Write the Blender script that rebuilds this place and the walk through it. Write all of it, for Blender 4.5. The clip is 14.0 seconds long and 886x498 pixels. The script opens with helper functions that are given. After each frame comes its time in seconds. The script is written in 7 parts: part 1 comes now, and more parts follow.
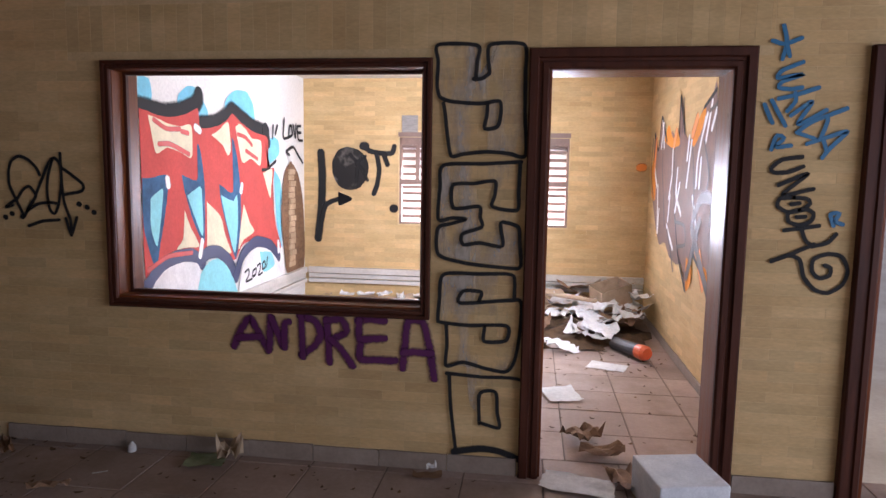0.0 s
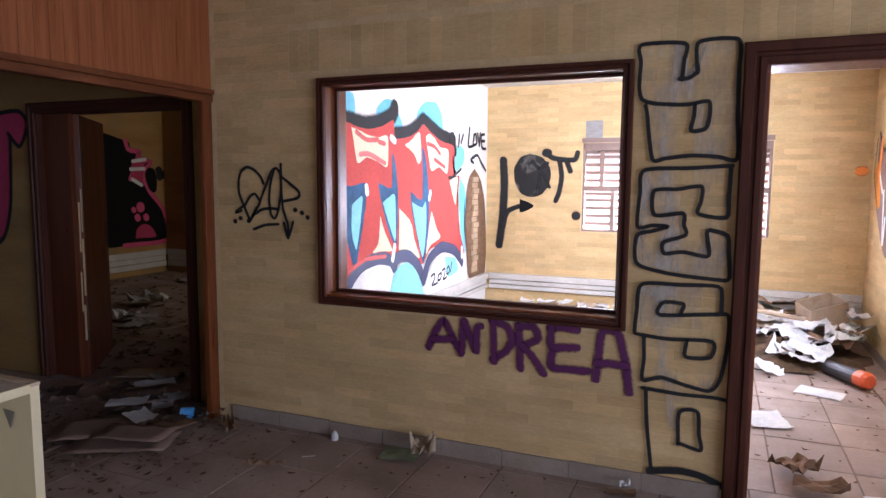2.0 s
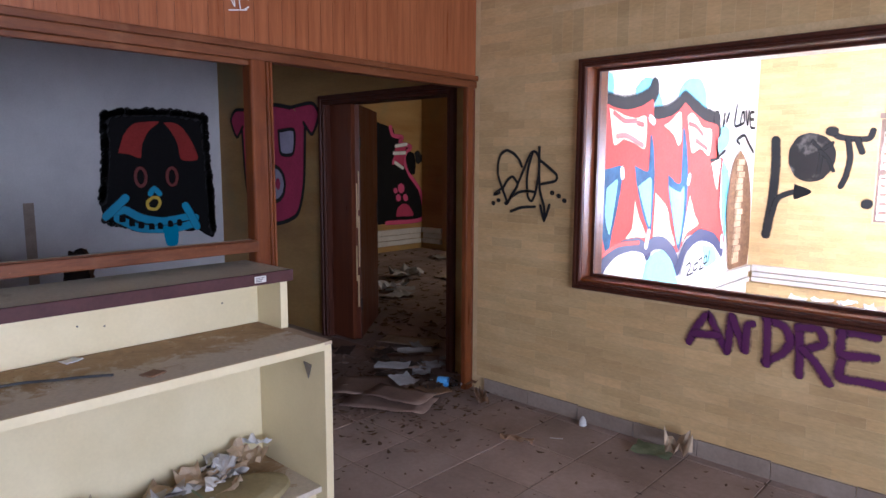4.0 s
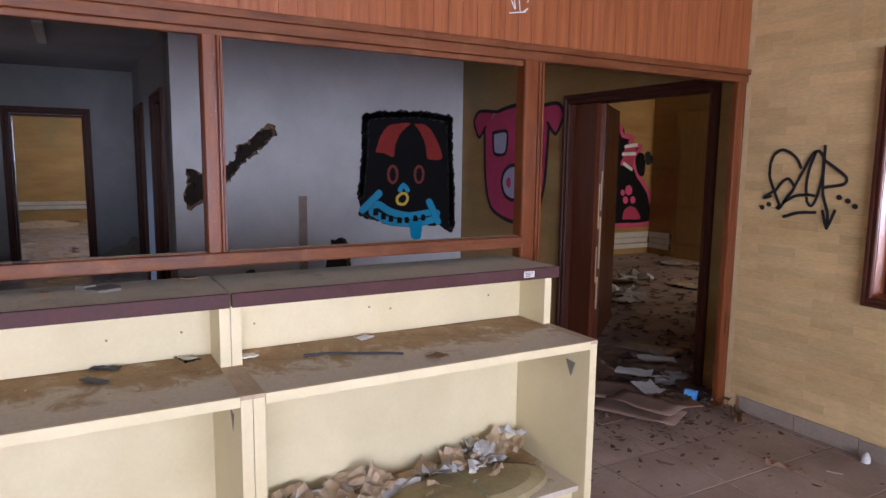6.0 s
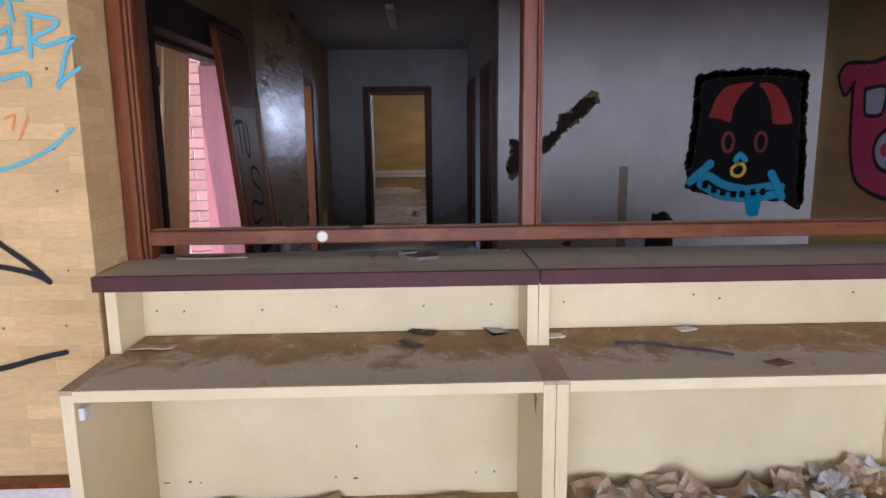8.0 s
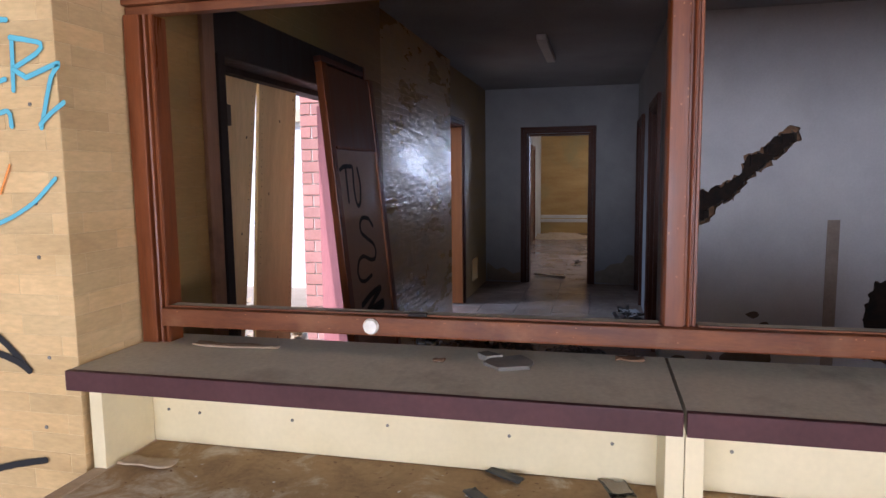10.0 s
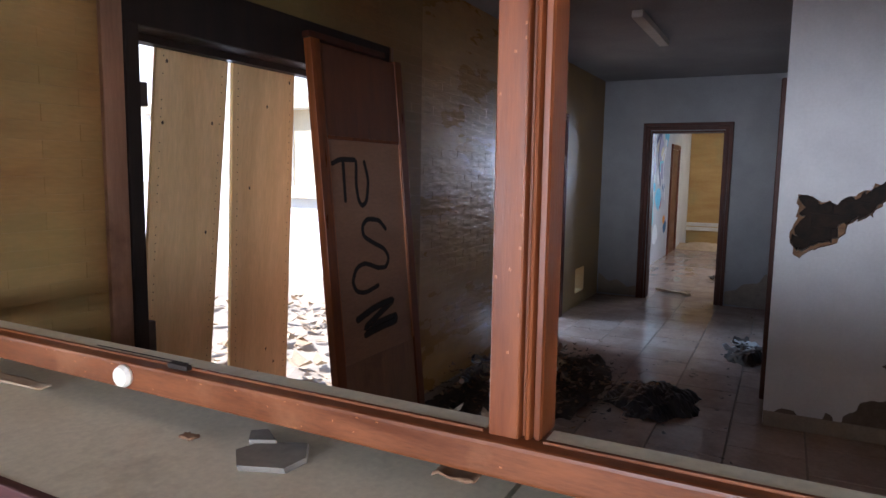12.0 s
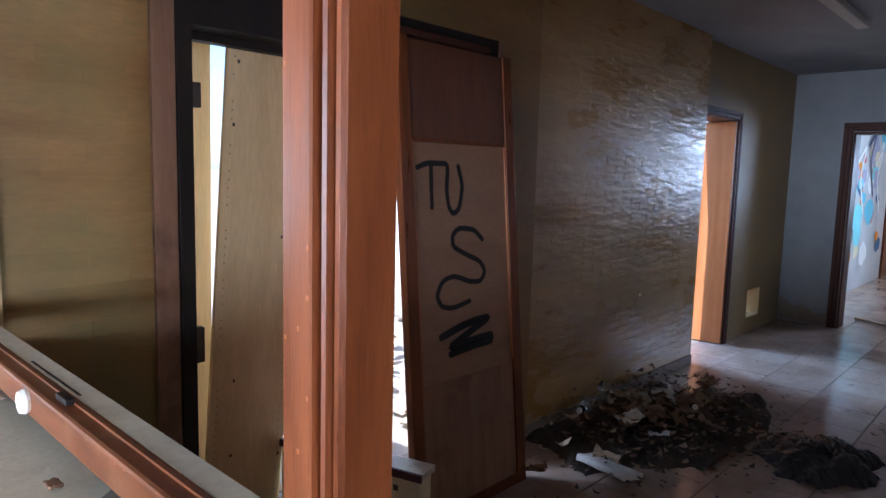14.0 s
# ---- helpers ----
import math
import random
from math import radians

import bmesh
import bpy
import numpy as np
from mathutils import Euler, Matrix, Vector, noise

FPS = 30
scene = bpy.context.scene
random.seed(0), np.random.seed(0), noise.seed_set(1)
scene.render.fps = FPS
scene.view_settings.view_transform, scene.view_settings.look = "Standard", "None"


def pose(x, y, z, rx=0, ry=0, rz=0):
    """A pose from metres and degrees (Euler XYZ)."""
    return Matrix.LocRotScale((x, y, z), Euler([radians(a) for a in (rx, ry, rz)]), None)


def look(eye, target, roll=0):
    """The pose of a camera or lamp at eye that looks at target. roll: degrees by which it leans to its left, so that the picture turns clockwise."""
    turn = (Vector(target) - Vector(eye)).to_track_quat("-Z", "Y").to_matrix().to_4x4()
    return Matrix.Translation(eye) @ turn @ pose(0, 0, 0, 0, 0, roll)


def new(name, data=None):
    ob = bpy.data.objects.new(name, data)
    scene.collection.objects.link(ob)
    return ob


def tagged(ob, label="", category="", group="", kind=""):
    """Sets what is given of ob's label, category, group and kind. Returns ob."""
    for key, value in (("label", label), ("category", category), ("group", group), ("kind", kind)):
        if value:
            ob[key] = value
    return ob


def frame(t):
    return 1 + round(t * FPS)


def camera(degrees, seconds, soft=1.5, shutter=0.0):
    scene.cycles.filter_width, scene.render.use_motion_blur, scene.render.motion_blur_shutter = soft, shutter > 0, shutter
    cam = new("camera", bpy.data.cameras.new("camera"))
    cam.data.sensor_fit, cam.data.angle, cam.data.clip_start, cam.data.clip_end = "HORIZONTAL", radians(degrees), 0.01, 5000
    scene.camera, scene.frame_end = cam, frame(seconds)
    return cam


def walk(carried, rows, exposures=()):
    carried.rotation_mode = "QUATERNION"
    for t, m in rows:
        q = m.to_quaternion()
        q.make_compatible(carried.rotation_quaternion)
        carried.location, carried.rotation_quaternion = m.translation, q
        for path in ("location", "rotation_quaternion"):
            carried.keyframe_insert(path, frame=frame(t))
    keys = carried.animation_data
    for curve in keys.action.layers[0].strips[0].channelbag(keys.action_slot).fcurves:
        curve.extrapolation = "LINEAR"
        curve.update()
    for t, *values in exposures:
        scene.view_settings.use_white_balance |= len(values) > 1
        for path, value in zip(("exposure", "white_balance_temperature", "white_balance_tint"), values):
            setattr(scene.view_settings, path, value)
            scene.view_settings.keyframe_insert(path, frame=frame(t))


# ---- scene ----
cam = camera(67.8, 14.0)

PATH = [
    (0, (0.688, 1.239, 1.523), (0.422, 3.208, 1.297), 0.9),
    (0.5, (0.651, 1.242, 1.517), (0.229, 3.184, 1.294), 0.5),
    (1, (0.599, 1.235, 1.519), (0.057, 3.149, 1.308), 0.4),
    (1.5, (0.574, 1.227, 1.518), (-0.088, 3.102, 1.308), 0.4),
    (2, (0.568, 1.224, 1.515), (-0.192, 3.062, 1.306), 0.4),
    (2.5, (0.552, 1.234, 1.52), (-0.346, 3.008, 1.301), 0.3),
    (3, (0.534, 1.222, 1.515), (-0.516, 2.908, 1.285), 0.2),
    (3.2, (0.527, 1.218, 1.515), (-0.598, 2.853, 1.272), 0.3),
    (5.3, (0.353, 1.063, 1.512), (-1.215, 2.283, 1.277), 0.4),
    (5.5, (0.342, 1.034, 1.51), (-1.258, 2.211, 1.276), 0.6),
    (6, (0.304, 0.97, 1.498), (-1.428, 1.935, 1.233), 0.7),
    (6.5, (0.275, 0.931, 1.495), (-1.566, 1.646, 1.176), 0.3),
    (7, (0.256, 0.898, 1.493), (-1.643, 1.435, 1.174), 0.1),
    (7.5, (0.218, 0.923, 1.488), (-1.723, 1.264, 1.146), -0.1),
    (8, (0.092, 1.04, 1.486), (-1.875, 1.099, 1.132), -0.6),
    (8.5, (-0.038, 1.119, 1.481), (-1.999, 0.957, 1.123), -1.2),
    (9, (-0.269, 1.143, 1.485), (-2.225, 0.889, 1.155), -1.2),
    (9.2, (-0.36, 1.151, 1.49), (-2.316, 0.864, 1.187), -1.2),
    (11.3, (-1.201, 1.551, 1.509), (-3.072, 0.872, 1.314), 0.2),
    (11.5, (-1.286, 1.602, 1.498), (-3.151, 0.905, 1.302), 0.2),
    (12, (-1.491, 1.752, 1.5), (-3.257, 0.842, 1.269), 0.9),
    (12.5, (-1.684, 1.803, 1.495), (-3.377, 0.775, 1.221), 1.0),
    (13, (-1.844, 1.804, 1.522), (-3.508, 0.724, 1.268), 0.8),
    (13.3, (-1.894, 1.823, 1.547), (-3.516, 0.682, 1.287), 0.9),
    (13.6, (-1.925, 1.838, 1.535), (-3.484, 0.61, 1.291), 1.2),
    (14, (-1.981, 1.917, 1.513), (-3.428, 0.556, 1.283), 1.5),
]
EXPOSURE = [(0.0, -1.12, 5450, 20), (1.5, -0.85, 5250, 19), (2.5, -0.64, 5080, 19), (3.2, -0.38, 4950, 19), (5.4, 0.45, 5350, 21), (7.0, 0.25, 5350, 21), (9.2, 0.12, 5450, 22), (11.3, 0.86, 5500, 15), (12.5, 0.97, 5250, 14), (13.4, 0.93, 5000, 11), (14.0, 1.42, 4850, 9)]
walk(cam, [(t, look(eye, target, roll)) for t, eye, target, roll in PATH], EXPOSURE)

# ---------------------------------------------------------------- light
SUN_EL, SUN_AZ = 52.0, 97.0
world = bpy.data.worlds.new("world")
scene.world = world
world.use_nodes = True
wn = world.node_tree
sky = wn.nodes.new("ShaderNodeTexSky")
sky.sky_type, sky.sun_disc = "NISHITA", False
sky.sun_elevation, sky.sun_rotation = radians(SUN_EL), radians(SUN_AZ)
wn.links.new(sky.outputs["Color"], wn.nodes["Background"].inputs["Color"])
wn.nodes["Background"].inputs["Strength"].default_value = 0.15
sun = new("sun", bpy.data.lights.new("sun", "SUN"))
sun.data.energy, sun.data.angle, sun.data.color = 5.0, radians(0.5), (1.0, 0.95, 0.88)
sun_dir = Vector((math.sin(radians(SUN_AZ)) * math.cos(radians(SUN_EL)), math.cos(radians(SUN_AZ)) * math.cos(radians(SUN_EL)), math.sin(radians(SUN_EL))))
sun.matrix_world = look(sun_dir * 30, (0, 0, 0))


def area_lamp(name, eye, target, sx, sy, watts, color=(0.86, 0.93, 1.0), spread=180):
    """Rectangular area lamp: daylight at an opening, or an added unseen fill."""
    d = bpy.data.lights.new(name, "AREA")
    d.shape, d.size, d.size_y, d.energy, d.color = "RECTANGLE", sx, sy, watts, color
    d.spread = radians(spread)
    ob = new(name, d)
    ob.matrix_world = look(eye, target)
    return ob


area_lamp("light_south_window", (0.6, -4.05, 1.5), (0.6, 0, 1.45), 2.0, 1.4, 30, (1.0, 0.96, 0.9))
area_lamp("light_east_front", (6.05, 0.8, 1.35), (0, 0.8, 1.1), 5.4, 2.0, 420, (1.0, 0.97, 0.95))
area_lamp("light_louvre", (0.13, 8.64, 1.42), (0.13, 0, 2.6), 1.8, 0.9, 570, (1.0, 0.97, 0.95))
# Added fill in an unseen east opening, aimed at room B's back wall.
area_lamp("light_room_b_east", (2.14, 5.1, 1.85), (-0.3, 8.5, 1.7), 0.5, 1.0, 220, (1.0, 0.97, 0.93), 120)
area_lamp("light_street_door", (-3.92, -0.62, 1.1), (-3.95, 4, 0.9), 0.6, 1.7, 14)
area_lamp("light_door_two", (-7.62, -1.9, 2.2), (-7.75, 0.35, 0.0), 0.8, 0.9, 20, (0.65, 0.82, 1.0), 120)
area_lamp("light_room_e", (-12.6, 1.82, 1.75), (-8.5, 0.2, 1.1), 0.85, 0.8, 22, (0.86, 0.94, 1.0))
# Two unseen fills added to brighten the mural and end wall of room E.
area_lamp("light_room_e_side", (-12.8, 1.85, 1.6), (-12.6, -2, 0.7), 1.4, 0.6, 14, (0.95, 0.97, 1.0))
area_lamp("light_room_e_end", (-15.8, 1.86, 1.7), (-17.2, -0.1, 0.9), 0.8, 0.8, 18, (1.0, 0.88, 0.66))
area_lamp("light_side_room", (-8.85, 4.60, 1.5), (-8.8, 1.0, 0.7), 1.3, 1.2, 2.5, (0.75, 0.88, 1.0))
# Unseen warm fill added for room D, set aside to limit its spill.
area_lamp("light_room_d", (-2.25, 8.9, 1.7), (-7.7, 8.3, 1.3), 0.9, 1.2, 28, (1.0, 0.80, 0.52), 120)


# ---------------------------------------------------------------- materials
def nodes_of(name):
    m = bpy.data.materials.new(name)
    m.use_nodes = True
    return m, m.node_tree, m.node_tree.nodes["Principled BSDF"]


def ramp(nt, stops, fac):
    r = nt.nodes.new("ShaderNodeValToRGB")
    el = r.color_ramp.elements
    while len(el) < len(stops):
        el.new(0.5)
    for e, (p, c) in zip(el, stops):
        e.position, e.color = p, (*c, 1)
    nt.links.new(fac, r.inputs["Fac"])
    return r.outputs["Color"]


def noise_node(nt, scale, detail=4.0, rough=0.55, stretch=None, distort=0.0):
    tc = nt.nodes.new("ShaderNodeTexCoord")
    n = nt.nodes.new("ShaderNodeTexNoise")
    n.inputs["Scale"].default_value, n.inputs["Detail"].default_value = scale, detail
    n.inputs["Roughness"].default_value, n.inputs["Distortion"].default_value = rough, distort
    mp = nt.nodes.new("ShaderNodeMapping")
    if stretch:
        mp.inputs["Scale"].default_value = stretch
    geo = nt.nodes.new("ShaderNodeNewGeometry")
    nt.links.new(geo.outputs["Position"], mp.inputs["Vector"])
    nt.links.new(mp.outputs["Vector"], n.inputs["Vector"])
    nt.nodes.remove(tc)
    return n.outputs["Fac"]


def mix(nt, a, b, fac, mode="MIX"):
    m = nt.nodes.new("ShaderNodeMix")
    m.data_type, m.blend_type = "RGBA", mode
    for sock, v in ((m.inputs["A"], a), (m.inputs["B"], b)):
        if isinstance(v, tuple):
            sock.default_value = (*v, 1)
        else:
            nt.links.new(v, sock)
    f = m.inputs["Factor"]
    if isinstance(fac, (int, float)):
        f.default_value = fac
    else:
        nt.links.new(fac, f)
    return m.outputs["Result"]


def bump(nt, bsdf, height, strength, dist=0.01):
    b = nt.nodes.new("ShaderNodeBump")
    b.inputs["Strength"].default_value, b.inputs["Distance"].default_value = strength, dist
    nt.links.new(height, b.inputs["Height"])
    nt.links.new(b.outputs["Normal"], bsdf.inputs["Normal"])


def surface(name, dark, light, scale=6.0, stretch=None, rough=0.7, grain=60.0, relief=0.15, stain=None, stain_scale=1.3, stain_at=(0.55, 0.75), spec=0.4, metal=0.0, per_piece=0.0, gmix=0.7, depth=0.004):
    """A two-scale procedural surface: broad tone, fine grain, optional stains."""
    m, nt, b = nodes_of(name)
    broad = noise_node(nt, scale, 5, 0.6, stretch)
    fine = noise_node(nt, grain, 3, 0.6, stretch)
    col = ramp(nt, [(0.3, dark), (0.7, light)], broad)
    g = ramp(nt, [(0.25, (0.82,) * 3), (0.75, (1.1,) * 3)], fine)
    col = mix(nt, col, g, gmix, "MULTIPLY")
    if per_piece:
        oi = nt.nodes.new("ShaderNodeObjectInfo")
        geo = nt.nodes.new("ShaderNodeNewGeometry")
        add = nt.nodes.new("ShaderNodeMath")
        add.operation = "ADD"
        nt.links.new(oi.outputs["Random"], add.inputs[0])
        nt.links.new(geo.outputs["Random Per Island"], add.inputs[1])
        fr = nt.nodes.new("ShaderNodeMath")
        fr.operation = "FRACT"
        nt.links.new(add.outputs[0], fr.inputs[0])
        v = ramp(nt, [(0.0, (1 - per_piece,) * 3), (0.75, (1.0,) * 3), (1.0, (1 + per_piece * 0.6,) * 3)], fr.outputs[0])
        col = mix(nt, col, v, 1.0, "MULTIPLY")
        h = nt.nodes.new("ShaderNodeMath")
        h.operation = "PINGPONG"
        h.inputs[1].default_value = 0.13
        nt.links.new(fr.outputs[0], h.inputs[0])
        col = mix(nt, col, ramp(nt, [(0.0, (1.0, 1.0, 1.0)), (0.13, (1.0, 0.955, 0.92))], h.outputs[0]), 1.0, "MULTIPLY")
    if stain:
        s = noise_node(nt, stain_scale, 6, 0.65)
        sf = ramp(nt, [(stain_at[0], (0, 0, 0)), (stain_at[1], (1, 1, 1))], s)
        col = mix(nt, col, stain, sf)
    nt.links.new(col, b.inputs["Base Color"])
    rr = ramp(nt, [(0.3, (max(rough - 0.1, 0.02),) * 3), (0.7, (min(rough + 0.1, 1),) * 3)], broad)
    nt.links.new(rr, b.inputs["Roughness"])
    b.inputs["Specular IOR Level"].default_value, b.inputs["Metallic"].default_value = spec, metal
    bump(nt, b, fine, relief, depth)
    return m


M_BRICK = surface("ochre_brick", (0.555, 0.395, 0.18), (0.70, 0.52, 0.262), 3.0, (0.7, 0.7, 2.4), 0.75, 45, 0.2, (0.42, 0.30, 0.16), 1.4, (0.58, 0.95), per_piece=0.13, spec=0.2)
M_MORTAR = surface("ochre_joint", (0.56, 0.41, 0.20), (0.69, 0.525, 0.28), 9.0, None, 0.9, 80, 0.3)
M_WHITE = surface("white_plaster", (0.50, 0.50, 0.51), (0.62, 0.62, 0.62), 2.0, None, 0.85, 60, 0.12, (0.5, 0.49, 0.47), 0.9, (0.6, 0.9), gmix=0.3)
# White plaster again, its colour darkened for the dimly lit corridor.
M_WHITE_DIMMED = surface("dimmed_white_plaster", (0.25, 0.255, 0.26), (0.34, 0.34, 0.345), 2.0, None, 0.7, 60, 0.12, (0.30, 0.29, 0.27), 0.9, (0.55, 0.9), gmix=0.3)
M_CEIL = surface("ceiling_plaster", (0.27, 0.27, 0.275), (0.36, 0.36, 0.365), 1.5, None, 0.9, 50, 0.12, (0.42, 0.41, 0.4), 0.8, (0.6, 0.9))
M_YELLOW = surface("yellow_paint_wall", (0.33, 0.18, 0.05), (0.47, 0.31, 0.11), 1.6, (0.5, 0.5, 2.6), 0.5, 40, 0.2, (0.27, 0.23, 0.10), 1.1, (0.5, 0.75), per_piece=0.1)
# Darker than the yellow paint all over, with olive stain patches.
M_STAINED = surface("dark_stained_ochre_paint", (0.21, 0.105, 0.028), (0.34, 0.21, 0.07), 1.3, (0.5, 0.5, 2.4), 0.5, 40, 0.2, (0.19, 0.16, 0.055), 1.0, (0.45, 0.7), per_piece=0.07)
# Yellow wall paint darkened to stand for shade along the corridor.
M_YELLOW_SHADED = surface("shaded_yellow_paint", (0.25, 0.15, 0.055), (0.35, 0.23, 0.09), 2.2, (0.6, 0.6, 2.0), 0.5, 40, 0.2, (0.2, 0.14, 0.07), 1.2, (0.55, 0.85))
M_GLOSS = surface("glossy_paint_wall", (0.38, 0.225, 0.075), (0.52, 0.34, 0.13), 2.2, (0.6, 0.6, 2.0), 0.3, 8.0, 0.8, (0.3, 0.21, 0.10), 1.2, (0.55, 0.9), spec=0.55, depth=0.012, per_piece=0.05)
M_TILE = surface("terracotta_tile", (0.32, 0.24, 0.195), (0.44, 0.345, 0.29), 3.0, None, 0.6, 40, 0.1, (0.2, 0.14, 0.1), 1.4, (0.5, 0.75), per_piece=0.12, spec=0.25)
M_TILE_HALL = surface("hall_tile", (0.34, 0.24, 0.19), (0.46, 0.36, 0.30), 3.0, None, 0.17, 30, 0.05, (0.2, 0.13, 0.09), 1.2, (0.5, 0.8), per_piece=0.12)
M_GROUT = surface("grout", (0.16, 0.12, 0.09), (0.24, 0.18, 0.14), 8.0, None, 0.95, 60, 0.2)
M_SKIRT = surface("grey_skirting", (0.25, 0.195, 0.155), (0.35, 0.285, 0.23), 5.0, None, 0.6, 50, 0.15, (0.2, 0.17, 0.14), 2.0)
M_TRIM = surface("dark_stained_wood", (0.045, 0.013, 0.007), (0.09, 0.028, 0.014), 4.0, (6, 6, 0.6), 0.5, 40, 0.12, spec=0.25)
M_POST = surface("varnished_wood", (0.10, 0.025, 0.006), (0.21, 0.060, 0.014), 4.0, (7, 7, 0.7), 0.36, 40, 0.12, (0.09, 0.03, 0.014), 2.5, (0.55, 0.8), spec=0.32)
M_RAIL = surface("varnished_rail", (0.095, 0.027, 0.008), (0.20, 0.066, 0.02), 5.0, (6, 0.9, 6), 0.45, 40, 0.12, (0.24, 0.105, 0.045), 5.5, (0.56, 0.78), spec=0.3)
M_PANEL = surface("veneer_panel", (0.22, 0.065, 0.02), (0.38, 0.13, 0.045), 3.0, (1, 9, 0.5), 0.35, 30, 0.06)
M_CREAM = surface("cream_laminate", (0.66, 0.57, 0.335), (0.78, 0.69, 0.445), 2.0, None, 0.45, 70, 0.05, (0.42, 0.33, 0.18), 2.2, (0.68, 0.9), gmix=0.2)
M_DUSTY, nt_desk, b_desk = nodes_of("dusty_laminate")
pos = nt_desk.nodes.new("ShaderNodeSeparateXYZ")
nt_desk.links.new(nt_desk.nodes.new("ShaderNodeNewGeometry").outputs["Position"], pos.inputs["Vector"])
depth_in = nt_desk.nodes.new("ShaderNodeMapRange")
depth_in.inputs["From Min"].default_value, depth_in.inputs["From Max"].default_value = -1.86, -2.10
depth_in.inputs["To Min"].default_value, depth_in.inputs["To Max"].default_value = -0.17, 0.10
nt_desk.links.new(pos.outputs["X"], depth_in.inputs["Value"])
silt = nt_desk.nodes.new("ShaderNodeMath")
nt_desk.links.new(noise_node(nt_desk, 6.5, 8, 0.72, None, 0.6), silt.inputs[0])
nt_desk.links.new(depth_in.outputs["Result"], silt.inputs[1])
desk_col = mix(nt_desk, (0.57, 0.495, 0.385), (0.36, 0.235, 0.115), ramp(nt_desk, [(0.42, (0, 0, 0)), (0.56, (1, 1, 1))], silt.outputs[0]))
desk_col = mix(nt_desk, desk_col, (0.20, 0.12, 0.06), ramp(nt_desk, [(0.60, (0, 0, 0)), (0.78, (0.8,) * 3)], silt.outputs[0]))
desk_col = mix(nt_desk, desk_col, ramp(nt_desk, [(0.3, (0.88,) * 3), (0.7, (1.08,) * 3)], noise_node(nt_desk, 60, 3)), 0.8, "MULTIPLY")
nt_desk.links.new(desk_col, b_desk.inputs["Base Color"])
b_desk.inputs["Roughness"].default_value = 0.75
bump(nt_desk, b_desk, noise_node(nt_desk, 70, 3), 0.15, 0.004)
M_LEDGE = surface("dusty_grey_laminate", (0.57, 0.545, 0.42), (0.69, 0.66, 0.52), 3.0, None, 0.65, 70, 0.12, (0.24, 0.19, 0.13), 3.0, (0.55, 0.8))
M_EDGE = surface("plum_edge_band", (0.062, 0.026, 0.026), (0.09, 0.038, 0.038), 5.0, None, 0.5, 60, 0.05, spec=0.2)
M_PLY = surface("plywood", (0.58, 0.41, 0.20), (0.74, 0.56, 0.30), 2.0, (4, 4, 0.4), 0.6, 30, 0.08, (0.32, 0.21, 0.12), 1.6, (0.6, 0.9))
M_DOOR = surface("door_veneer", (0.085, 0.02, 0.008), (0.15, 0.042, 0.016), 3.0, (6, 6, 0.5), 0.35, 30, 0.06)
M_ORANGE_DOOR = surface("orange_door_veneer", (0.30, 0.10, 0.028), (0.40, 0.15, 0.048), 3.0, (6, 6, 0.5), 0.4, 30, 0.06)
M_TAN_PANEL = surface("tan_hardboard", (0.25, 0.13, 0.072), (0.34, 0.19, 0.11), 2.5, (1, 1, 3), 0.38, 30, 0.06)
M_BROWN_BOARD = surface("brown_hardboard", (0.11, 0.045, 0.025), (0.17, 0.075, 0.04), 2.5, (1, 1, 3), 0.4, 30, 0.06)
M_RED_BRICK = surface("pale_red_brick", (0.60, 0.30, 0.27), (0.72, 0.40, 0.36), 4.0, None, 0.85, 60, 0.3, per_piece=0.15)
M_PALE_JOINT = surface("pale_joint", (0.72, 0.68, 0.66), (0.80, 0.76, 0.74), 6.0, None, 0.9, 60, 0.2)
M_EARTH = surface("dry_earth", (0.30, 0.24, 0.18), (0.45, 0.38, 0.3), 1.2, None, 0.95, 30, 0.5)
M_BEIGE = surface("beige_render", (0.55, 0.47, 0.32), (0.66, 0.57, 0.4), 1.5, None, 0.9, 40, 0.2)
M_DARKROOM = surface("dark_interior", (0.10, 0.09, 0.08), (0.16, 0.14, 0.12), 2.0, None, 0.9, 40, 0.1)
M_LOUVRE = surface("louvre_slat", (0.22, 0.15, 0.12), (0.31, 0.22, 0.175), 4.0, None, 0.6, 40, 0.1)
# Near-black colour that stands for the shade inside the plaster hole.
M_CAVITY = surface("shade_black_brick", (0.008, 0.006, 0.005), (0.035, 0.022, 0.015), 14.0, None, 0.95, 60, 0.5)
M_BARE = surface("bare_render", (0.22, 0.18, 0.14), (0.32, 0.27, 0.21), 7.0, None, 0.9, 60, 0.4)
M_FROST = surface("frosted_pane", (0.85, 0.85, 0.85), (0.9, 0.9, 0.9), 2.0, None, 0.9, 20, 0.02)
M_DAMP = surface("damp_bare_render", (0.085, 0.065, 0.05), (0.16, 0.125, 0.10), 9.0, None, 0.9, 60, 0.4)
M_CONCRETE = surface("bare_concrete", (0.24, 0.23, 0.21), (0.36, 0.34, 0.31), 12.0, (1, 1, 4), 0.9, 60, 0.4)
M_BEIGE_BRICK = surface("beige_broken_brick", (0.42, 0.29, 0.17), (0.62, 0.48, 0.32), 12.0, None, 0.9, 60, 0.4, per_piece=0.2)
M_OCHRE_DOOR = surface("ochre_door", (0.34, 0.19, 0.06), (0.44, 0.26, 0.09), 3.0, (6, 6, 0.5), 0.5, 30, 0.06)
M_PLUM_BOARD = surface("plum_painted_board", (0.38, 0.13, 0.13), (0.48, 0.19, 0.18), 3.0, (5, 5, 0.5), 0.6, 40, 0.1)
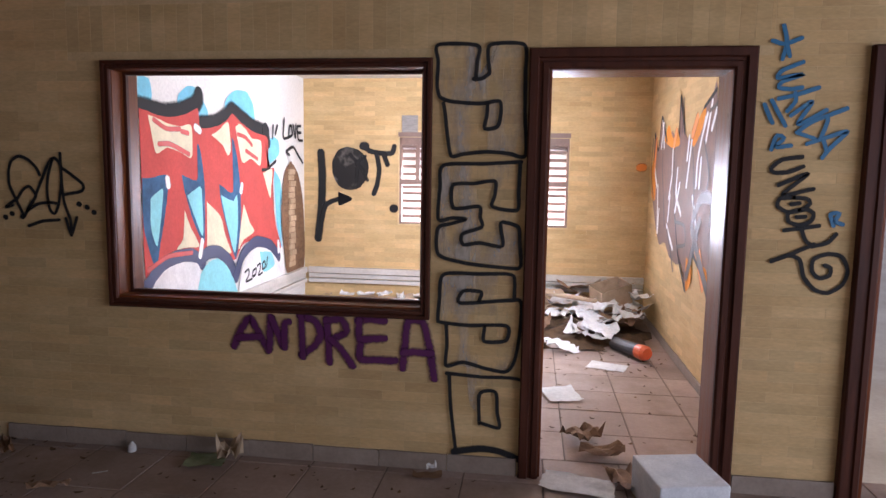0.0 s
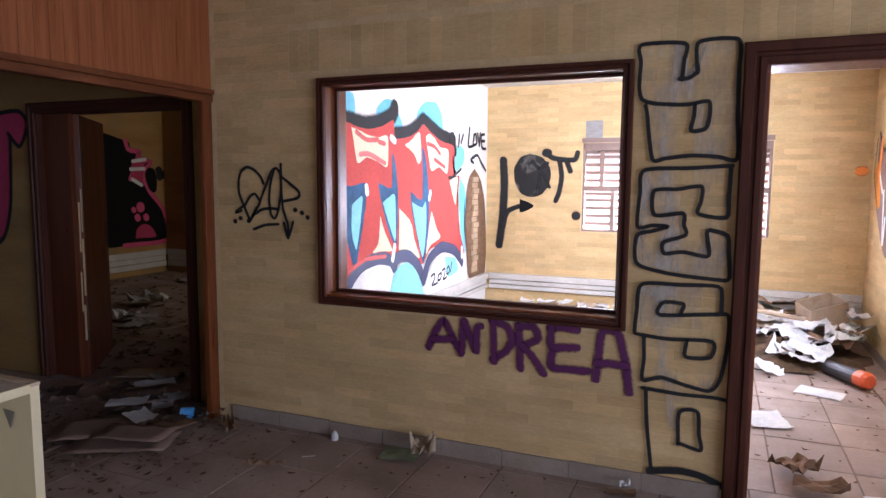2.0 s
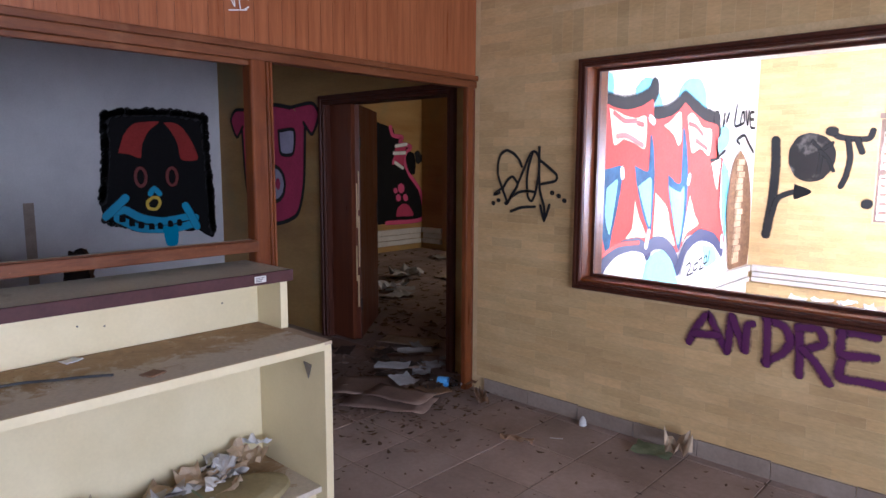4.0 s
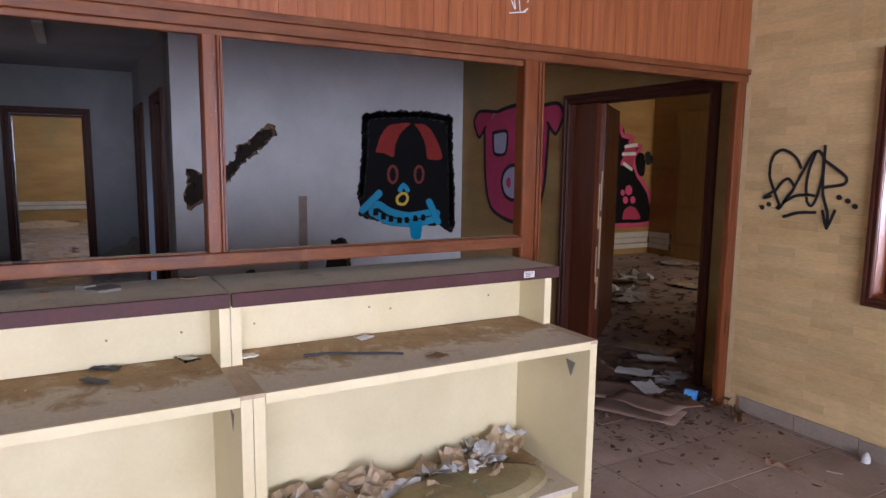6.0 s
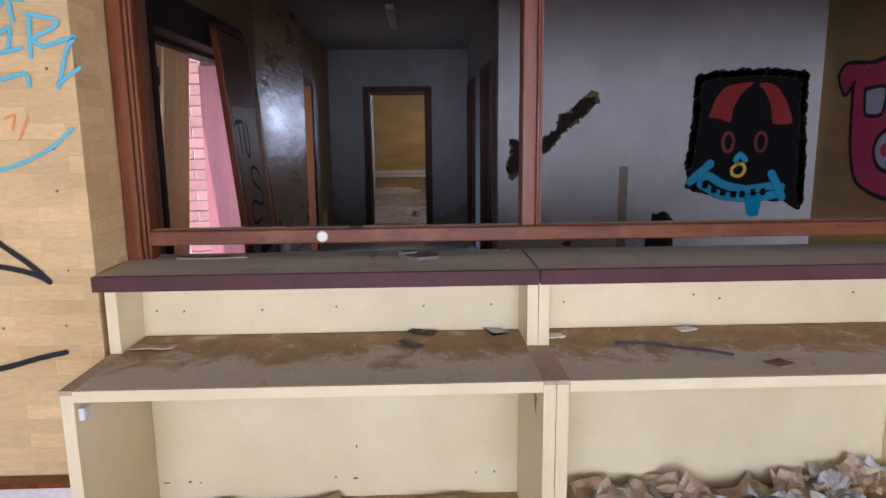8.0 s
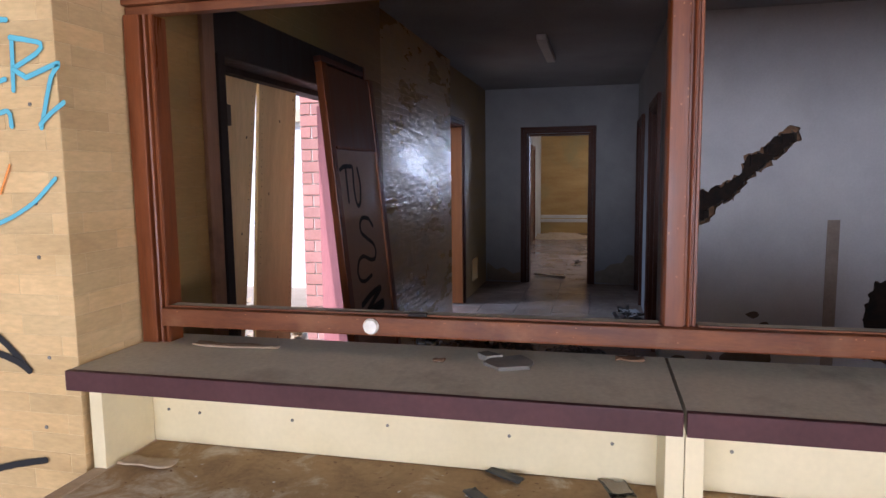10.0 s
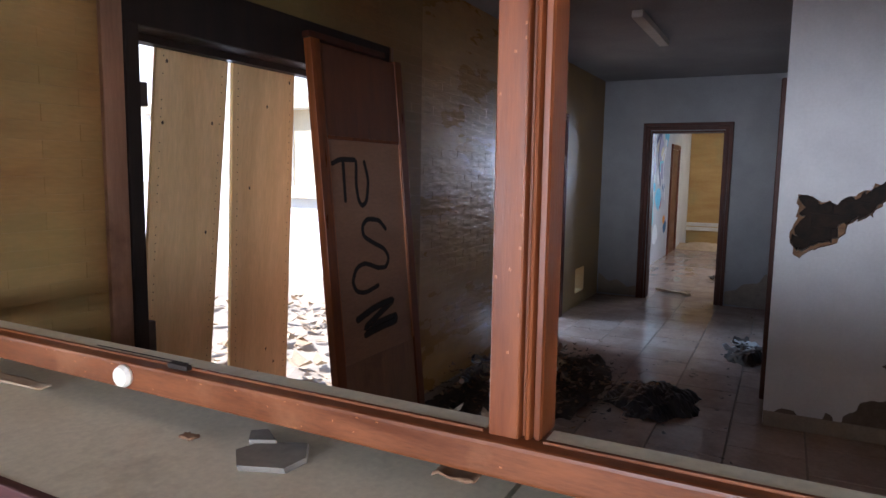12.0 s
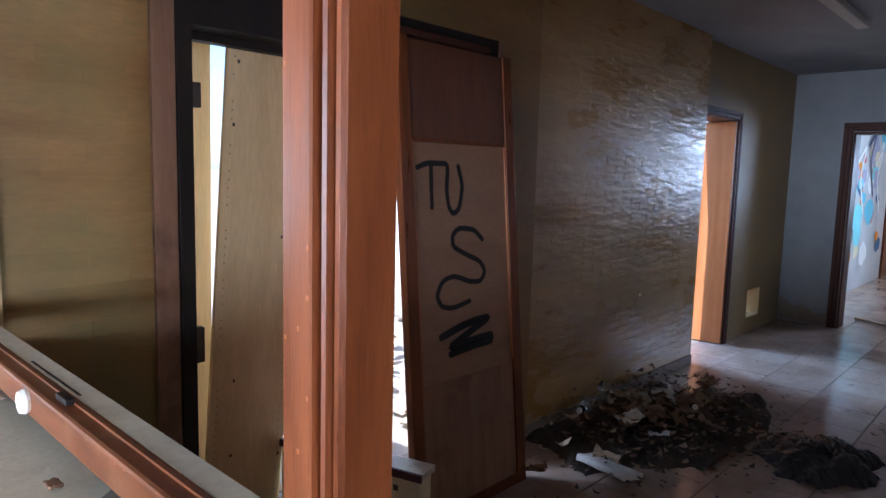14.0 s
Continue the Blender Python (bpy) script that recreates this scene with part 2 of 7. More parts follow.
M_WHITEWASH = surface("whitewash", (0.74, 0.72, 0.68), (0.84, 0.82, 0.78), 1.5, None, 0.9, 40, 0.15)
M_PAPER = surface("dirty_white_paper", (0.58, 0.56, 0.53), (0.76, 0.75, 0.73), 5.0, None, 0.85, 40, 0.08, (0.45, 0.38, 0.3), 4.0, (0.6, 0.85))
M_WHITE_SHEET = surface("white_sheet", (0.68, 0.68, 0.68), (0.82, 0.82, 0.82), 5.0, None, 0.8, 40, 0.08)
M_GREY_PAPER = surface("grey_paper", (0.36, 0.34, 0.32), (0.52, 0.5, 0.48), 5.0, None, 0.85, 40, 0.1, (0.25, 0.2, 0.15), 4.0)
M_GREEN_PAPER = surface("green_paper", (0.12, 0.16, 0.07), (0.3, 0.33, 0.2), 18.0, None, 0.7, 60, 0.1)
M_CARD = surface("tan_cardboard", (0.38, 0.28, 0.18), (0.54, 0.42, 0.29), 6.0, None, 0.85, 50, 0.15, (0.26, 0.18, 0.1), 3.0)
M_CARD2 = surface("worn_cardboard", (0.21, 0.135, 0.10), (0.31, 0.21, 0.155), 6.0, None, 0.85, 50, 0.15, (0.15, 0.1, 0.07), 3.0)
M_KRAFT = surface("brown_kraft", (0.16, 0.09, 0.05), (0.30, 0.18, 0.10), 9.0, None, 0.85, 50, 0.2)
M_LEAF = surface("dry_leaf", (0.06, 0.035, 0.018), (0.2, 0.12, 0.06), 14.0, None, 0.85, 60, 0.2, per_piece=0.4)
M_SOIL = surface("dark_rubbish", (0.02, 0.015, 0.012), (0.09, 0.065, 0.045), 9.0, None, 0.9, 40, 0.5)
M_SOIL2 = surface("rubbish_scraps", (0.03, 0.022, 0.016), (0.14, 0.10, 0.07), 11.0, None, 0.7, 40, 0.3, per_piece=0.5)
M_OLIVE = surface("olive_cardboard", (0.24, 0.19, 0.09), (0.36, 0.30, 0.16), 4.0, None, 0.75, 50, 0.15, (0.16, 0.12, 0.06), 3.0)
M_GREY_TUBE = surface("dark_grey_plastic", (0.03, 0.032, 0.036), (0.06, 0.062, 0.068), 6.0, None, 0.5, 60, 0.05)
M_ORANGE_CAP = surface("orange_plastic", (0.62, 0.10, 0.03), (0.75, 0.16, 0.05), 6.0, None, 0.45, 60, 0.05)
M_FOAM = surface("white_foam", (0.62, 0.64, 0.66), (0.8, 0.81, 0.82), 9.0, None, 0.8, 90, 0.3, (0.5, 0.48, 0.45), 5.0, (0.6, 0.8))
M_IVORY = surface("ivory_plastic", (0.72, 0.68, 0.58), (0.78, 0.74, 0.64), 6.0, None, 0.4, 60, 0.03)
M_SLATE = surface("grey_slate", (0.14, 0.13, 0.11), (0.24, 0.22, 0.19), 9.0, None, 0.7, 60, 0.2)
M_BLUE_BAND = surface("blue_band", (0.05, 0.25, 0.6), (0.15, 0.42, 0.8), 9.0, None, 0.4, 60, 0.03)
M_BLACK_BAG = surface("black_plastic_bag", (0.012, 0.012, 0.014), (0.03, 0.03, 0.034), 9.0, None, 0.35, 30, 0.6)
M_TRIM2 = surface("brown_veneer", (0.10, 0.036, 0.018), (0.16, 0.06, 0.03), 3.0, (6, 6, 0.6), 0.4, 30, 0.06)
M_CHAR = surface("blackened_wood", (0.010, 0.007, 0.006), (0.026, 0.017, 0.013), 4.0, (6, 6, 0.6), 0.6, 40, 0.15, spec=0.25)
M_BROWN_CASING = surface("worn_brown_casing", (0.20, 0.105, 0.06), (0.30, 0.17, 0.105), 3.0, (6, 6, 0.6), 0.5, 30, 0.1, (0.08, 0.04, 0.025), 3.0, (0.55, 0.8), spec=0.3)
M_CLEAR, _nt, _b = nodes_of("clear_plastic")
_b.inputs["Transmission Weight"].default_value, _b.inputs["Roughness"].default_value, _b.inputs["IOR"].default_value = 1.0, 0.08, 1.35
_b.inputs["Base Color"].default_value = (0.9, 0.95, 1.0, 1)
M_IRON = surface("rusty_iron", (0.03, 0.02, 0.016), (0.07, 0.05, 0.04), 8.0, None, 0.6, 50, 0.2)
M_TRUNK = surface("skirting_trunking", (0.55, 0.52, 0.47), (0.68, 0.65, 0.6), 4.0, None, 0.5, 40, 0.08)


# ---------------------------------------------------------------- building helpers
def box_bm(bm, x0, x1, y0, y1, z0, z1):
    vs = [bm.verts.new((x, y, z)) for x in (x0, x1) for y in (y0, y1) for z in (z0, z1)]
    for f in ((0, 1, 3, 2), (4, 6, 7, 5), (0, 4, 5, 1), (2, 3, 7, 6), (0, 2, 6, 4), (1, 5, 7, 3)):
        bm.faces.new([vs[i] for i in f])
    return bm


def boxes(*dims, bevel=0.0):
    bm = bmesh.new()
    for d in dims:
        box_bm(bm, *d)
    if bevel:
        bmesh.ops.bevel(bm, geom=bm.edges[:], offset=bevel, segments=2, affect="EDGES", profile=0.6)
    return bm


def mesh_of(name, bm, material):
    bmesh.ops.recalc_face_normals(bm, faces=bm.faces[:])
    me = bpy.data.meshes.new(name)
    bm.to_mesh(me)
    bm.free()
    me.materials.append(material)
    return me


def part(name, bm, material, parent=None, label="", kind=""):
    ob = new(name, mesh_of(name, bm, material))
    ob.parent = parent
    tagged(ob, label, "", "", kind)
    return ob


def thing(name, label, category, at=(0, 0, 0), rot=(0, 0, 0), group="", kind=""):
    ob = new(name)
    ob.empty_display_size = 0.1
    ob.matrix_world = pose(*at, *rot)
    return tagged(ob, label, category, group, kind)


def structure(name, bm, material, label, category):
    ob = new(name, mesh_of(name, bm, material))
    return tagged(ob, label, category, "", "structure")


def wall_x(x0, x1, y0, y1, z0, z1, holes=()):
    """A wall along x as one mesh of blocks, with holes (xa, xb, za, zb) right through it."""
    dims, x = [], x0
    for xa, xb, za, zb in sorted(holes):
        dims.append((x, xa, y0, y1, z0, z1))
        if za > z0:
            dims.append((xa, xb, y0, y1, z0, za))
        if zb < z1:
            dims.append((xa, xb, y0, y1, zb, z1))
        x = xb
    dims.append((x, x1, y0, y1, z0, z1))
    return boxes(*dims)


def wall_y(y0, y1, x0, x1, z0, z1, holes=()):
    bm = wall_x(y0, y1, x0, x1, z0, z1, holes)
    for v in bm.verts:
        v.co.x, v.co.y = v.co.y, v.co.x
    return bm


H = 2.64
# ---------------------------------------------------------------- shell
wall_north = structure("wall_north", wall_x(-2.37, 6.0, 4.484, 4.70, 0, H, [(-1.527, 0.158, 0.826, 2.058), (0.74, 1.60, 0, 2.04), (2.26, 3.2, 0, 2.04)]), M_MORTAR, "ochre yellow brick wall with sprayed graffiti and wood-framed openings", "wall")
wall_hall_north = structure("wall_hall_north", wall_x(-5.85, -2.37, 4.62, 4.80, 0, H, [(-4.09, -2.66, 0, 2.0)]), M_YELLOW, "dull yellow brick wall with a painted pink pig", "wall")
wall_white = structure("wall_white", boxes((-6.15, -5.98, 1.72, 4.80, 0, H), (-5.98, -5.93, 1.72, 1.80, 0, H)), M_WHITE, "white plaster wall with a torn hole and a dark sprayed face", "wall")
wall_pier = structure("wall_pier", boxes((-2.42, -2.074, -4.0, -0.045, 0, H)), M_MORTAR, "pale ochre brick wall with blue and black spray tags", "wall")
wall_hall_south = structure("wall_hall_south", wall_x(-9.77, -4.9, -0.55, -0.30, 0, H, [(-8.15, -7.30, 0, 2.06), (-9.12, -8.76, 0.15, 0.43)]), M_YELLOW_SHADED, "yellow corridor wall, shade put into its paint, with two openings", "wall")
wall_street = structure("wall_street_side", wall_x(-4.9, -2.42, -0.45, -0.16, 0, H, [(-4.55, -2.95, 0, 1.99)]), M_STAINED, "stained, darker yellow painted wall round the street door", "wall")
wall_lining = structure("wall_lining", boxes((-7.30, -4.9, -0.30, -0.235, 0, H)), M_GLOSS, "glossy uneven painted wall lining in the corridor", "wall")
structure("wall_hall_end", wall_y(-0.55, 1.9, -9.97, -9.77, 0, H, [(0.28, 1.11, 0, 2.03)]), M_WHITE_DIMMED, "white corridor end wall, darkened for dim light, with crumbling plaster", "wall")
structure("wall_corridor_north", wall_x(-9.77, -6.05, 1.72, 1.90, 0, H, [(-9.35, -8.45, 0, 2.06), (-7.25, -6.45, 0, 2.06)]), M_WHITE_DIMMED, "white corridor wall with two dark doorways", "wall")
wall_room_b_west = structure("wall_room_b_west", boxes((-2.1, -1.9, 4.80, 8.7, 0, H)), M_WHITEWASH, "white wall with a large red and blue mural", "wall")
# The hole is an unseen opening, cut for the added room B lamp.
wall_room_b_east = structure("wall_room_b_east", wall_y(4.7, 8.7, 1.9, 2.1, 0, H, [(4.78, 5.75, 1.2, 2.45)]), M_MORTAR, "yellow wall with an orange and grey mural", "wall")
wall_room_b_back = structure("wall_room_b_back", wall_x(-1.9, 1.9, 8.5, 8.7, 0, H, [(-0.80, 1.06, 0.96, 1.92)]), M_MORTAR, "yellow brick back wall with a slatted window", "wall")
structure("wall_south", wall_x(-2.37, 6.0, -4.2, -4.0, 0, H, [(-0.4, 1.6, 0.8, 2.2)]), M_YELLOW, "plain yellow wall", "wall")
structure("wall_east", wall_y(-4.2, 4.7, 6.0, 6.2, 0, H, [(-2.0, 3.6, 0.3, 2.4)]), M_YELLOW, "plain yellow wall", "wall")
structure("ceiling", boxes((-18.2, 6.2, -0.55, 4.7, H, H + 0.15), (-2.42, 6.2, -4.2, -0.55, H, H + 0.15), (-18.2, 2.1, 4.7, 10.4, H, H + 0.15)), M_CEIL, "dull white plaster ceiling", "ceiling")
# Extra white slab below the ceiling, out of sight, bounces light into room B.
structure("bounce_slab_room_b", boxes((-1.9, 1.9, 4.7, 8.5, 2.56, H)), M_WHITEWASH, "unseen white slab under the ceiling, added to bounce light", "ceiling")
# Unseen slab, added only to block the sun at room B's east opening.
structure("eave", boxes((2.1, 3.6, 4.72, 8.9, 2.6, 2.72)), M_WHITEWASH, "unseen slab added to keep sun out of the side opening", "eave")
# room D and room E shells
structure("wall_room_d_back", boxes((-7.7, -2.1, 9.4, 9.6, 0, H)), M_YELLOW, "ochre wall of the further room", "wall")
structure("wall_room_d_west", boxes((-7.9, -7.7, 4.8, 9.6, 0, H)), M_YELLOW, "ochre wall with a black and pink mural", "wall")
structure("wall_side_room", boxes((-9.97, -9.77, 1.9, 4.62, 0, H)), M_WHITE, "white wall of the side room", "wall")
structure("wall_side_room_back", wall_x(-9.97, -7.9, 4.62, 4.80, 0, H, [(-9.5, -8.2, 0.9, 2.1)]), M_WHITE, "white wall of the side room with a window", "wall")
structure("wall_room_d_south", boxes((-7.9, -6.05, 4.62, 4.80, 0, H)), M_YELLOW, "ochre wall of the further room", "wall")
structure("wall_room_e_south", boxes((-18.0, -9.97, -0.4, -0.2, 0, H)), M_WHITE, "white wall with a bright mural in the end room", "wall")
structure("wall_room_e_north", boxes((-18.0, -9.97, 1.9, 2.1, 0, H)), M_YELLOW, "ochre wall of the end room", "wall")
structure("wall_room_e_end", boxes((-17.6, -17.4, -0.2, 1.9, 0, H)), M_YELLOW, "ochre end wall with a skirting duct", "wall")
structure("ground", boxes((-400, 400, -400, 400, -0.6, -0.2)), M_EARTH, "pale dusty open ground", "ground")
structure("floor", boxes((-18.2, 6.2, -0.55, 4.7, -0.2, -0.004), (-18.2, 2.1, 4.7, 10.4, -0.2, -0.004), (-2.42, 6.2, -4.2, -0.55, -0.2, -0.004)), M_GROUT, "dirty tiled floor with dark joints", "floor")


# ---------------------------------------------------------------- frames of openings
def casing(parent, along, a0, a1, z0, z1, face, out, width, material, bottom=False, depth=0.034, name="frame"):
    """Mitred moulded casing round an opening whose outer edge is a0..a1, z0..z1."""
    w, d = width, depth
    prof = [(0, 0), (0, d * 0.8), (w * 0.08, d), (w * 0.42, d), (w * 0.48, d * 0.62), (w * 0.62, d * 0.62), (w * 0.67, d * 0.85), (w * 0.9, d * 0.85), (w, d * 0.55), (w, 0)]

    def at(a, dep, z):
        return (a, face + out * dep, z) if along == "x" else (face + out * dep, a, z)

    runs = [[(a0 + o, e, z1 - o) for o, e in prof], [(a1 - o, e, z1 - o) for o, e in prof], [(a1 - o, e, z0 + (o if bottom else 0)) for o, e in prof], [(a0 + o, e, z0 + (o if bottom else 0)) for o, e in prof]]
    pairs = [(3, 0), (0, 1), (1, 2)] + ([(2, 3)] if bottom else [])
    for i, j in pairs:
        bm = bmesh.new()
        A = [bm.verts.new(at(*p)) for p in runs[i]]
        B = [bm.verts.new(at(*p)) for p in runs[j]]
        for k in range(len(prof) - 1):
            bm.faces.new((A[k], A[k + 1], B[k + 1], B[k]))
        bm.faces.new((A[-1], A[0], B[0], B[-1]))
        bm.faces.new(A)
        bm.faces.new(B[::-1])
        part(name, bm, material, parent)


def lining(parent, along, a0, a1, z0, z1, f0, f1, material, bottom=False, t=0.022):
    """Boards that line an opening of clear size a0..a1, z0..z1, in a wall from f0 to f1."""
    sides = [(a0 - t, a0, z0, z1), (a1, a1 + t, z0, z1), (a0 - t, a1 + t, z1, z1 + t)]
    if bottom:
        sides.append((a0 - t, a1 + t, z0 - t, z0))
    for b0, b1, c0, c1 in sides:
        part("jamb", boxes((b0, b1, f0, f1, c0, c1) if along == "x" else (f0, f1, b0, b1, c0, c1), bevel=0.003), material, parent)


window_1 = thing("window_1", "unglazed dark wood window frame between two rooms", "window", (-0.68, 4.48, 0.8), kind="structure")
window_1.matrix_world = Matrix.Identity(4)
casing(window_1, "x", -1.553, 0.187, 0.79, 2.08, 4.484, -1, 0.046, M_TRIM, True)
lining(window_1, "x", -1.505, 0.136, 0.848, 2.036, 4.478, 4.706, M_POST, True)
for bead in ((-1.505, -1.487, 0.848, 2.036), (0.118, 0.136, 0.848, 2.036), (-1.487, 0.118, 2.02, 2.036), (-1.487, 0.118, 0.848, 0.866)):
    part("stop_bead", boxes((bead[0], bead[1], 4.575, 4.60, bead[2], bead[3]), bevel=0.002), M_TRIM, window_1)

door_1 = thing("door_1", "open doorway with moulded dark wood casing", "doorway", kind="structure")
casing(door_1, "x", 0.652, 1.678, 0, 2.12, 4.484, -1, 0.10, M_TRIM, depth=0.04)
lining(door_1, "x", 0.762, 1.578, 0, 2.018, 4.478, 4.706, M_POST)
casing(door_1, "x", 0.66, 1.67, 0, 2.11, 4.70, 1, 0.09, M_TRIM)

door_2 = thing("door_2", "doorway to the outside with dark wood casing", "doorway", kind="structure")
casing(door_2, "x", 2.16, 3.30, 0, 2.12, 4.484, -1, 0.10, M_TRIM, depth=0.04)
lining(door_2, "x", 2.282, 3.178, 0, 2.018, 4.478, 4.706, M_POST)

door_3 = thing("door_3", "wide doorway with dark frame and battered double leaf", "door", kind="structure")
casing(door_3, "x", -4.15, -2.606, 0, 2.05, 4.62, -1, 0.075, M_TRIM, depth=0.03)
lining(door_3, "x", -4.068, -2.682, 0, 1.978, 4.614, 4.806, M_TRIM)
part("fixed_leaf", boxes((-4.066, -3.80, 4.66, 4.70, 0.01, 1.975), bevel=0.003), M_DOOR, door_3, "dark varnished narrow door leaf")

door_4 = thing("door_4", "dark framed doorway at the corridor end", "doorway", kind="structure")
casing(door_4, "y", 0.19, 1.19, 0, 2.122, -9.77, 1, 0.085, M_TRIM)
lining(door_4, "y", 0.302, 1.088, 0, 2.008, -9.976, -9.764, M_TRIM)

door_5 = thing("door_5", "corridor doorway with an orange veneer door ajar", "door", kind="structure")
casing(door_5, "x", -8.20, -7.21, 0, 2.115, -0.30, 1, 0.07, M_TRIM)
lining(door_5, "x", -8.128, -7.322, 0, 2.038, -0.556, -0.294, M_TRIM)

for k, (xa, xb) in enumerate(((-9.35, -8.45), (-7.25, -6.45))):
    d = thing("door_%d" % (6 + k), "dark doorway with brown casing in the corridor", "doorway", kind="structure")
    casing(d, "x", xa - 0.09, xb + 0.09, 0, 2.14, 1.72, -1, 0.085, M_TRIM)
    lining(d, "x", xa + 0.022, xb - 0.022, 0, 2.038, 1.714, 1.906, M_TRIM)
    if k:
        part("leaf", boxes((xa + 0.024, xb - 0.024, 1.80, 1.84, 0.01, 2.036)), M_BROWN_BOARD, d, "dark brown closed door leaf")

door_8 = thing("door_8", "street doorway with black frame, closed off by loose boards", "doorway", kind="structure")
for xa, xb in ((-4.56, -4.532), (-2.932, -2.856)):
    part("frame", boxes((xa, xb, -0.16, -0.142, 0, 2.15), bevel=0.004), M_BROWN_CASING, door_8, "scuffed brown flat casing")
part("head", boxes((-4.53, -2.934, -0.16, -0.148, 1.962, 2.15), bevel=0.004), M_CHAR, door_8, "blackened head board")
for xa, xb in ((-2.984, -2.934),):
    part("jamb", boxes((xa, xb, -0.31, -0.134, 0, 1.962), bevel=0.003), M_CHAR, door_8, "black door frame")
part("head_lining", boxes((-4.529, -2.986, -0.45, -0.162, 1.962, 1.988)), M_CHAR, door_8)
part("stop", boxes((-4.529, -2.986, -0.31, -0.26, 1.935, 1.961)), M_CHAR, door_8, "black door stop")
part("bolt", boxes((-3.012, -2.98, -0.165, -0.135, 1.70, 1.78), (-3.012, -2.98, -0.165, -0.135, 0.86, 0.98), bevel=0.004), M_IRON, door_8, "rusty iron hinge")


# ---------------------------------------------------------------- timber partition
partition = thing("wooden_partition", "unglazed varnished red-brown timber screen above the counter", "partition", kind="structure")
PX, PB, RX, RB = -2.315, -2.385, -2.288, -2.368


def post(y0, y1, z0, z1, back=PB):
    """Upright with moulded edges on its front."""
    w = y1 - y0
    prof = [(0, 0), (0, 0.06), (0.03, 0.068), (0.07, 0.072), (0.58, 0.072), (0.61, 0.07), (0.63, 0.056), (0.69, 0.056), (0.71, 0.064), (0.75, 0.068), (0.80, 0.066), (0.83, 0.054), (0.87, 0.054), (0.89, 0.062), (0.97, 0.062), (1, 0.056), (1, 0)]
    bm = bmesh.new()
    A = [bm.verts.new((max(PB + d, back), y0 + a * w, z0)) for a, d in prof]
    B = [bm.verts.new((max(PB + d, back), y0 + a * w, z1)) for a, d in prof]
    n = len(prof)
    for k in range(n):
        bm.faces.new((A[k], A[(k + 1) % n], B[(k + 1) % n], B[k]))
    bm.faces.new(A)
    bm.faces.new(B[::-1])
    part("post", bm, M_POST, partition)


post(-0.043, 0.045, 1.03, 1.95)
post(1.401, 1.478, 1.137, 1.95)
post(2.866, 2.99, 0.0, 1.976)
post(4.395, 4.482, 0.0, 1.976, PB + 0.034)
part("bottom_rail", boxes((RB, RX, 0.045, 2.866, 1.085, 1.137), bevel=0.006), M_RAIL, partition, "scuffed rail with flaking varnish")
part("rail_dust", boxes((RB + 0.004, RB + 0.04, 0.05, 1.395, 1.1365, 1.1395), (RB + 0.004, RB + 0.04, 1.484, 2.86, 1.1365, 1.1395), bevel=0.001), M_LEDGE, partition, "grey dust layer on the rail")
part("glazing_bead", boxes((RB + 0.046, RB + 0.053, 0.05, 1.395, 1.1365, 1.141), (RB + 0.046, RB + 0.053, 1.484, 2.86, 1.1365, 1.141)), M_RAIL, partition, "chipped bead")
part("head_rail", boxes((PB, PX + 0.004, -0.043, 4.482, 1.976, 2.02), (PB, PX + 0.018, -0.043, 4.482, 2.02, 2.052), (PB + 0.02, PX - 0.012, -0.043, 2.866, 1.95, 1.976), bevel=0.006), M_RAIL, partition)
chip_rnd = random.Random(61)
chips = []
for k in range(34):
    y, w, h = chip_rnd.uniform(0.06, 2.84), chip_rnd.uniform(0.001, 0.0028), chip_rnd.uniform(0.0006, 0.0014)
    z = 1.129 if k % 3 else chip_rnd.uniform(1.092, 1.128)
    chips.append((RX - 0.001, RX + 0.0004, y - w, y + w, z - h, z + h))
for k in range(14):
    y, w, z = chip_rnd.choice((1.410, 1.444, 1.430)), chip_rnd.uniform(0.001, 0.002), chip_rnd.uniform(1.15, 1.93)
    chips.append((PB + 0.071, PB + 0.0725, y - w, y + w, z - 0.002, z + 0.002))
part("varnish_chips", boxes(*chips), M_ORANGE_DOOR, partition, "pale chips in the varnish", "stuff")
part("slot", boxes((-2.336, -2.332, 0.53, 0.79, 1.1395, 1.1404)), M_CHAR, partition, "dark slot in the dusty rail")
part("stub", boxes((-2.316, -2.303, 0.77, 0.82, 1.1372, 1.147), bevel=0.002), M_CHAR, partition, "broken dark bead end")
board_mesh = mesh_of("board", boxes((0, 0.004, 0.001, 0.0745, 0, H - 2.053), bevel=0.0012), M_PANEL)
for k in range(60):
    ob = new("board", board_mesh)
    ob.parent, ob.location = partition, (PX - 0.0098, -0.04 + 0.0753 * k, 2.0525)
part("header_panel", boxes((PB + 0.02, PX - 0.01, -0.043, 4.482, 2.052, H)), M_PANEL, partition, "orange-brown veneer panel with vertical grain")


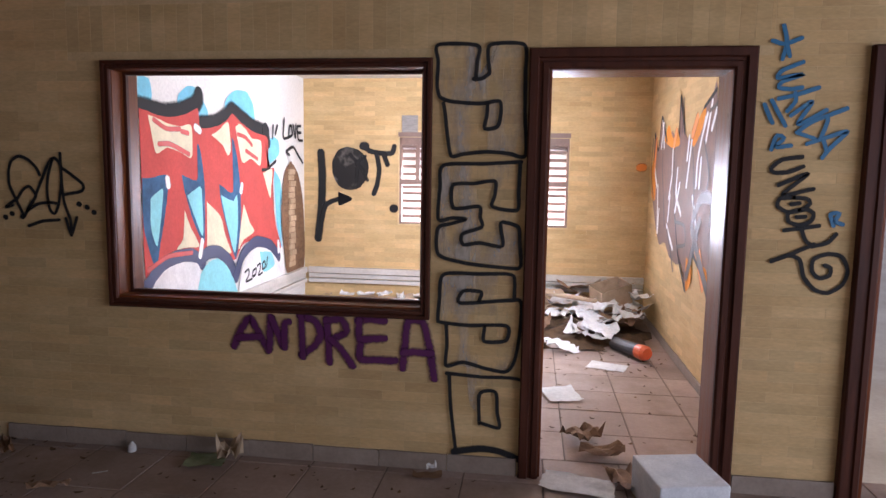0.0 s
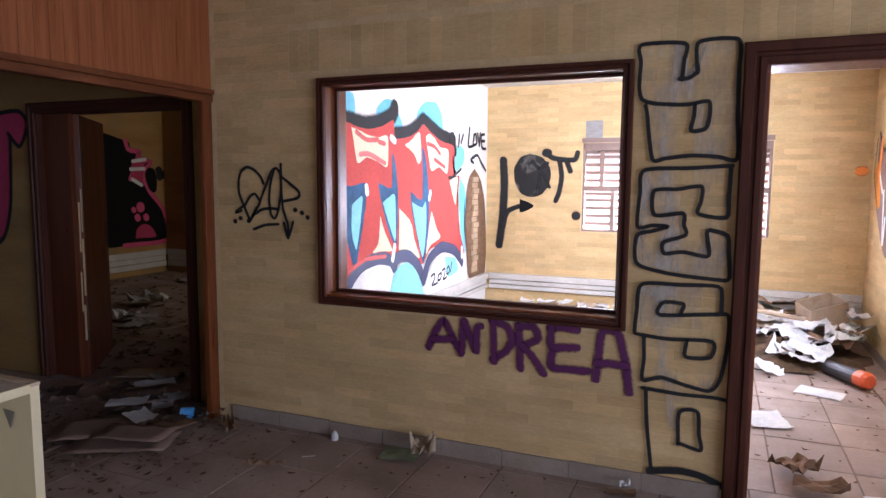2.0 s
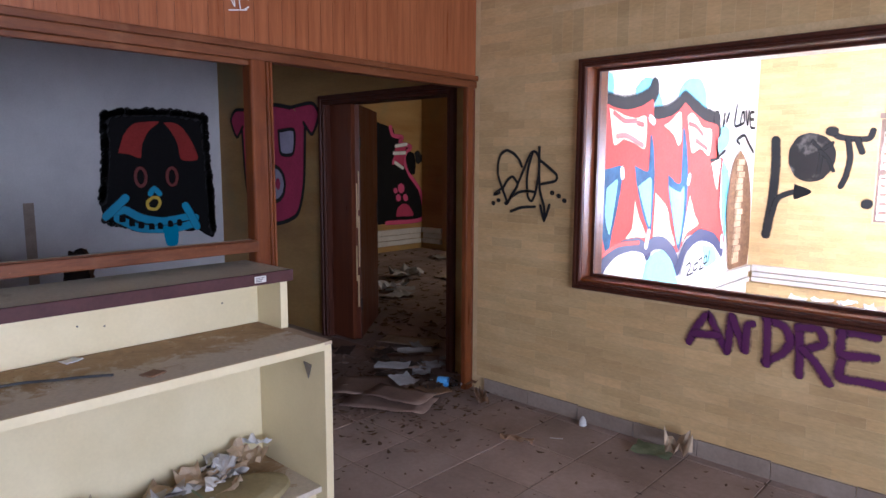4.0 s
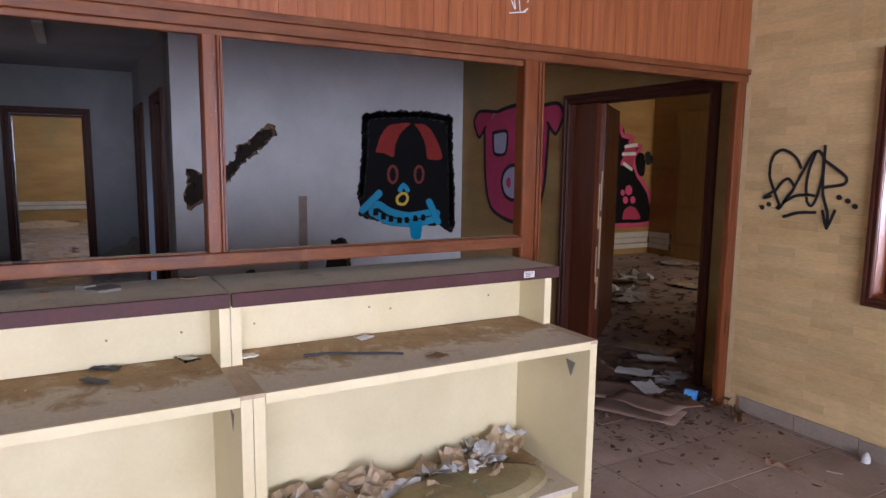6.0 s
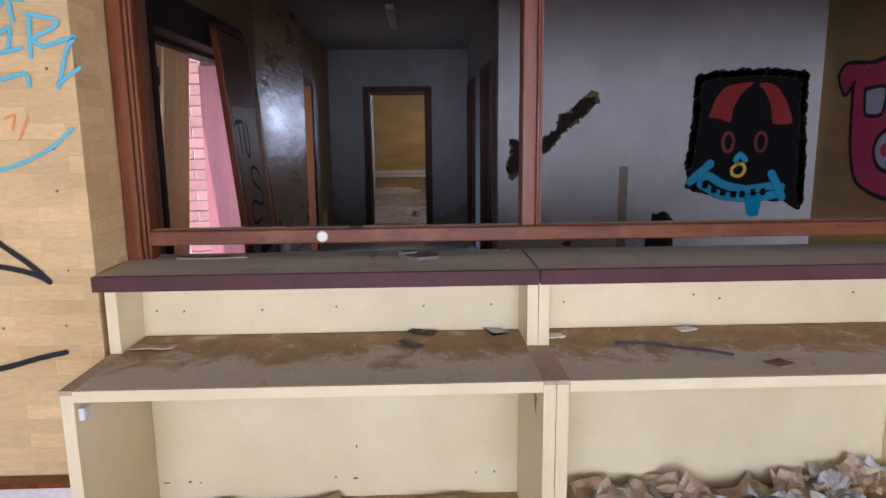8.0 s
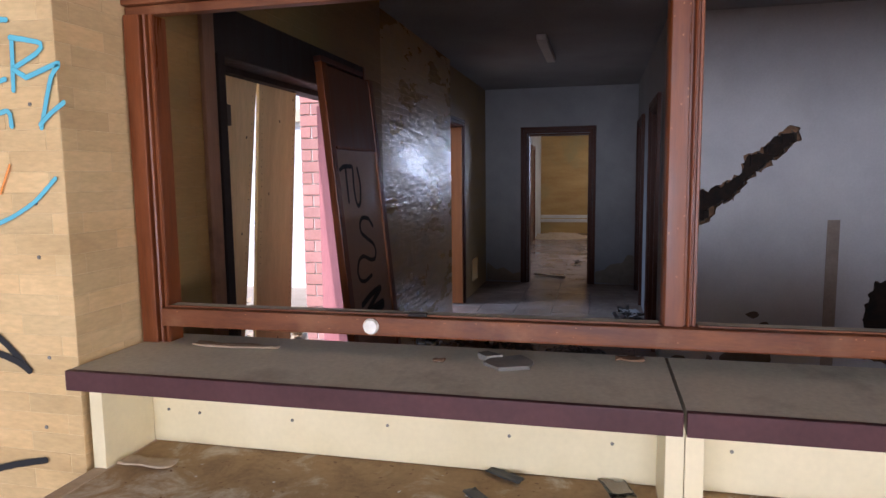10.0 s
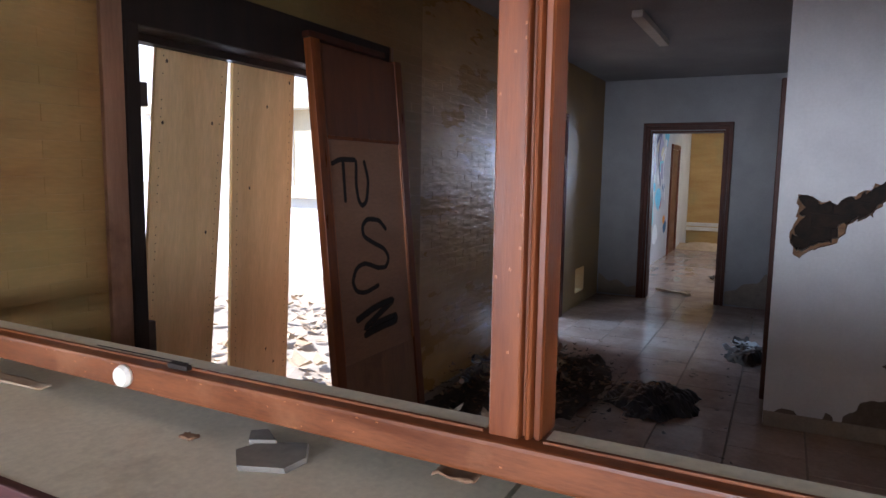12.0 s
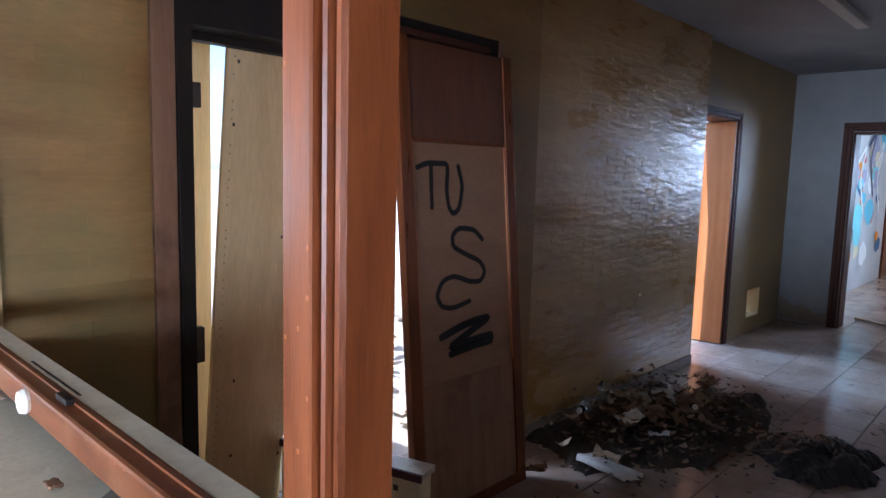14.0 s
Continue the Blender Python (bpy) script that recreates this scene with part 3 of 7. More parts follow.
# ---------------------------------------------------------------- counter units
def counter_unit(y0, y1, label):
    u = thing("counter_unit", label, "counter", group="reception counter units")
    t = 0.038
    for a, b in ((y0, y0 + t), (y1 - t, y1)):
        part("side_panel", boxes((-2.28, -1.762, a, b, 0, 0.735), bevel=0.002), M_CREAM, u)
        part("upper_side", boxes((-2.28, -2.085, a, b, 0.75, 0.98), bevel=0.002), M_CREAM, u)
        part("side_capping", boxes((-2.29, -1.758, a - 0.001, b + 0.001, 0.735, 0.75), bevel=0.002), M_CARD, u, "worn bare edge strip")
    part("back_panel", boxes((-2.30, -2.282, y0, y1, 0, 0.715)), M_CREAM, u)
    part("upper_back", boxes((-2.30, -2.282, y0, y1, 0.75, 0.98)), M_CREAM, u)
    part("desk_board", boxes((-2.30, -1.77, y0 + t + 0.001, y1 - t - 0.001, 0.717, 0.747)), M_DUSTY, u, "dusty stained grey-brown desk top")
    part("desk_edge", boxes((-1.77, -1.757, y0 + t + 0.001, y1 - t - 0.001, 0.713, 0.748), bevel=0.002), M_CREAM, u)
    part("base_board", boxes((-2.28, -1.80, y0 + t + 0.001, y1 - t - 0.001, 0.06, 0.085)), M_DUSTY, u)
    part("plinth", boxes((-1.86, -1.842, y0 + t + 0.001, y1 - t - 0.001, 0, 0.06)), M_CREAM, u)
    led = part("ledge", boxes((-2.425, -2.034, y0 - 0.005, y1 - 0.012, 0.982, 1.03)), M_LEDGE, u, "dusty grey laminate ledge")
    part("edge_band", boxes((-2.036, -2.018, y0 - 0.006, y1 - 0.011, 0.980, 1.031), bevel=0.003), M_EDGE, led, "plum brown edge strip")
    part("back_support", boxes((-2.42, -2.40, y0, y1 - 0.006, 0, 0.98)), M_BROWN_BOARD, u)
    return u


counter_unit(-0.03, 1.43, "cream laminate counter unit with dusty stained desk top")
counter_unit(1.4315, 2.88, "cream laminate counter unit with papers heaped inside")


# ---------------------------------------------------------------- loose boards and doors in the corridor
def slab(name, label, category, w, h, t, material, m, name_part=None):
    bm = boxes((-w / 2, w / 2, -t / 2, t / 2, 0, h), bevel=0.003)
    ob = part(name, bm, material)
    ob.matrix_world = m
    return tagged(ob, label, category)


slab("plywood_board", "bare pale plywood board propped in the street doorway", "board", 0.35, 2.01, 0.018, M_PLY, pose(-3.342, -0.50, 0.0, -5.0, -1.2, 0))
slab("plywood_board", "upright plywood board with nail holes in the doorway", "board", 0.39, 2.01, 0.018, M_PLY, pose(-3.866, -0.50, 0.0, -5.0, 2.6, 0))
slab("plywood_board", "pale plywood board standing outside behind the black frame", "board", 0.36, 2.01, 0.018, M_PLY, pose(-3.045, -0.53, 0.0, -0.4, -0.4, 0))
cab = thing("low_cabinet", "pale narrow drawer carcass with a dark top edge in the doorway", "cabinet", (-3.70, 0.215, 0.0), (0, 0, 16))
part("top", boxes((-0.12, -0.012, -0.72, 0.0, 0.325, 0.35), bevel=0.003), M_LEDGE, cab)
part("top_edge", boxes((-0.012, 0.0, -0.72, 0.0, 0.318, 0.352), bevel=0.002), M_EDGE, cab, "dark plum edge strip")
part("front", boxes((-0.03, -0.012, -0.70, -0.02, 0.0, 0.318), bevel=0.002), M_CREAM, cab)
part("back", boxes((-0.12, -0.105, -0.70, -0.02, 0.0, 0.325)), M_CREAM, cab)
for cy in (-0.70, -0.036):
    part("side", boxes((-0.104, -0.031, cy, cy + 0.016, 0.0, 0.325)), M_CREAM, cab)
for cy, cz in ((-0.62, 0.26), (-0.30, 0.25), (-0.12, 0.27)):
    part("bolt_hole", boxes((-0.013, -0.0105, cy - 0.012, cy + 0.012, cz - 0.012, cz + 0.012), bevel=0.001), M_IRON, cab, "dark round fixing")

lean = thing("leaning_door", "brown door leaf leaning on the wall, sprayed with black letters", "door", (-4.20, 0.068, 0.0), (5.4, 0, 0))
part("panel", boxes((-0.32, 0.32, -0.012, 0.008, 0.04, 2.07)), M_TAN_PANEL, lean)
for a in (-0.378, 0.313):
    part("stile", boxes((a, a + 0.065, -0.02, 0.02, 0, 2.08), bevel=0.004), M_POST, lean)
part("bottom_rail", boxes((-0.32, 0.32, -0.02, 0.018, 0.0, 0.05), bevel=0.003), M_POST, lean)
for a in (-0.318, 0.302):
    part("bead", boxes((a, a + 0.016, 0.008, 0.017, 0.62, 1.65), bevel=0.004), M_ORANGE_DOOR, lean, "orange varnished bead")

leaf = thing("open_door_leaf", "red-brown double door leaf swung open with splintered edge", "door", (-3.785, 4.71, 0.01), (0, 0, 129))
part("leaf", boxes((0, 0.86, -0.02, 0.02, 0, 1.96), bevel=0.003), M_DOOR, leaf)
part("edge_strip", boxes((0.861, 0.872, -0.018, 0.018, 0.0, 1.96), bevel=0.003), M_POST, leaf, "pale splintered edge strip")
part("lock_plate", boxes((0.80, 0.84, -0.024, -0.02, 0.92, 1.12), (0.80, 0.84, 0.02, 0.024, 0.92, 1.12), bevel=0.001), M_IRON, leaf, "rusty lock plate")
for y0, y1, z0, z1 in ((-0.016, -0.004, 0.62, 1.05), (0.0, 0.011, 0.95, 1.32), (-0.01, 0.004, 0.28, 0.55), (0.006, 0.016, 0.5, 0.8), (-0.014, -0.006, 1.1, 1.42)):
    part("splinter", boxes((-0.007, 0.0, y0, y1, z0, z1), bevel=0.002), M_PLY, leaf, "pale splintered wood")
for hz in (0.25, 1.6):
    part("hinge", boxes((-0.012, 0.012, -0.03, -0.02, hz, hz + 0.1), bevel=0.003), M_IRON, leaf, "iron hinge")
orange = thing("corridor_door_leaf", "orange veneer door leaf standing ajar", "door", (-8.10, -0.285, 0.01), (0, 0, -87))
part("leaf", boxes((0, 0.78, -0.02, 0.02, 0, 2.02), bevel=0.003), M_ORANGE_DOOR, orange)
part("lock_plate", boxes((0.755, 0.7815, -0.012, 0.012, 0.96, 1.10), bevel=0.001), M_IVORY, orange, "pale metal lock plate")


# ---------------------------------------------------------------- paint and spray
def paint(name, col, var=0.12, rough=0.78):
    return surface(name, tuple(c * (1 - var) for c in col), tuple(min(c * (1 + var), 0.95) for c in col), 5.0, None, rough, 50, 0.08, spec=0.15)


def spray_paint(name, col, soft=0.35, wash=None, rough=0.5):
    """Paint whose edge fades across the stroke (UV v runs 0..1 over its width)."""
    m, nt, b = nodes_of(name)
    b.inputs["Base Color"].default_value, b.inputs["Roughness"].default_value = (*col, 1), rough
    fine = noise_node(nt, 70, 3)
    broad = noise_node(nt, 7, 4)
    col_out = mix(nt, tuple(c * 0.8 for c in col), tuple(min(c * 1.25, 0.95) for c in col), broad)
    nt.links.new(col_out, b.inputs["Base Color"])
    tr = nt.nodes.new("ShaderNodeBsdfTransparent")
    ms = nt.nodes.new("ShaderNodeMixShader")
    out = nt.nodes["Material Output"]
    if wash:
        big = noise_node(nt, wash[0], 5, 0.6, (1.6, 1.6, 0.5))
        a = ramp(nt, [(wash[1], (0, 0, 0)), (wash[2], (wash[3],) * 3)], big)
        nt.links.new(a, ms.inputs["Fac"])
    else:
        uv = nt.nodes.new("ShaderNodeUVMap")
        sep = nt.nodes.new("ShaderNodeSeparateXYZ")
        nt.links.new(uv.outputs["UV"], sep.inputs["Vector"])
        d = nt.nodes.new("ShaderNodeMath")
        d.operation = "PINGPONG"
        d.inputs[1].default_value = 0.5
        nt.links.new(sep.outputs["Y"], d.inputs[0])
        jit = nt.nodes.new("ShaderNodeMath")
        jit.operation = "MULTIPLY_ADD"
        nt.links.new(fine, jit.inputs[0])
        jit.inputs[1].default_value = soft * 0.6
        nt.links.new(d.outputs[0], jit.inputs[2])
        a = ramp(nt, [(soft * 0.3, (0, 0, 0)), (soft * 0.3 + soft * 0.5, (1, 1, 1))], jit.outputs[0])
        nt.links.new(a, ms.inputs["Fac"])
    nt.links.new(tr.outputs[0], ms.inputs[1])
    nt.links.new(b.outputs[0], ms.inputs[2])
    nt.links.new(ms.outputs[0], out.inputs["Surface"])
    return m


M_SPRAY_BLACK = spray_paint("black_spray", (0.011, 0.011, 0.012), 0.3, rough=0.8)
M_SPRAY_PURPLE = spray_paint("purple_spray", (0.10, 0.015, 0.09), 0.55)
M_SPRAY_BLUE = spray_paint("blue_spray", (0.03, 0.16, 0.32), 0.3)
M_SPRAY_BLUE2 = spray_paint("bright_blue_spray", (0.02, 0.30, 0.52), 0.3)
M_SPRAY_TEAL = spray_paint("teal_spray", (0.10, 0.42, 0.52), 0.35)
M_SPRAY_RED = spray_paint("red_spray", (0.5, 0.05, 0.04), 0.35)
M_SPRAY_DARK_RED = spray_paint("dark_red_spray", (0.14, 0.022, 0.018), 0.4)
M_SPRAY_UMBER = spray_paint("umber_spray", (0.05, 0.035, 0.03), 0.3)
M_SPRAY_NAVY = spray_paint("navy_spray", (0.03, 0.04, 0.11), 0.2)
M_SPRAY_WHITE = spray_paint("white_spray", (0.8, 0.8, 0.8), 0.4)
M_SPRAY_ORANGE = spray_paint("orange_spray", (0.75, 0.25, 0.03), 0.4)
M_SPRAY_YELLOW = spray_paint("yellow_spray", (0.7, 0.5, 0.05), 0.3)
M_SPRAY_PINK = spray_paint("pink_spray", (0.6, 0.08, 0.2), 0.3)
M_PALE_WASH = spray_paint("pale_wash", (0.55, 0.54, 0.52), wash=(4.5, 0.45, 0.66, 0.58))
M_PAINT_BLACK = paint("black_paint", (0.010, 0.010, 0.011), rough=0.9)
M_PAINT_RED = paint("red_paint", (0.54, 0.09, 0.075))
M_PAINT_CAP = paint("dark_red_paint", (0.28, 0.035, 0.03))
M_PAINT_SKY = paint("sky_paint", (0.22, 0.56, 0.72))
M_PAINT_NAVY = paint("navy_paint", (0.06, 0.13, 0.24), 0.4)
M_PAINT_CYAN = paint("cyan_paint", (0.30, 0.66, 0.72))
M_PAINT_CREAM = paint("cream_paint", (0.75, 0.68, 0.48))
M_PAINT_WHITE = paint("white_paint", (0.8, 0.8, 0.8))
M_PAINT_TAUPE = paint("taupe_paint", (0.23, 0.145, 0.115), 0.3, 0.55)
M_PAINT_ORANGE = paint("orange_paint", (0.72, 0.28, 0.04))
M_PAINT_BLUE2 = paint("bright_blue_paint", (0.02, 0.30, 0.52))
M_PAINT_PINK = paint("pink_paint", (0.48, 0.06, 0.13))
M_PAINT_LILAC = paint("lilac_paint", (0.42, 0.40, 0.52))
M_BALL = surface("smudged_black", (0.01, 0.01, 0.012), (0.22, 0.2, 0.18), 5.0, (1, 1, 0.4), 0.5, 40, 0.05, (0.012, 0.012, 0.012), 3.5, (0.4, 0.5))
M_RAW_BRICK = surface("raw_brown_brick", (0.13, 0.07, 0.035), (0.26, 0.15, 0.08), 14.0, (1, 1, 2.5), 0.9, 60, 0.5)


def smooth_line(pts, step):
    """Catmull-Rom through the points; straight pairs stay straight."""
    if len(pts) < 3:
        a, b = Vector(pts[0]), Vector(pts[-1])
        n = max(2, int((b - a).length / step))
        return [a.lerp(b, i / n) for i in range(n + 1)]
    P = [Vector(p) for p in pts]
    P = [P[0] * 2 - P[1]] + P + [P[-1] * 2 - P[-2]]
    res = []
    for i in range(1, len(P) - 2):
        p0, p1, p2, p3 = P[i - 1:i + 3]
        n = max(2, int((p2 - p1).length / step))
        for k in range(n):
            t = k / n
            c = 0.38
            m1, m2 = (p2 - p0) * c, (p3 - p1) * c
            res.append(p1 * (2 * t ** 3 - 3 * t * t + 1) + m1 * (t ** 3 - 2 * t * t + t) + p2 * (3 * t * t - 2 * t ** 3) + m2 * (t ** 3 - t * t))
    res.append(P[-2])
    return res




def on_wall(axis, val, out, layer):
    off = val + out * (0.0008 * layer)
    return (lambda u, v, d=0.0: (off + out * d, u, v)) if axis == "x" else (lambda u, v, d=0.0: (u, off + out * d, v))


def spray(wall, axis, val, out, lines, width, material, label="", layer=0):
    """Brush lines as ribbons on a wall plane, with faded edges and round ends."""
    bm = bmesh.new()
    uvl = bm.loops.layers.uv.new("UVMap")
    for li, line in enumerate(lines):
        at = on_wall(axis, val, out, layer + 0.13 * (li % 6))
        pts = smooth_line(line, max(width * 0.5, 0.012))
        w = width * 0.6
        d0, d1 = (pts[0] - pts[1]).normalized(), (pts[-1] - pts[-2]).normalized()
        pts = [pts[0] + d0 * w * 0.75] + [pts[0] + d0 * w * 0.4] + pts + [pts[-1] + d1 * w * 0.4, pts[-1] + d1 * w * 0.75]
        n = len(pts)
        rows = []
        for i, p in enumerate(pts):
            tan = (pts[min(i + 1, n - 1)] - pts[max(i - 1, 0)])
            tan = tan.normalized() if tan.length > 1e-6 else Vector((1, 0))
            nor = Vector((-tan.y, tan.x))
            ww = w * (0.45 if i in (0, n - 1) else 0.85 if i in (1, n - 2) else 1.0) * (1 + 0.1 * noise.noise((p.x * 9, p.y * 9, layer)))
            a, b = p + nor * ww, p - nor * ww
            rows.append((bm.verts.new(at(a.x, a.y)), bm.verts.new(at(b.x, b.y))))
        for i in range(n - 1):
            f = bm.faces.new((rows[i][0], rows[i][1], rows[i + 1][1], rows[i + 1][0]))
            for lp, uv in zip(f.loops, ((i / n, 0), (i / n, 1), ((i + 1) / n, 1), ((i + 1) / n, 0))):
                lp[uvl].uv = uv
    me = bpy.data.meshes.new("graffiti")
    bm.to_mesh(me)
    bm.free()
    me.materials.append(material)
    ob = new("graffiti", me)
    ob.parent = wall
    return tagged(ob, label)


def fill(wall, axis, val, out, shapes, width, material, label="", layer=0):
    """Flat painted shapes with a slightly wavering edge."""
    bm = bmesh.new()
    for si, shp in enumerate(shapes):
        at = on_wall(axis, val, out, layer + 0.1 * (si % 6))
        pts = smooth_line(list(shp) + [shp[0]], 0.03)[:-1]
        vs = [bm.verts.new(at(p.x + 0.006 * noise.noise((p.x * 30, p.y * 30, 1)), p.y + 0.006 * noise.noise((p.x * 30, p.y * 30, 7)))) for p in pts]
        bm.faces.new(vs)
    bmesh.ops.triangulate(bm, faces=bm.faces[:])
    me = bpy.data.meshes.new("graffiti")
    bm.to_mesh(me)
    bm.free()
    me.materials.append(material)
    ob = new("graffiti", me)
    ob.parent = wall
    return tagged(ob, label)


# ---------------------------------------------------------------- white wall skin with its torn hole
def ragged(pts, amp, seed, step=0.02):
    line = smooth_line(list(pts) + [pts[0]], step)[:-1]
    return [Vector((p.x + amp * noise.noise((p.x * 25, p.y * 25, seed)), p.y + amp * noise.noise((p.x * 25, p.y * 25, seed + 9)))) for p in line]


def holed_skin(name, x_front, x_back, y0, y1, z0, z1, holes, material, edge_material, parent):
    bm = bmesh.new()
    outer = [bm.verts.new((x_front, *p)) for p in ((y0, z0), (y1, z0), (y1, z1), (y0, z1))]
    edges = [bm.edges.new((outer[i], outer[(i + 1) % 4])) for i in range(4)]
    loops = []
    for h in holes:
        vs = [bm.verts.new((x_front, p.x, p.y)) for p in h]
        edges += [bm.edges.new((vs[i], vs[(i + 1) % len(vs)])) for i in range(len(vs))]
        loops.append([(p.x, p.y) for p in h])
    bmesh.ops.triangle_fill(bm, use_beauty=True, use_dissolve=False, edges=edges)
    part(name, bm, material, parent)
    bm = bmesh.new()
    for lp in loops:
        a = [bm.verts.new((x_front, *p)) for p in lp]
        b = [bm.verts.new((x_back, *p)) for p in lp]
        for i in range(len(a)):
            j = (i + 1) % len(a)
            bm.faces.new((a[i], a[j], b[j], b[i]))
    part("broken_edge", bm, edge_material, parent, "crumbled plaster edge of the hole")

# ---------------------------------------------------------------- graffiti on the walls
spray(wall_north, "y", 4.476, -1, [[(-1.942, 1.484), (-1.962, 1.524), (-2.004, 1.563), (-2.059, 1.583), (-2.106, 1.557), (-2.126, 1.501), (-2.125, 1.43), (-2.101, 1.37), (-2.076, 1.319), (-2.046, 1.259)], [(-2.046, 1.259), (-2.008, 1.321), (-1.971, 1.372), (-2.008, 1.422), (-2.048, 1.401), (-2.085, 1.35)], [(-2.046, 1.259), (-1.984, 1.352), (-1.939, 1.444), (-1.883, 1.555), (-1.849, 1.575), (-1.818, 1.536), (-1.817, 1.446), (-1.84, 1.324), (-1.865, 1.278), (-1.892, 1.303), (-1.903, 1.394), (-1.892, 1.485), (-1.866, 1.565)], [(-1.816, 1.601), (-1.815, 1.476), (-1.806, 1.345), (-1.773, 1.245), (-1.771, 1.164)], [(-1.813, 1.526), (-1.754, 1.487), (-1.691, 1.438), (-1.698, 1.403), (-1.804, 1.381)], [(-1.8, 1.254), (-1.771, 1.169), (-1.735, 1.261)]], 0.017, M_SPRAY_BLACK, "black looping tag with an arrow", 0)
spray(wall_north, "y", 4.476, -1, [[(-2.021, 1.208), (-1.935, 1.236), (-1.839, 1.245)], [(-2.102, 1.344), (-2.156, 1.307), (-2.11, 1.319)], [(-2.027, 1.29), (-1.963, 1.327), (-1.895, 1.338), (-1.851, 1.334)]], 0.017, M_SPRAY_BLACK, "black looping tag with an arrow", 0)
spray(wall_north, "y", 4.476, -1, [[(-2.163, 1.254), (-2.156, 1.251)], [(-2.122, 1.274), (-2.115, 1.271)], [(-2.06, 1.258), (-2.054, 1.255)], [(-1.722, 1.334), (-1.715, 1.331)], [(-1.675, 1.318), (-1.669, 1.315)], [(-1.636, 1.292), (-1.63, 1.289)]], 0.026, M_SPRAY_BLACK, "", 0)
spray(wall_north, "y", 4.476, -1, [[(-0.857, 0.601), (-0.823, 0.679), (-0.769, 0.757), (-0.725, 0.684), (-0.669, 0.586)], [(-0.83, 0.647), (-0.719, 0.656)], [(-0.654, 0.762), (-0.662, 0.599)], [(-0.647, 0.756), (-0.616, 0.683), (-0.589, 0.615)], [(-0.558, 0.742), (-0.577, 0.728), (-0.579, 0.609)], [(-0.488, 0.782), (-0.483, 0.67), (-0.48, 0.564)], [(-0.494, 0.782), (-0.413, 0.754), (-0.382, 0.688), (-0.414, 0.624), (-0.484, 0.571)], [(-0.35, 0.763), (-0.341, 0.653), (-0.336, 0.541)], [(-0.35, 0.763), (-0.269, 0.767), (-0.244, 0.707), (-0.326, 0.66)], [(-0.326, 0.66), (-0.269, 0.607), (-0.213, 0.529)], [(-0.183, 0.771), (-0.115, 0.777), (-0.048, 0.771)], [(-0.176, 0.771), (-0.176, 0.676), (-0.115, 0.674), (-0.047, 0.68)], [(-0.164, 0.668), (-0.174, 0.568), (-0.077, 0.565), (0.009, 0.566)]], 0.047, M_SPRAY_PURPLE, "purple spray-painted capital letters", 0)
spray(wall_north, "y", 4.476, -1, [[(0.052, 0.532), (0.063, 0.649), (0.08, 0.777), (0.152, 0.774), (0.189, 0.655), (0.216, 0.486)], [(0.057, 0.612), (0.118, 0.617), (0.196, 0.613)]], 0.047, M_SPRAY_PURPLE, "purple spray-painted capital letters", 0)
fill(wall_north, "y", 4.476, -1, [[(0.219, 2.136), (0.402, 2.134), (0.418, 2.007), (0.467, 2.007), (0.475, 2.133), (0.62, 2.126), (0.64, 1.627), (0.454, 1.642), (0.288, 1.623), (0.256, 1.86), (0.222, 1.9)], [(0.239, 1.557), (0.619, 1.578), (0.62, 1.354), (0.586, 1.309), (0.623, 1.263), (0.628, 1.082), (0.24, 1.126), (0.232, 1.253), (0.294, 1.296), (0.237, 1.306)], [(0.247, 1.012), (0.593, 1.03), (0.605, 0.906), (0.633, 0.89), (0.605, 0.595), (0.536, 0.548), (0.283, 0.578), (0.28, 0.771), (0.245, 0.795)], [(0.378, 0.583), (0.507, 0.561), (0.498, 0.324), (0.403, 0.348)]], 0, M_PALE_WASH, "patchy pale roller paint under the outlined letters", 0)
spray(wall_north, "y", 4.476, -1, [[(0.464, 2.012), (0.454, 2.086), (0.469, 2.141), (0.625, 2.137), (0.634, 2.006), (0.637, 1.821), (0.645, 1.619), (0.564, 1.627), (0.454, 1.633), (0.344, 1.621), (0.285, 1.612), (0.264, 1.711), (0.251, 1.819), (0.242, 1.865)], [(0.397, 1.975), (0.403, 2.06), (0.404, 2.136), (0.213, 2.141), (0.214, 2.061), (0.21, 1.954), (0.225, 1.895), (0.284, 1.873), (0.421, 1.863), (0.514, 1.874), (0.521, 1.807), (0.506, 1.753), (0.446, 1.745), (0.455, 1.807), (0.457, 1.86)], [(0.386, 1.98), (0.424, 1.98), (0.462, 2.004)]], 0.018, M_SPRAY_BLACK, "tall black outlined block lettering", 6)
spray(wall_north, "y", 4.476, -1, [[(0.627, 1.587), (0.455, 1.576), (0.247, 1.565), (0.232, 1.463), (0.226, 1.3), (0.293, 1.308), (0.364, 1.304), (0.294, 1.28), (0.224, 1.255), (0.228, 1.125), (0.354, 1.087), (0.495, 1.072), (0.62, 1.065)], [(0.62, 1.065), (0.639, 1.082), (0.63, 1.194), (0.62, 1.271), (0.545, 1.294), (0.534, 1.275), (0.548, 1.191), (0.534, 1.171), (0.436, 1.188), (0.352, 1.177), (0.346, 1.228), (0.443, 1.267), (0.433, 1.314), (0.427, 1.367), (0.301, 1.358), (0.296, 1.469), (0.402, 1.479), (0.501, 1.492), (0.503, 1.426), (0.493, 1.368), (0.612, 1.354), (0.618, 1.442), (0.622, 1.578)]], 0.018, M_SPRAY_BLACK, "tall black outlined block lettering", 6)
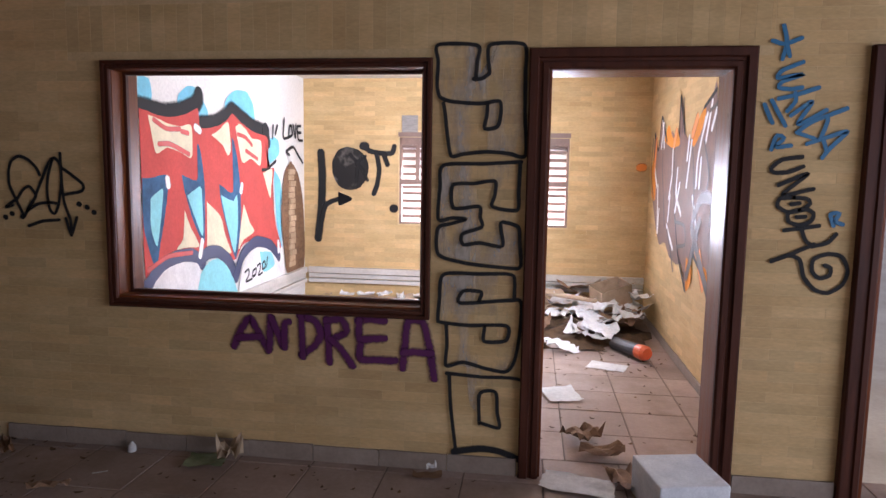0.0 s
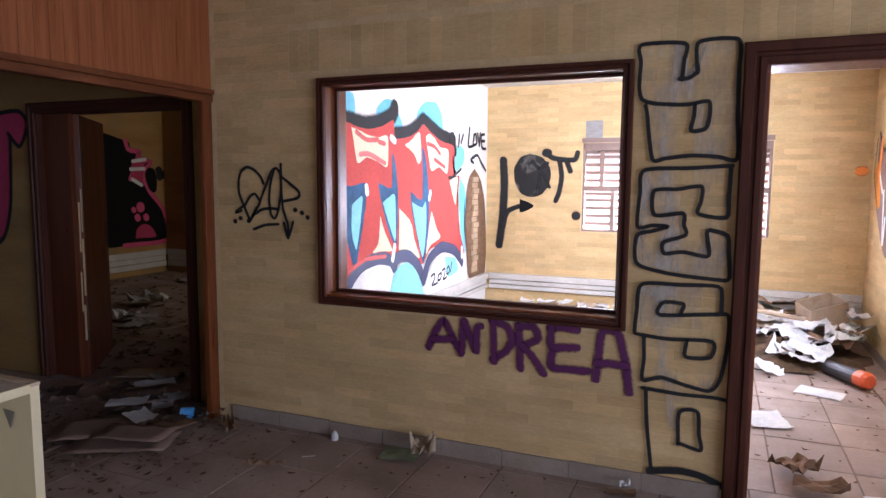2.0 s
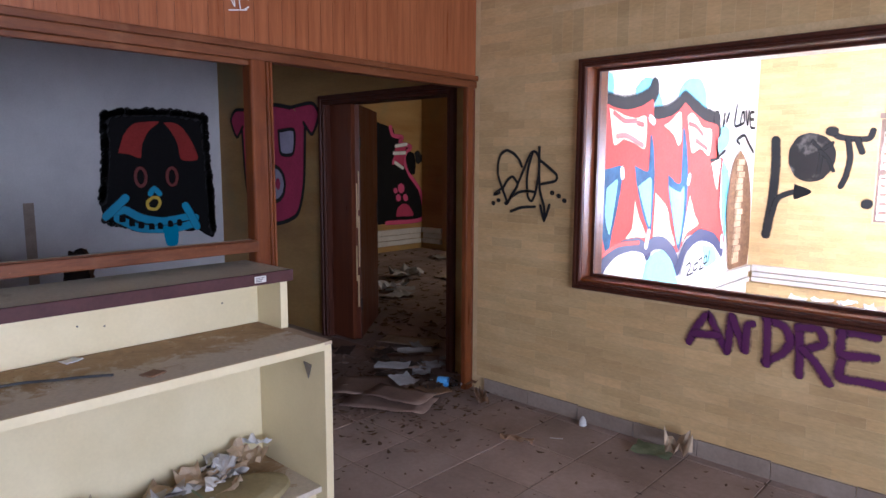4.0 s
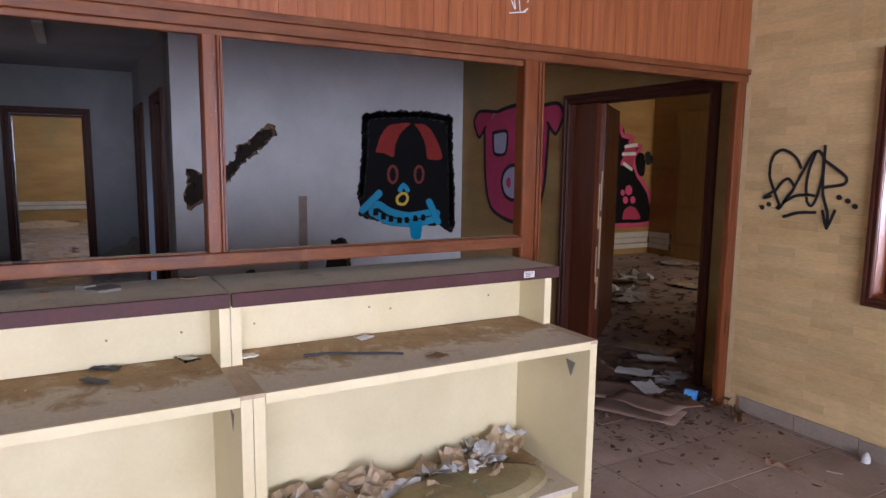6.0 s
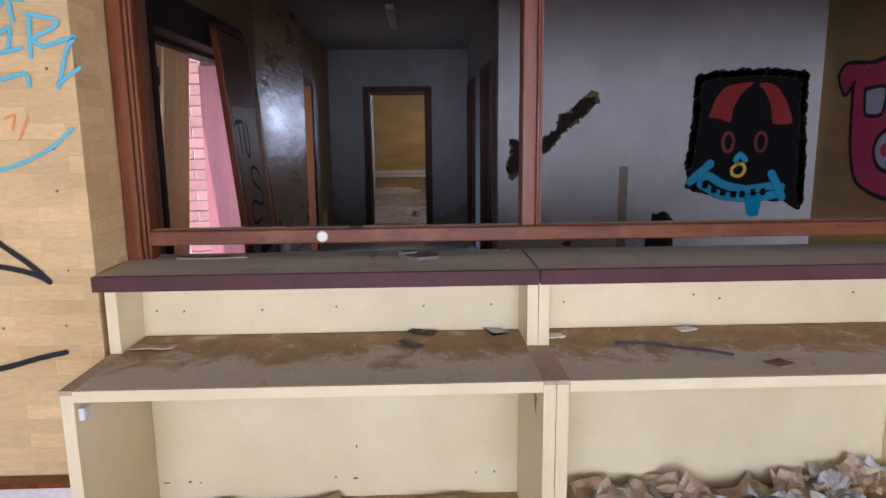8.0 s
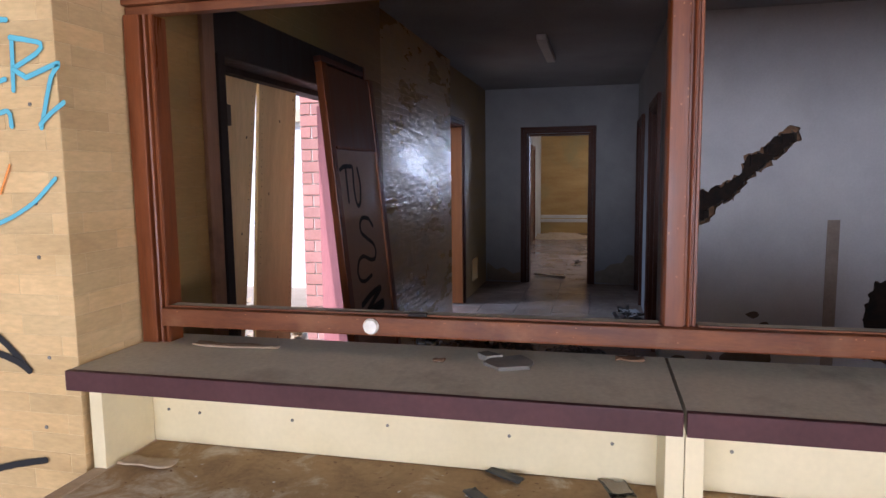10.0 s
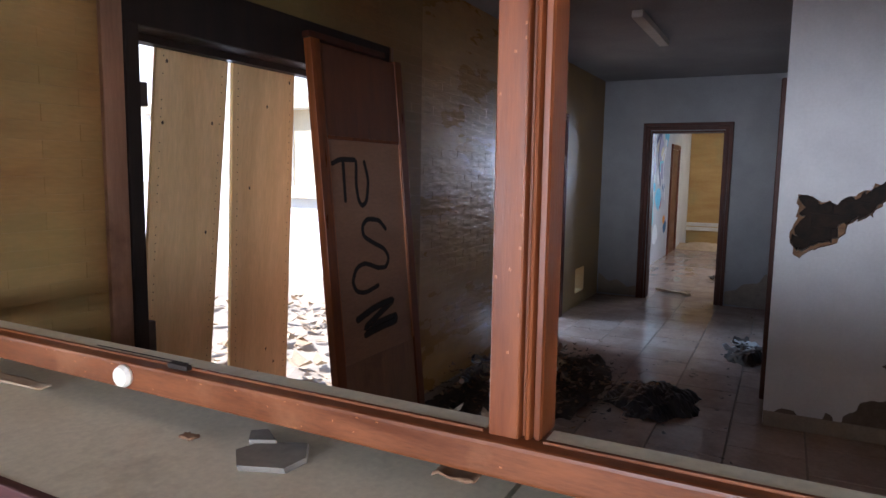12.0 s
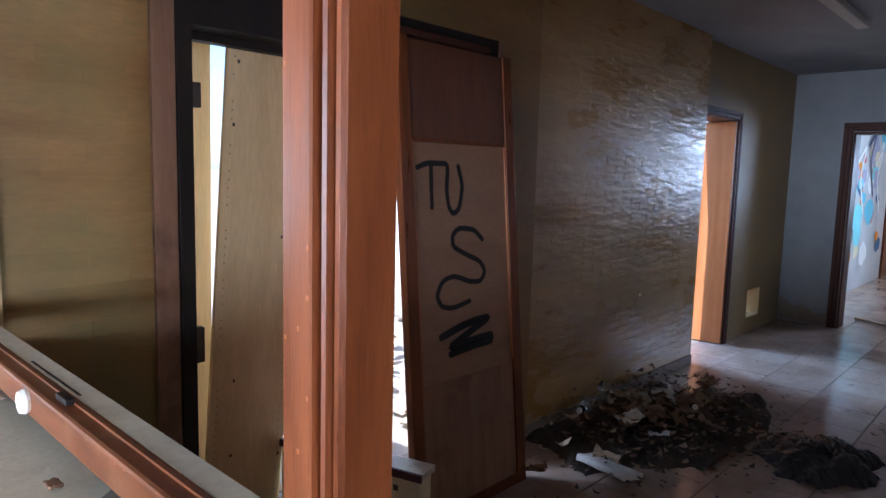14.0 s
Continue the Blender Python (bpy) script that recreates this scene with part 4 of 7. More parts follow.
spray(wall_north, "y", 4.476, -1, [[(0.611, 0.912), (0.611, 0.997), (0.593, 1.036), (0.44, 1.033), (0.256, 1.023), (0.237, 0.896), (0.23, 0.795), (0.245, 0.781), (0.389, 0.77), (0.578, 0.776), (0.574, 0.701), (0.467, 0.693), (0.468, 0.768)], [(0.274, 0.776), (0.279, 0.666), (0.277, 0.557), (0.364, 0.579), (0.479, 0.553), (0.578, 0.541), (0.619, 0.596), (0.643, 0.742), (0.644, 0.899), (0.583, 0.905), (0.344, 0.883), (0.357, 0.944), (0.447, 0.942), (0.437, 0.899)], [(0.278, 0.518), (0.451, 0.508), (0.662, 0.497), (0.667, 0.306), (0.674, 0.083)], [(0.293, 0.513), (0.304, 0.341), (0.332, 0.118)], [(0.451, 0.262), (0.45, 0.419), (0.53, 0.433), (0.541, 0.327), (0.552, 0.248), (0.456, 0.268)]], 0.018, M_SPRAY_BLACK, "tall black outlined block lettering", 6)
spray(wall_north, "y", 4.476, -1, [[(0.323, 0.105), (0.46, 0.13), (0.561, 0.122), (0.668, 0.083)]], 0.034, M_SPRAY_BLACK, "", 6)
spray(wall_north, "y", 4.476, -1, [[(1.783, 2.211), (1.8, 2.137), (1.786, 2.063)], [(1.739, 2.145), (1.793, 2.13), (1.863, 2.156)], [(1.801, 2.13), (1.816, 2.075)], [(1.876, 2.05), (1.79, 2.013), (1.77, 1.98), (1.827, 1.988), (1.88, 1.995), (1.793, 1.963), (1.778, 1.938), (1.832, 1.93), (1.879, 1.938)], [(1.781, 1.887), (1.857, 1.905), (1.951, 1.937)], [(1.852, 1.913), (1.855, 1.875), (1.822, 1.832)], [(1.84, 1.812), (1.927, 1.875), (1.872, 1.774), (1.949, 1.812), (1.99, 1.837)], [(1.87, 1.736), (1.938, 1.787), (2.077, 1.845)], [(1.87, 1.736), (1.944, 1.711), (1.969, 1.703), (1.998, 1.787), (1.992, 1.812)], [(1.917, 1.685), (2.004, 1.716), (2.085, 1.742), (2.019, 1.668), (1.987, 1.622)], [(1.988, 1.699), (2.004, 1.653)]], 0.019, M_SPRAY_BLUE, "blue marker tag with a small star", 0)
spray(wall_north, "y", 4.476, -1, [[(1.722, 1.862), (1.762, 1.778)], [(1.753, 1.88), (1.819, 1.766)], [(1.765, 1.658), (1.785, 1.722), (1.818, 1.71), (1.782, 1.671), (1.85, 1.677)], [(2.059, 1.314), (2.043, 1.366), (2.081, 1.372), (2.064, 1.335), (2.099, 1.321)]], 0.019, M_SPRAY_BLUE, "blue marker tag with a small star", 0)
spray(wall_north, "y", 4.476, -1, [[(1.902, 1.626), (1.817, 1.612), (1.771, 1.573), (1.785, 1.553), (1.846, 1.556), (1.91, 1.583)], [(1.808, 1.496), (1.932, 1.55), (1.829, 1.452), (1.961, 1.481)], [(1.879, 1.44), (1.818, 1.434), (1.81, 1.4), (1.859, 1.372), (1.919, 1.384), (1.951, 1.416), (1.935, 1.436), (1.879, 1.44)], [(1.907, 1.384), (1.859, 1.367), (1.864, 1.33), (1.912, 1.313), (1.96, 1.333), (1.969, 1.369), (1.939, 1.387), (1.907, 1.384)], [(1.869, 1.409), (1.905, 1.415)], [(1.897, 1.35), (1.934, 1.353)], [(1.847, 1.288), (1.925, 1.3), (1.998, 1.313)], [(1.921, 1.298), (1.942, 1.246), (1.973, 1.22)], [(1.974, 1.215), (2.04, 1.236), (2.074, 1.276)], [(1.98, 1.226), (1.885, 1.178), (1.8, 1.141)]], 0.019, M_SPRAY_BLACK, "black tag ending in a spiral tail", 0)
spray(wall_north, "y", 4.476, -1, [[(1.8, 1.143), (1.873, 1.17), (1.924, 1.153), (1.947, 1.074), (1.996, 1.017), (2.058, 1.001), (2.117, 1.041), (2.136, 1.107), (2.106, 1.172), (2.044, 1.183), (1.985, 1.155), (1.982, 1.102), (2.016, 1.069), (2.059, 1.083), (2.062, 1.118), (2.036, 1.13)]], 0.019, M_SPRAY_BLACK, "black tag ending in a spiral tail", 0)
spray(wall_room_b_back, "y", 8.494, -1, [[(-1.699, 1.744), (-1.684, 1.496), (-1.692, 1.184), (-1.716, 0.93), (-1.736, 0.77)]], 0.088, M_SPRAY_BLACK, "black spray tag with an arrow and a shaded ball", 0)
spray(wall_room_b_back, "y", 8.494, -1, [[(-1.692, 0.982), (-1.641, 1.154), (-1.505, 1.22), (-1.401, 1.229)], [(-1.198, 1.821), (-1.137, 1.766), (-0.993, 1.741), (-0.88, 1.745), (-0.856, 1.82)], [(-1.056, 1.748), (-1.025, 1.559), (-1.052, 1.38), (-1.088, 1.29)], [(-0.976, 1.735), (-0.931, 1.617)]], 0.055, M_SPRAY_BLACK, "", 1)
fill(wall_room_b_back, "y", 8.494, -1, [[(-1.496, 1.307), (-1.335, 1.23), (-1.49, 1.152)]], 0, M_PAINT_BLACK, "", 2)
fill(wall_room_b_back, "y", 8.494, -1, [[(-1.387, 1.812), (-1.495, 1.772), (-1.564, 1.651), (-1.559, 1.497), (-1.493, 1.374), (-1.387, 1.327), (-1.267, 1.347), (-1.182, 1.439), (-1.146, 1.559), (-1.169, 1.678), (-1.255, 1.774)]], 0, M_BALL, "", 2)
spray(wall_room_b_back, "y", 8.494, -1, [[(-1.21, 1.821), (-1.18, 1.815)], [(-0.864, 1.129), (-0.847, 1.13)]], 0.09, M_SPRAY_BLACK, "", 3)
spray(wall_room_b_back, "y", 8.494, -1, [[(-1.36, 1.728), (-1.278, 1.619), (-1.288, 1.42)], [(-1.182, 1.708), (-1.291, 1.631)], [(-1.291, 1.631), (-1.217, 1.559), (-1.159, 1.439)]], 0.035, M_SPRAY_BLACK, "", 4)
spray(wall_room_b_back, "y", 8.494, -1, [[(1.802, 1.623), (1.831, 1.623)]], 0.09, M_SPRAY_ORANGE, "", 3)
fill(wall_room_b_west, "x", -1.894, 1, [[(5.325, 2.134), (5.453, 2.129), (5.488, 2.032), (5.44, 1.927), (5.327, 1.918)], [(5.807, 1.954), (5.823, 2.062), (5.964, 2.149), (6.115, 2.142), (6.201, 2.051), (6.267, 1.987), (6.228, 1.893), (5.923, 1.874)], [(6.539, 1.935), (6.579, 2.107), (6.731, 2.204), (6.986, 2.229), (7.127, 2.129), (7.166, 1.948), (7.144, 1.842), (6.686, 1.87)], [(7.452, 1.801), (7.586, 1.862), (7.731, 1.829), (7.741, 1.697), (7.495, 1.608)], [(7.592, 1.553), (7.761, 1.438), (7.805, 1.292), (7.757, 1.059), (7.798, 0.731), (7.666, 0.977)]], 0, M_PAINT_SKY, "large red and blue lettering mural with black outlines", 0)
spray(wall_room_b_west, "x", -1.894, 1, [[(5.327, 1.926), (5.515, 1.92), (5.689, 1.92), (5.921, 1.966), (6.097, 2.042), (6.126, 2.099)], [(6.144, 1.874), (6.391, 1.907), (6.619, 1.999), (6.69, 2.043), (6.868, 1.991), (7.139, 1.931), (7.43, 1.899)], [(7.398, 1.924), (7.452, 1.801)]], 0.14, M_SPRAY_BLACK, "", 1)
fill(wall_room_b_west, "x", -1.894, 1, [[(5.327, 1.926), (5.516, 1.899), (5.699, 1.895), (5.922, 1.936), (6.099, 1.993), (6.135, 1.855), (6.393, 1.879), (6.598, 1.949), (6.692, 2.009), (6.871, 1.946), (7.142, 1.879), (7.449, 1.839), (7.438, 1.552), (7.608, 1.553), (7.546, 1.327), (7.634, 0.979), (7.749, 0.736), (7.203, 0.871), (6.863, 0.863), (6.691, 0.744), (6.494, 0.826), (6.287, 0.866), (6.054, 0.828), (5.853, 0.881), (5.666, 0.869), (5.509, 0.8), (5.341, 0.778)]], 0, M_PAINT_RED, "", 2)
fill(wall_room_b_west, "x", -1.894, 1, [[(5.333, 1.466), (5.439, 1.466), (5.618, 1.49), (5.655, 1.434), (5.606, 1.221), (5.523, 0.991), (5.465, 0.826), (5.337, 1.132)], [(5.838, 1.489), (6.065, 1.452), (6.077, 1.726), (6.131, 1.659), (6.181, 1.405), (6.17, 1.124), (6.144, 0.946), (6.005, 1.11), (5.88, 1.343)], [(6.423, 1.415), (6.674, 1.347), (6.677, 1.796), (6.758, 1.674), (6.824, 1.369), (6.814, 1.06), (6.703, 0.753), (6.556, 1.026), (6.452, 1.254)]], 0, M_PAINT_NAVY, "", 3)
fill(wall_room_b_west, "x", -1.894, 1, [[(5.424, 1.326), (5.576, 1.389), (5.561, 1.245), (5.488, 0.995), (5.419, 1.126)], [(5.909, 1.333), (6.108, 1.397), (6.132, 1.313), (6.131, 1.008), (6.003, 1.17)], [(6.45, 1.318), (6.678, 1.261), (6.75, 1.314), (6.762, 1.089), (6.688, 0.806), (6.555, 1.051)]], 0, M_PAINT_CYAN, "", 4)
fill(wall_room_b_west, "x", -1.894, 1, [[(5.424, 1.889), (5.491, 1.881), (5.646, 1.854), (5.829, 1.839), (5.993, 1.856), (5.99, 1.62), (5.834, 1.652), (5.65, 1.677), (5.512, 1.632), (5.468, 1.745)], [(6.307, 1.804), (6.45, 1.858), (6.611, 1.93), (6.646, 1.696), (6.587, 1.655), (6.502, 1.731), (6.397, 1.775)], [(6.746, 1.899), (6.833, 1.934), (6.965, 1.89), (7.077, 1.823), (7.289, 1.8), (7.26, 1.578), (7.06, 1.634), (6.876, 1.595), (6.805, 1.741)], [(5.864, 1.222), (5.945, 1.091), (6.071, 0.934), (5.9, 0.94), (5.738, 0.946), (5.831, 1.009)], [(6.207, 1.273), (6.434, 1.142), (6.511, 0.979), (6.614, 0.814), (6.32, 0.882), (6.199, 0.884), (6.204, 1.074)]], 0, M_PAINT_CREAM, "", 4)
fill(wall_room_b_west, "x", -1.894, 1, [[(6.883, 1.228), (7.012, 1.047), (7.1, 0.961), (6.861, 0.9), (6.762, 0.83), (6.815, 1.034)], [(7.323, 1.508), (7.546, 1.541), (7.526, 1.384), (7.489, 1.261)]], 0, M_PAINT_CREAM, "", 4)
spray(wall_room_b_west, "x", -1.894, 1, [[(5.491, 1.861), (5.647, 1.812), (5.829, 1.821)], [(5.545, 1.699), (5.694, 1.704), (5.949, 1.641)], [(5.849, 1.805), (5.945, 1.796)], [(6.787, 1.841), (6.942, 1.822), (7.08, 1.76)], [(6.949, 1.704), (7.199, 1.636)], [(5.365, 0.838), (5.621, 0.904), (5.951, 0.894)]], 0.035, M_SPRAY_RED, "", 5)
spray(wall_room_b_west, "x", -1.894, 1, [[(5.342, 0.724), (5.491, 0.815), (5.685, 0.876), (5.951, 0.875), (6.118, 0.788)], [(6.054, 0.813), (6.211, 0.864), (6.4, 0.845), (6.593, 0.734), (6.698, 0.588)], [(6.698, 0.588), (6.842, 0.77), (7.133, 0.86), (7.474, 0.796), (7.69, 0.647)]], 0.1, M_SPRAY_NAVY, "", 5)
fill(wall_room_b_west, "x", -1.894, 1, [[(5.343, 0.631), (5.425, 0.725), (5.578, 0.813), (5.835, 0.837), (6.056, 0.776), (6.043, 0.513)], [(6.732, 0.405), (6.822, 0.64), (7.068, 0.784), (7.401, 0.763), (7.66, 0.615), (7.772, 0.423), (7.462, 0.291)]], 0, M_PAINT_WHITE, "", 6)
fill(wall_room_b_west, "x", -1.894, 1, [[(6.002, 0.519), (6.078, 0.707), (6.214, 0.786), (6.38, 0.793), (6.572, 0.671), (6.706, 0.409)], [(7.21, 0.76), (7.495, 0.714), (7.567, 0.579), (7.295, 0.554)]], 0, M_PAINT_CYAN, "", 7)
spray(wall_room_b_west, "x", -1.894, 1, [[(6.876, 0.607), (6.955, 0.624), (6.958, 0.57), (6.894, 0.519), (7.028, 0.523)], [(7.051, 0.596), (7.041, 0.543), (7.109, 0.556), (7.12, 0.609), (7.051, 0.596)], [(7.147, 0.628), (7.217, 0.642), (7.207, 0.577), (7.166, 0.537), (7.266, 0.547)], [(7.276, 0.636), (7.264, 0.581), (7.337, 0.595), (7.318, 0.653), (7.276, 0.636)], [(7.391, 0.685), (7.367, 0.591)]], 0.02, M_SPRAY_BLACK, "small black painted digits in the mural", 8)
spray(wall_room_b_west, "x", -1.894, 1, [[(7.593, 1.974), (7.571, 1.85)], [(7.704, 1.98), (7.646, 1.893)], [(7.895, 2.067), (7.86, 1.874), (8.013, 1.881)], [(8.037, 2.0), (8.012, 1.893), (8.115, 1.916), (8.089, 2.009), (8.037, 2.0)], [(8.141, 2.024), (8.207, 1.89), (8.231, 2.03)], [(8.381, 2.027), (8.27, 2.008), (8.301, 1.876), (8.434, 1.869)], [(8.294, 1.949), (8.388, 1.953)], [(7.972, 1.744), (8.144, 1.785), (8.279, 1.71), (8.438, 1.621)], [(8.091, 1.783), (7.939, 1.731), (8.028, 1.698)], [(7.454, 1.552), (7.65, 1.627)], [(7.306, 1.535), (7.5, 1.541)]], 0.03, M_SPRAY_BLACK, "thin black spray scribble", 3)
spray(wall_room_b_west, "x", -1.894, 1, [[(6.053, 1.851), (6.115, 1.827)], [(6.112, 0.963), (6.074, 0.858)], [(5.637, 1.456), (5.646, 1.413)], [(6.848, 1.394), (6.825, 1.343)], [(7.679, 0.801), (7.685, 0.712)]], 0.06, M_SPRAY_WHITE, "", 8)
fill(wall_room_b_west, "x", -1.894, 1, [[(8.068, 1.64), (7.887, 1.525), (7.805, 1.292), (7.797, 0.969), (7.856, 0.635), (7.939, 0.443), (8.398, 0.397), (8.476, 0.601), (8.465, 0.924), (8.416, 1.244), (8.28, 1.496)]], 0, M_RAW_BRICK, "broken strip showing raw brown brick", 4)
fill(wall_room_b_east, "x", 1.894, -1, [[(8.28, 1.373), (8.227, 1.973), (7.998, 1.811), (7.88, 2.111), (7.594, 1.856), (7.389, 1.935), (7.136, 1.856), (7.097, 2.215), (6.868, 1.887), (6.64, 1.829), (6.453, 1.944), (6.28, 2.05), (6.078, 2.094), (5.973, 2.13), (5.722, 1.031), (5.794, 0.621), (6.019, 0.816), (6.199, 0.892), (6.382, 0.931), (6.55, 0.629), (6.739, 0.818), (6.95, 0.799), (7.239, 0.826), (7.472, 0.928), (7.739, 0.89), (7.962, 1.047)]], 0, M_PAINT_TAUPE, "spiky taupe, white and orange lettering mural", 0)
fill(wall_room_b_east, "x", 1.894, -1, [[(7.729, 1.863), (7.554, 1.996), (7.323, 1.867), (7.148, 1.905), (7.035, 1.804), (7.349, 1.784)], [(6.841, 1.863), (6.634, 1.807), (6.394, 1.98), (6.243, 2.027), (6.251, 1.928), (6.549, 1.76)], [(6.6, 0.905), (6.401, 0.864), (6.406, 0.733), (6.553, 0.642)], [(6.135, 0.9), (5.973, 0.883), (5.835, 0.671), (6.015, 0.797)], [(8.347, 1.605), (8.154, 1.716), (8.041, 1.323), (8.23, 1.317)]], 0, M_PAINT_ORANGE, "", 2)
spray(wall_room_b_east, "x", 1.894, -1, [[(8.108, 1.882), (8.121, 1.603), (7.982, 1.436)], [(7.836, 2.054), (7.714, 1.81)], [(7.068, 1.593), (7.079, 1.379), (6.864, 1.223)], [(6.615, 1.806), (6.719, 1.456)], [(6.224, 1.946), (6.387, 1.67), (6.405, 1.461)], [(7.922, 1.437), (7.858, 1.0)], [(7.286, 1.546), (7.379, 1.345)], [(6.491, 1.374), (6.281, 1.091)], [(7.411, 1.089), (7.118, 0.915)], [(6.067, 2.047), (6.186, 1.784)]], 0.05, M_SPRAY_WHITE, "", 3)
spray(wall_room_b_east, "x", 1.894, -1, [[(8.222, 1.955), (7.993, 1.794), (7.875, 2.095), (7.594, 1.856)], [(7.094, 2.205), (7.075, 1.877)], [(7.094, 2.205), (6.866, 1.882)], [(5.97, 2.119), (6.276, 2.03)], [(7.08, 1.21), (6.886, 0.893), (6.572, 0.639)], [(6.387, 0.952), (6.197, 0.884), (5.985, 0.801), (5.81, 0.629)]], 0.03, M_SPRAY_BLACK, "", 4)
spray(wall_room_b_east, "x", 1.894, -1, [[(7.79, 1.99), (7.72, 1.56), (7.51, 1.08)], [(7.25, 1.89), (7.2, 1.5), (7.08, 1.15)], [(6.97, 2.17), (6.97, 1.9)], [(6.57, 1.76), (6.45, 1.42), (6.45, 1.08)], [(6.11, 1.99), (5.95, 2.02), (5.82, 2.1)], [(7.06, 1.15), (6.72, 1.14), (6.65, 1.0), (6.94, 0.95)], [(7.38, 1.06), (7.19, 0.88), (7.05, 0.73)], [(6.22, 1.79), (6.05, 1.55), (6.14, 1.37)], [(6.31, 1.34), (5.97, 1.4), (5.96, 1.2)], [(8.29, 1.91), (8.33, 1.57), (8.13, 1.3)], [(5.87, 1.68), (5.72, 1.36), (5.72, 1.02)]], 0.028, M_SPRAY_UMBER, "", 4)
spray(wall_room_b_east, "x", 1.894, -1, [[(6.47, 1.16), (6.16, 0.91), (5.71, 0.61)], [(6.54, 0.76), (6.38, 1.0), (6.23, 1.21)], [(6.43, 1.22), (6.23, 1.37), (5.97, 1.39)]], 0.085, M_SPRAY_UMBER, "", 5)
spray(wall_room_b_east, "x", 1.894, -1, [[(7.77, 2.02), (7.83, 1.81)], [(6.69, 1.84), (6.73, 1.67)], [(7.32, 1.36), (7.36, 1.14)], [(6.17, 1.97), (6.3, 1.81)], [(6.28, 1.66), (6.3, 1.46)], [(7.8, 1.21), (7.82, 1.0)], [(7.29, 1.76), (7.28, 1.59)], [(6.95, 1.47), (7.08, 1.24)], [(5.94, 1.98), (6.03, 1.86)], [(5.79, 0.95), (5.79, 0.8)]], 0.05, M_SPRAY_WHITE, "", 6)
spray(wall_room_b_east, "x", 1.894, -1, [[(6.31, 1.01), (6.15, 0.86), (6.05, 0.76)], [(6.18, 0.97), (6.08, 0.84)], [(6.47, 1.97), (6.59, 1.86)], [(7.19, 1.91), (7.26, 1.81)], [(8.1, 1.88), (8.15, 1.6)]], 0.09, M_SPRAY_ORANGE, "", 4)
fill(wall_white, "x", -5.846, 1, [[(3.51, 1.911), (3.58, 1.958), (3.66, 1.933), (3.78, 1.966), (3.89, 1.946), (4.01, 1.979), (4.12, 1.949), (4.24, 1.96), (4.36, 1.924), (4.46, 1.936), (4.44, 1.802), (4.48, 1.667), (4.46, 1.476), (4.5, 1.355), (4.47, 1.144), (4.5, 0.947), (4.51, 0.737), (4.41, 0.773), (4.34, 0.82), (4.25, 0.81), (4.07, 0.859), (3.89, 0.862), (3.71, 0.899), (3.59, 0.934), (3.47, 0.969), (3.43, 1.101), (3.46, 1.198), (3.5, 1.37), (3.48, 1.531), (3.51, 1.69), (3.49, 1.806)]], 0, M_PAINT_BLACK, "black sprayed square with simple red and blue cartoon strokes", 0)
square_rnd = random.Random(77)
for edge in [[(3.51, 1.911), (3.66, 1.944), (3.89, 1.957), (4.24, 1.96), (4.46, 1.931), (4.46, 1.667), (4.48, 1.355), (4.49, 1.032), (4.51, 0.749)], [(3.51, 1.911), (3.5, 1.69), (3.49, 1.424), (3.45, 1.1)], [(3.47, 0.969), (3.71, 0.899), (4.07, 0.859)]]:
    for p, q in zip(edge[:-1], edge[1:]):
        n = max(2, int(math.dist(p, q) / 0.035))
        for k in range(n):
            u, v = p[0] + (q[0] - p[0]) * k / n + square_rnd.uniform(-0.009, 0.009), p[1] + (q[1] - p[1]) * k / n + square_rnd.uniform(-0.009, 0.009)
            spray(wall_white, "x", -5.846, 1, [[(u - 0.012, v - 0.01), (u + 0.012, v + 0.01)]], square_rnd.uniform(0.05, 0.075), M_SPRAY_BLACK, "", 1)
fill(wall_white, "x", -5.846, 1, [[(3.61, 1.574), (3.66, 1.733), (3.75, 1.839), (3.9, 1.872), (4.0, 1.873), (3.9, 1.787), (3.83, 1.665), (3.81, 1.531), (3.71, 1.563)], [(4.04, 1.868), (4.14, 1.874), (4.24, 1.811), (4.33, 1.666), (4.37, 1.52), (4.2, 1.52), (4.17, 1.666), (4.11, 1.789)]], 0, M_PAINT_CAP, "", 2)
spray(wall_white, "x", -5.846, 1, [[(3.54, 1.034), (3.64, 1.054), (3.79, 0.969), (4.0, 0.927), (4.23, 0.957), (4.32, 0.944)], [(3.57, 0.978), (3.77, 0.875), (4.07, 0.848), (4.31, 0.888)], [(3.47, 1.002), (3.65, 1.164)], [(4.22, 1.069), (4.27, 0.979), (4.33, 0.854)]], 0.075, M_SPRAY_BLUE2, "", 3)
spray(wall_white, "x", -5.846, 1, [[(3.88, 1.194), (3.92, 1.248), (3.97, 1.193)]], 0.05, M_SPRAY_BLUE2, "", 3)
spray(wall_white, "x", -5.846, 1, [[(3.9, 1.161), (3.85, 1.118), (3.86, 1.062), (3.93, 1.05), (3.97, 1.105), (3.95, 1.155), (3.9, 1.161)]], 0.03, M_SPRAY_YELLOW, "", 3)
spray(wall_white, "x", -5.846, 1, [[(c + 0.05 * math.cos(k), 1.355 + 0.085 * math.sin(k)) for k in [i * math.tau / 10 for i in range(11)]] for c in (3.80, 4.10)], 0.035, M_SPRAY_DARK_RED, "", 3)
fill(wall_white, "x", -5.846, 1, [[(u - 0.026, v - 0.028), (u + 0.026, v - 0.032), (u + 0.024, v + 0.026), (u - 0.024, v + 0.03)] for u, v in ((3.61, 0.975), (3.695, 0.93), (3.78, 0.905), (3.875, 0.885), (3.96, 0.885), (4.06, 0.90), (4.15, 0.905))], 0, M_PAINT_BLACK, "", 5)
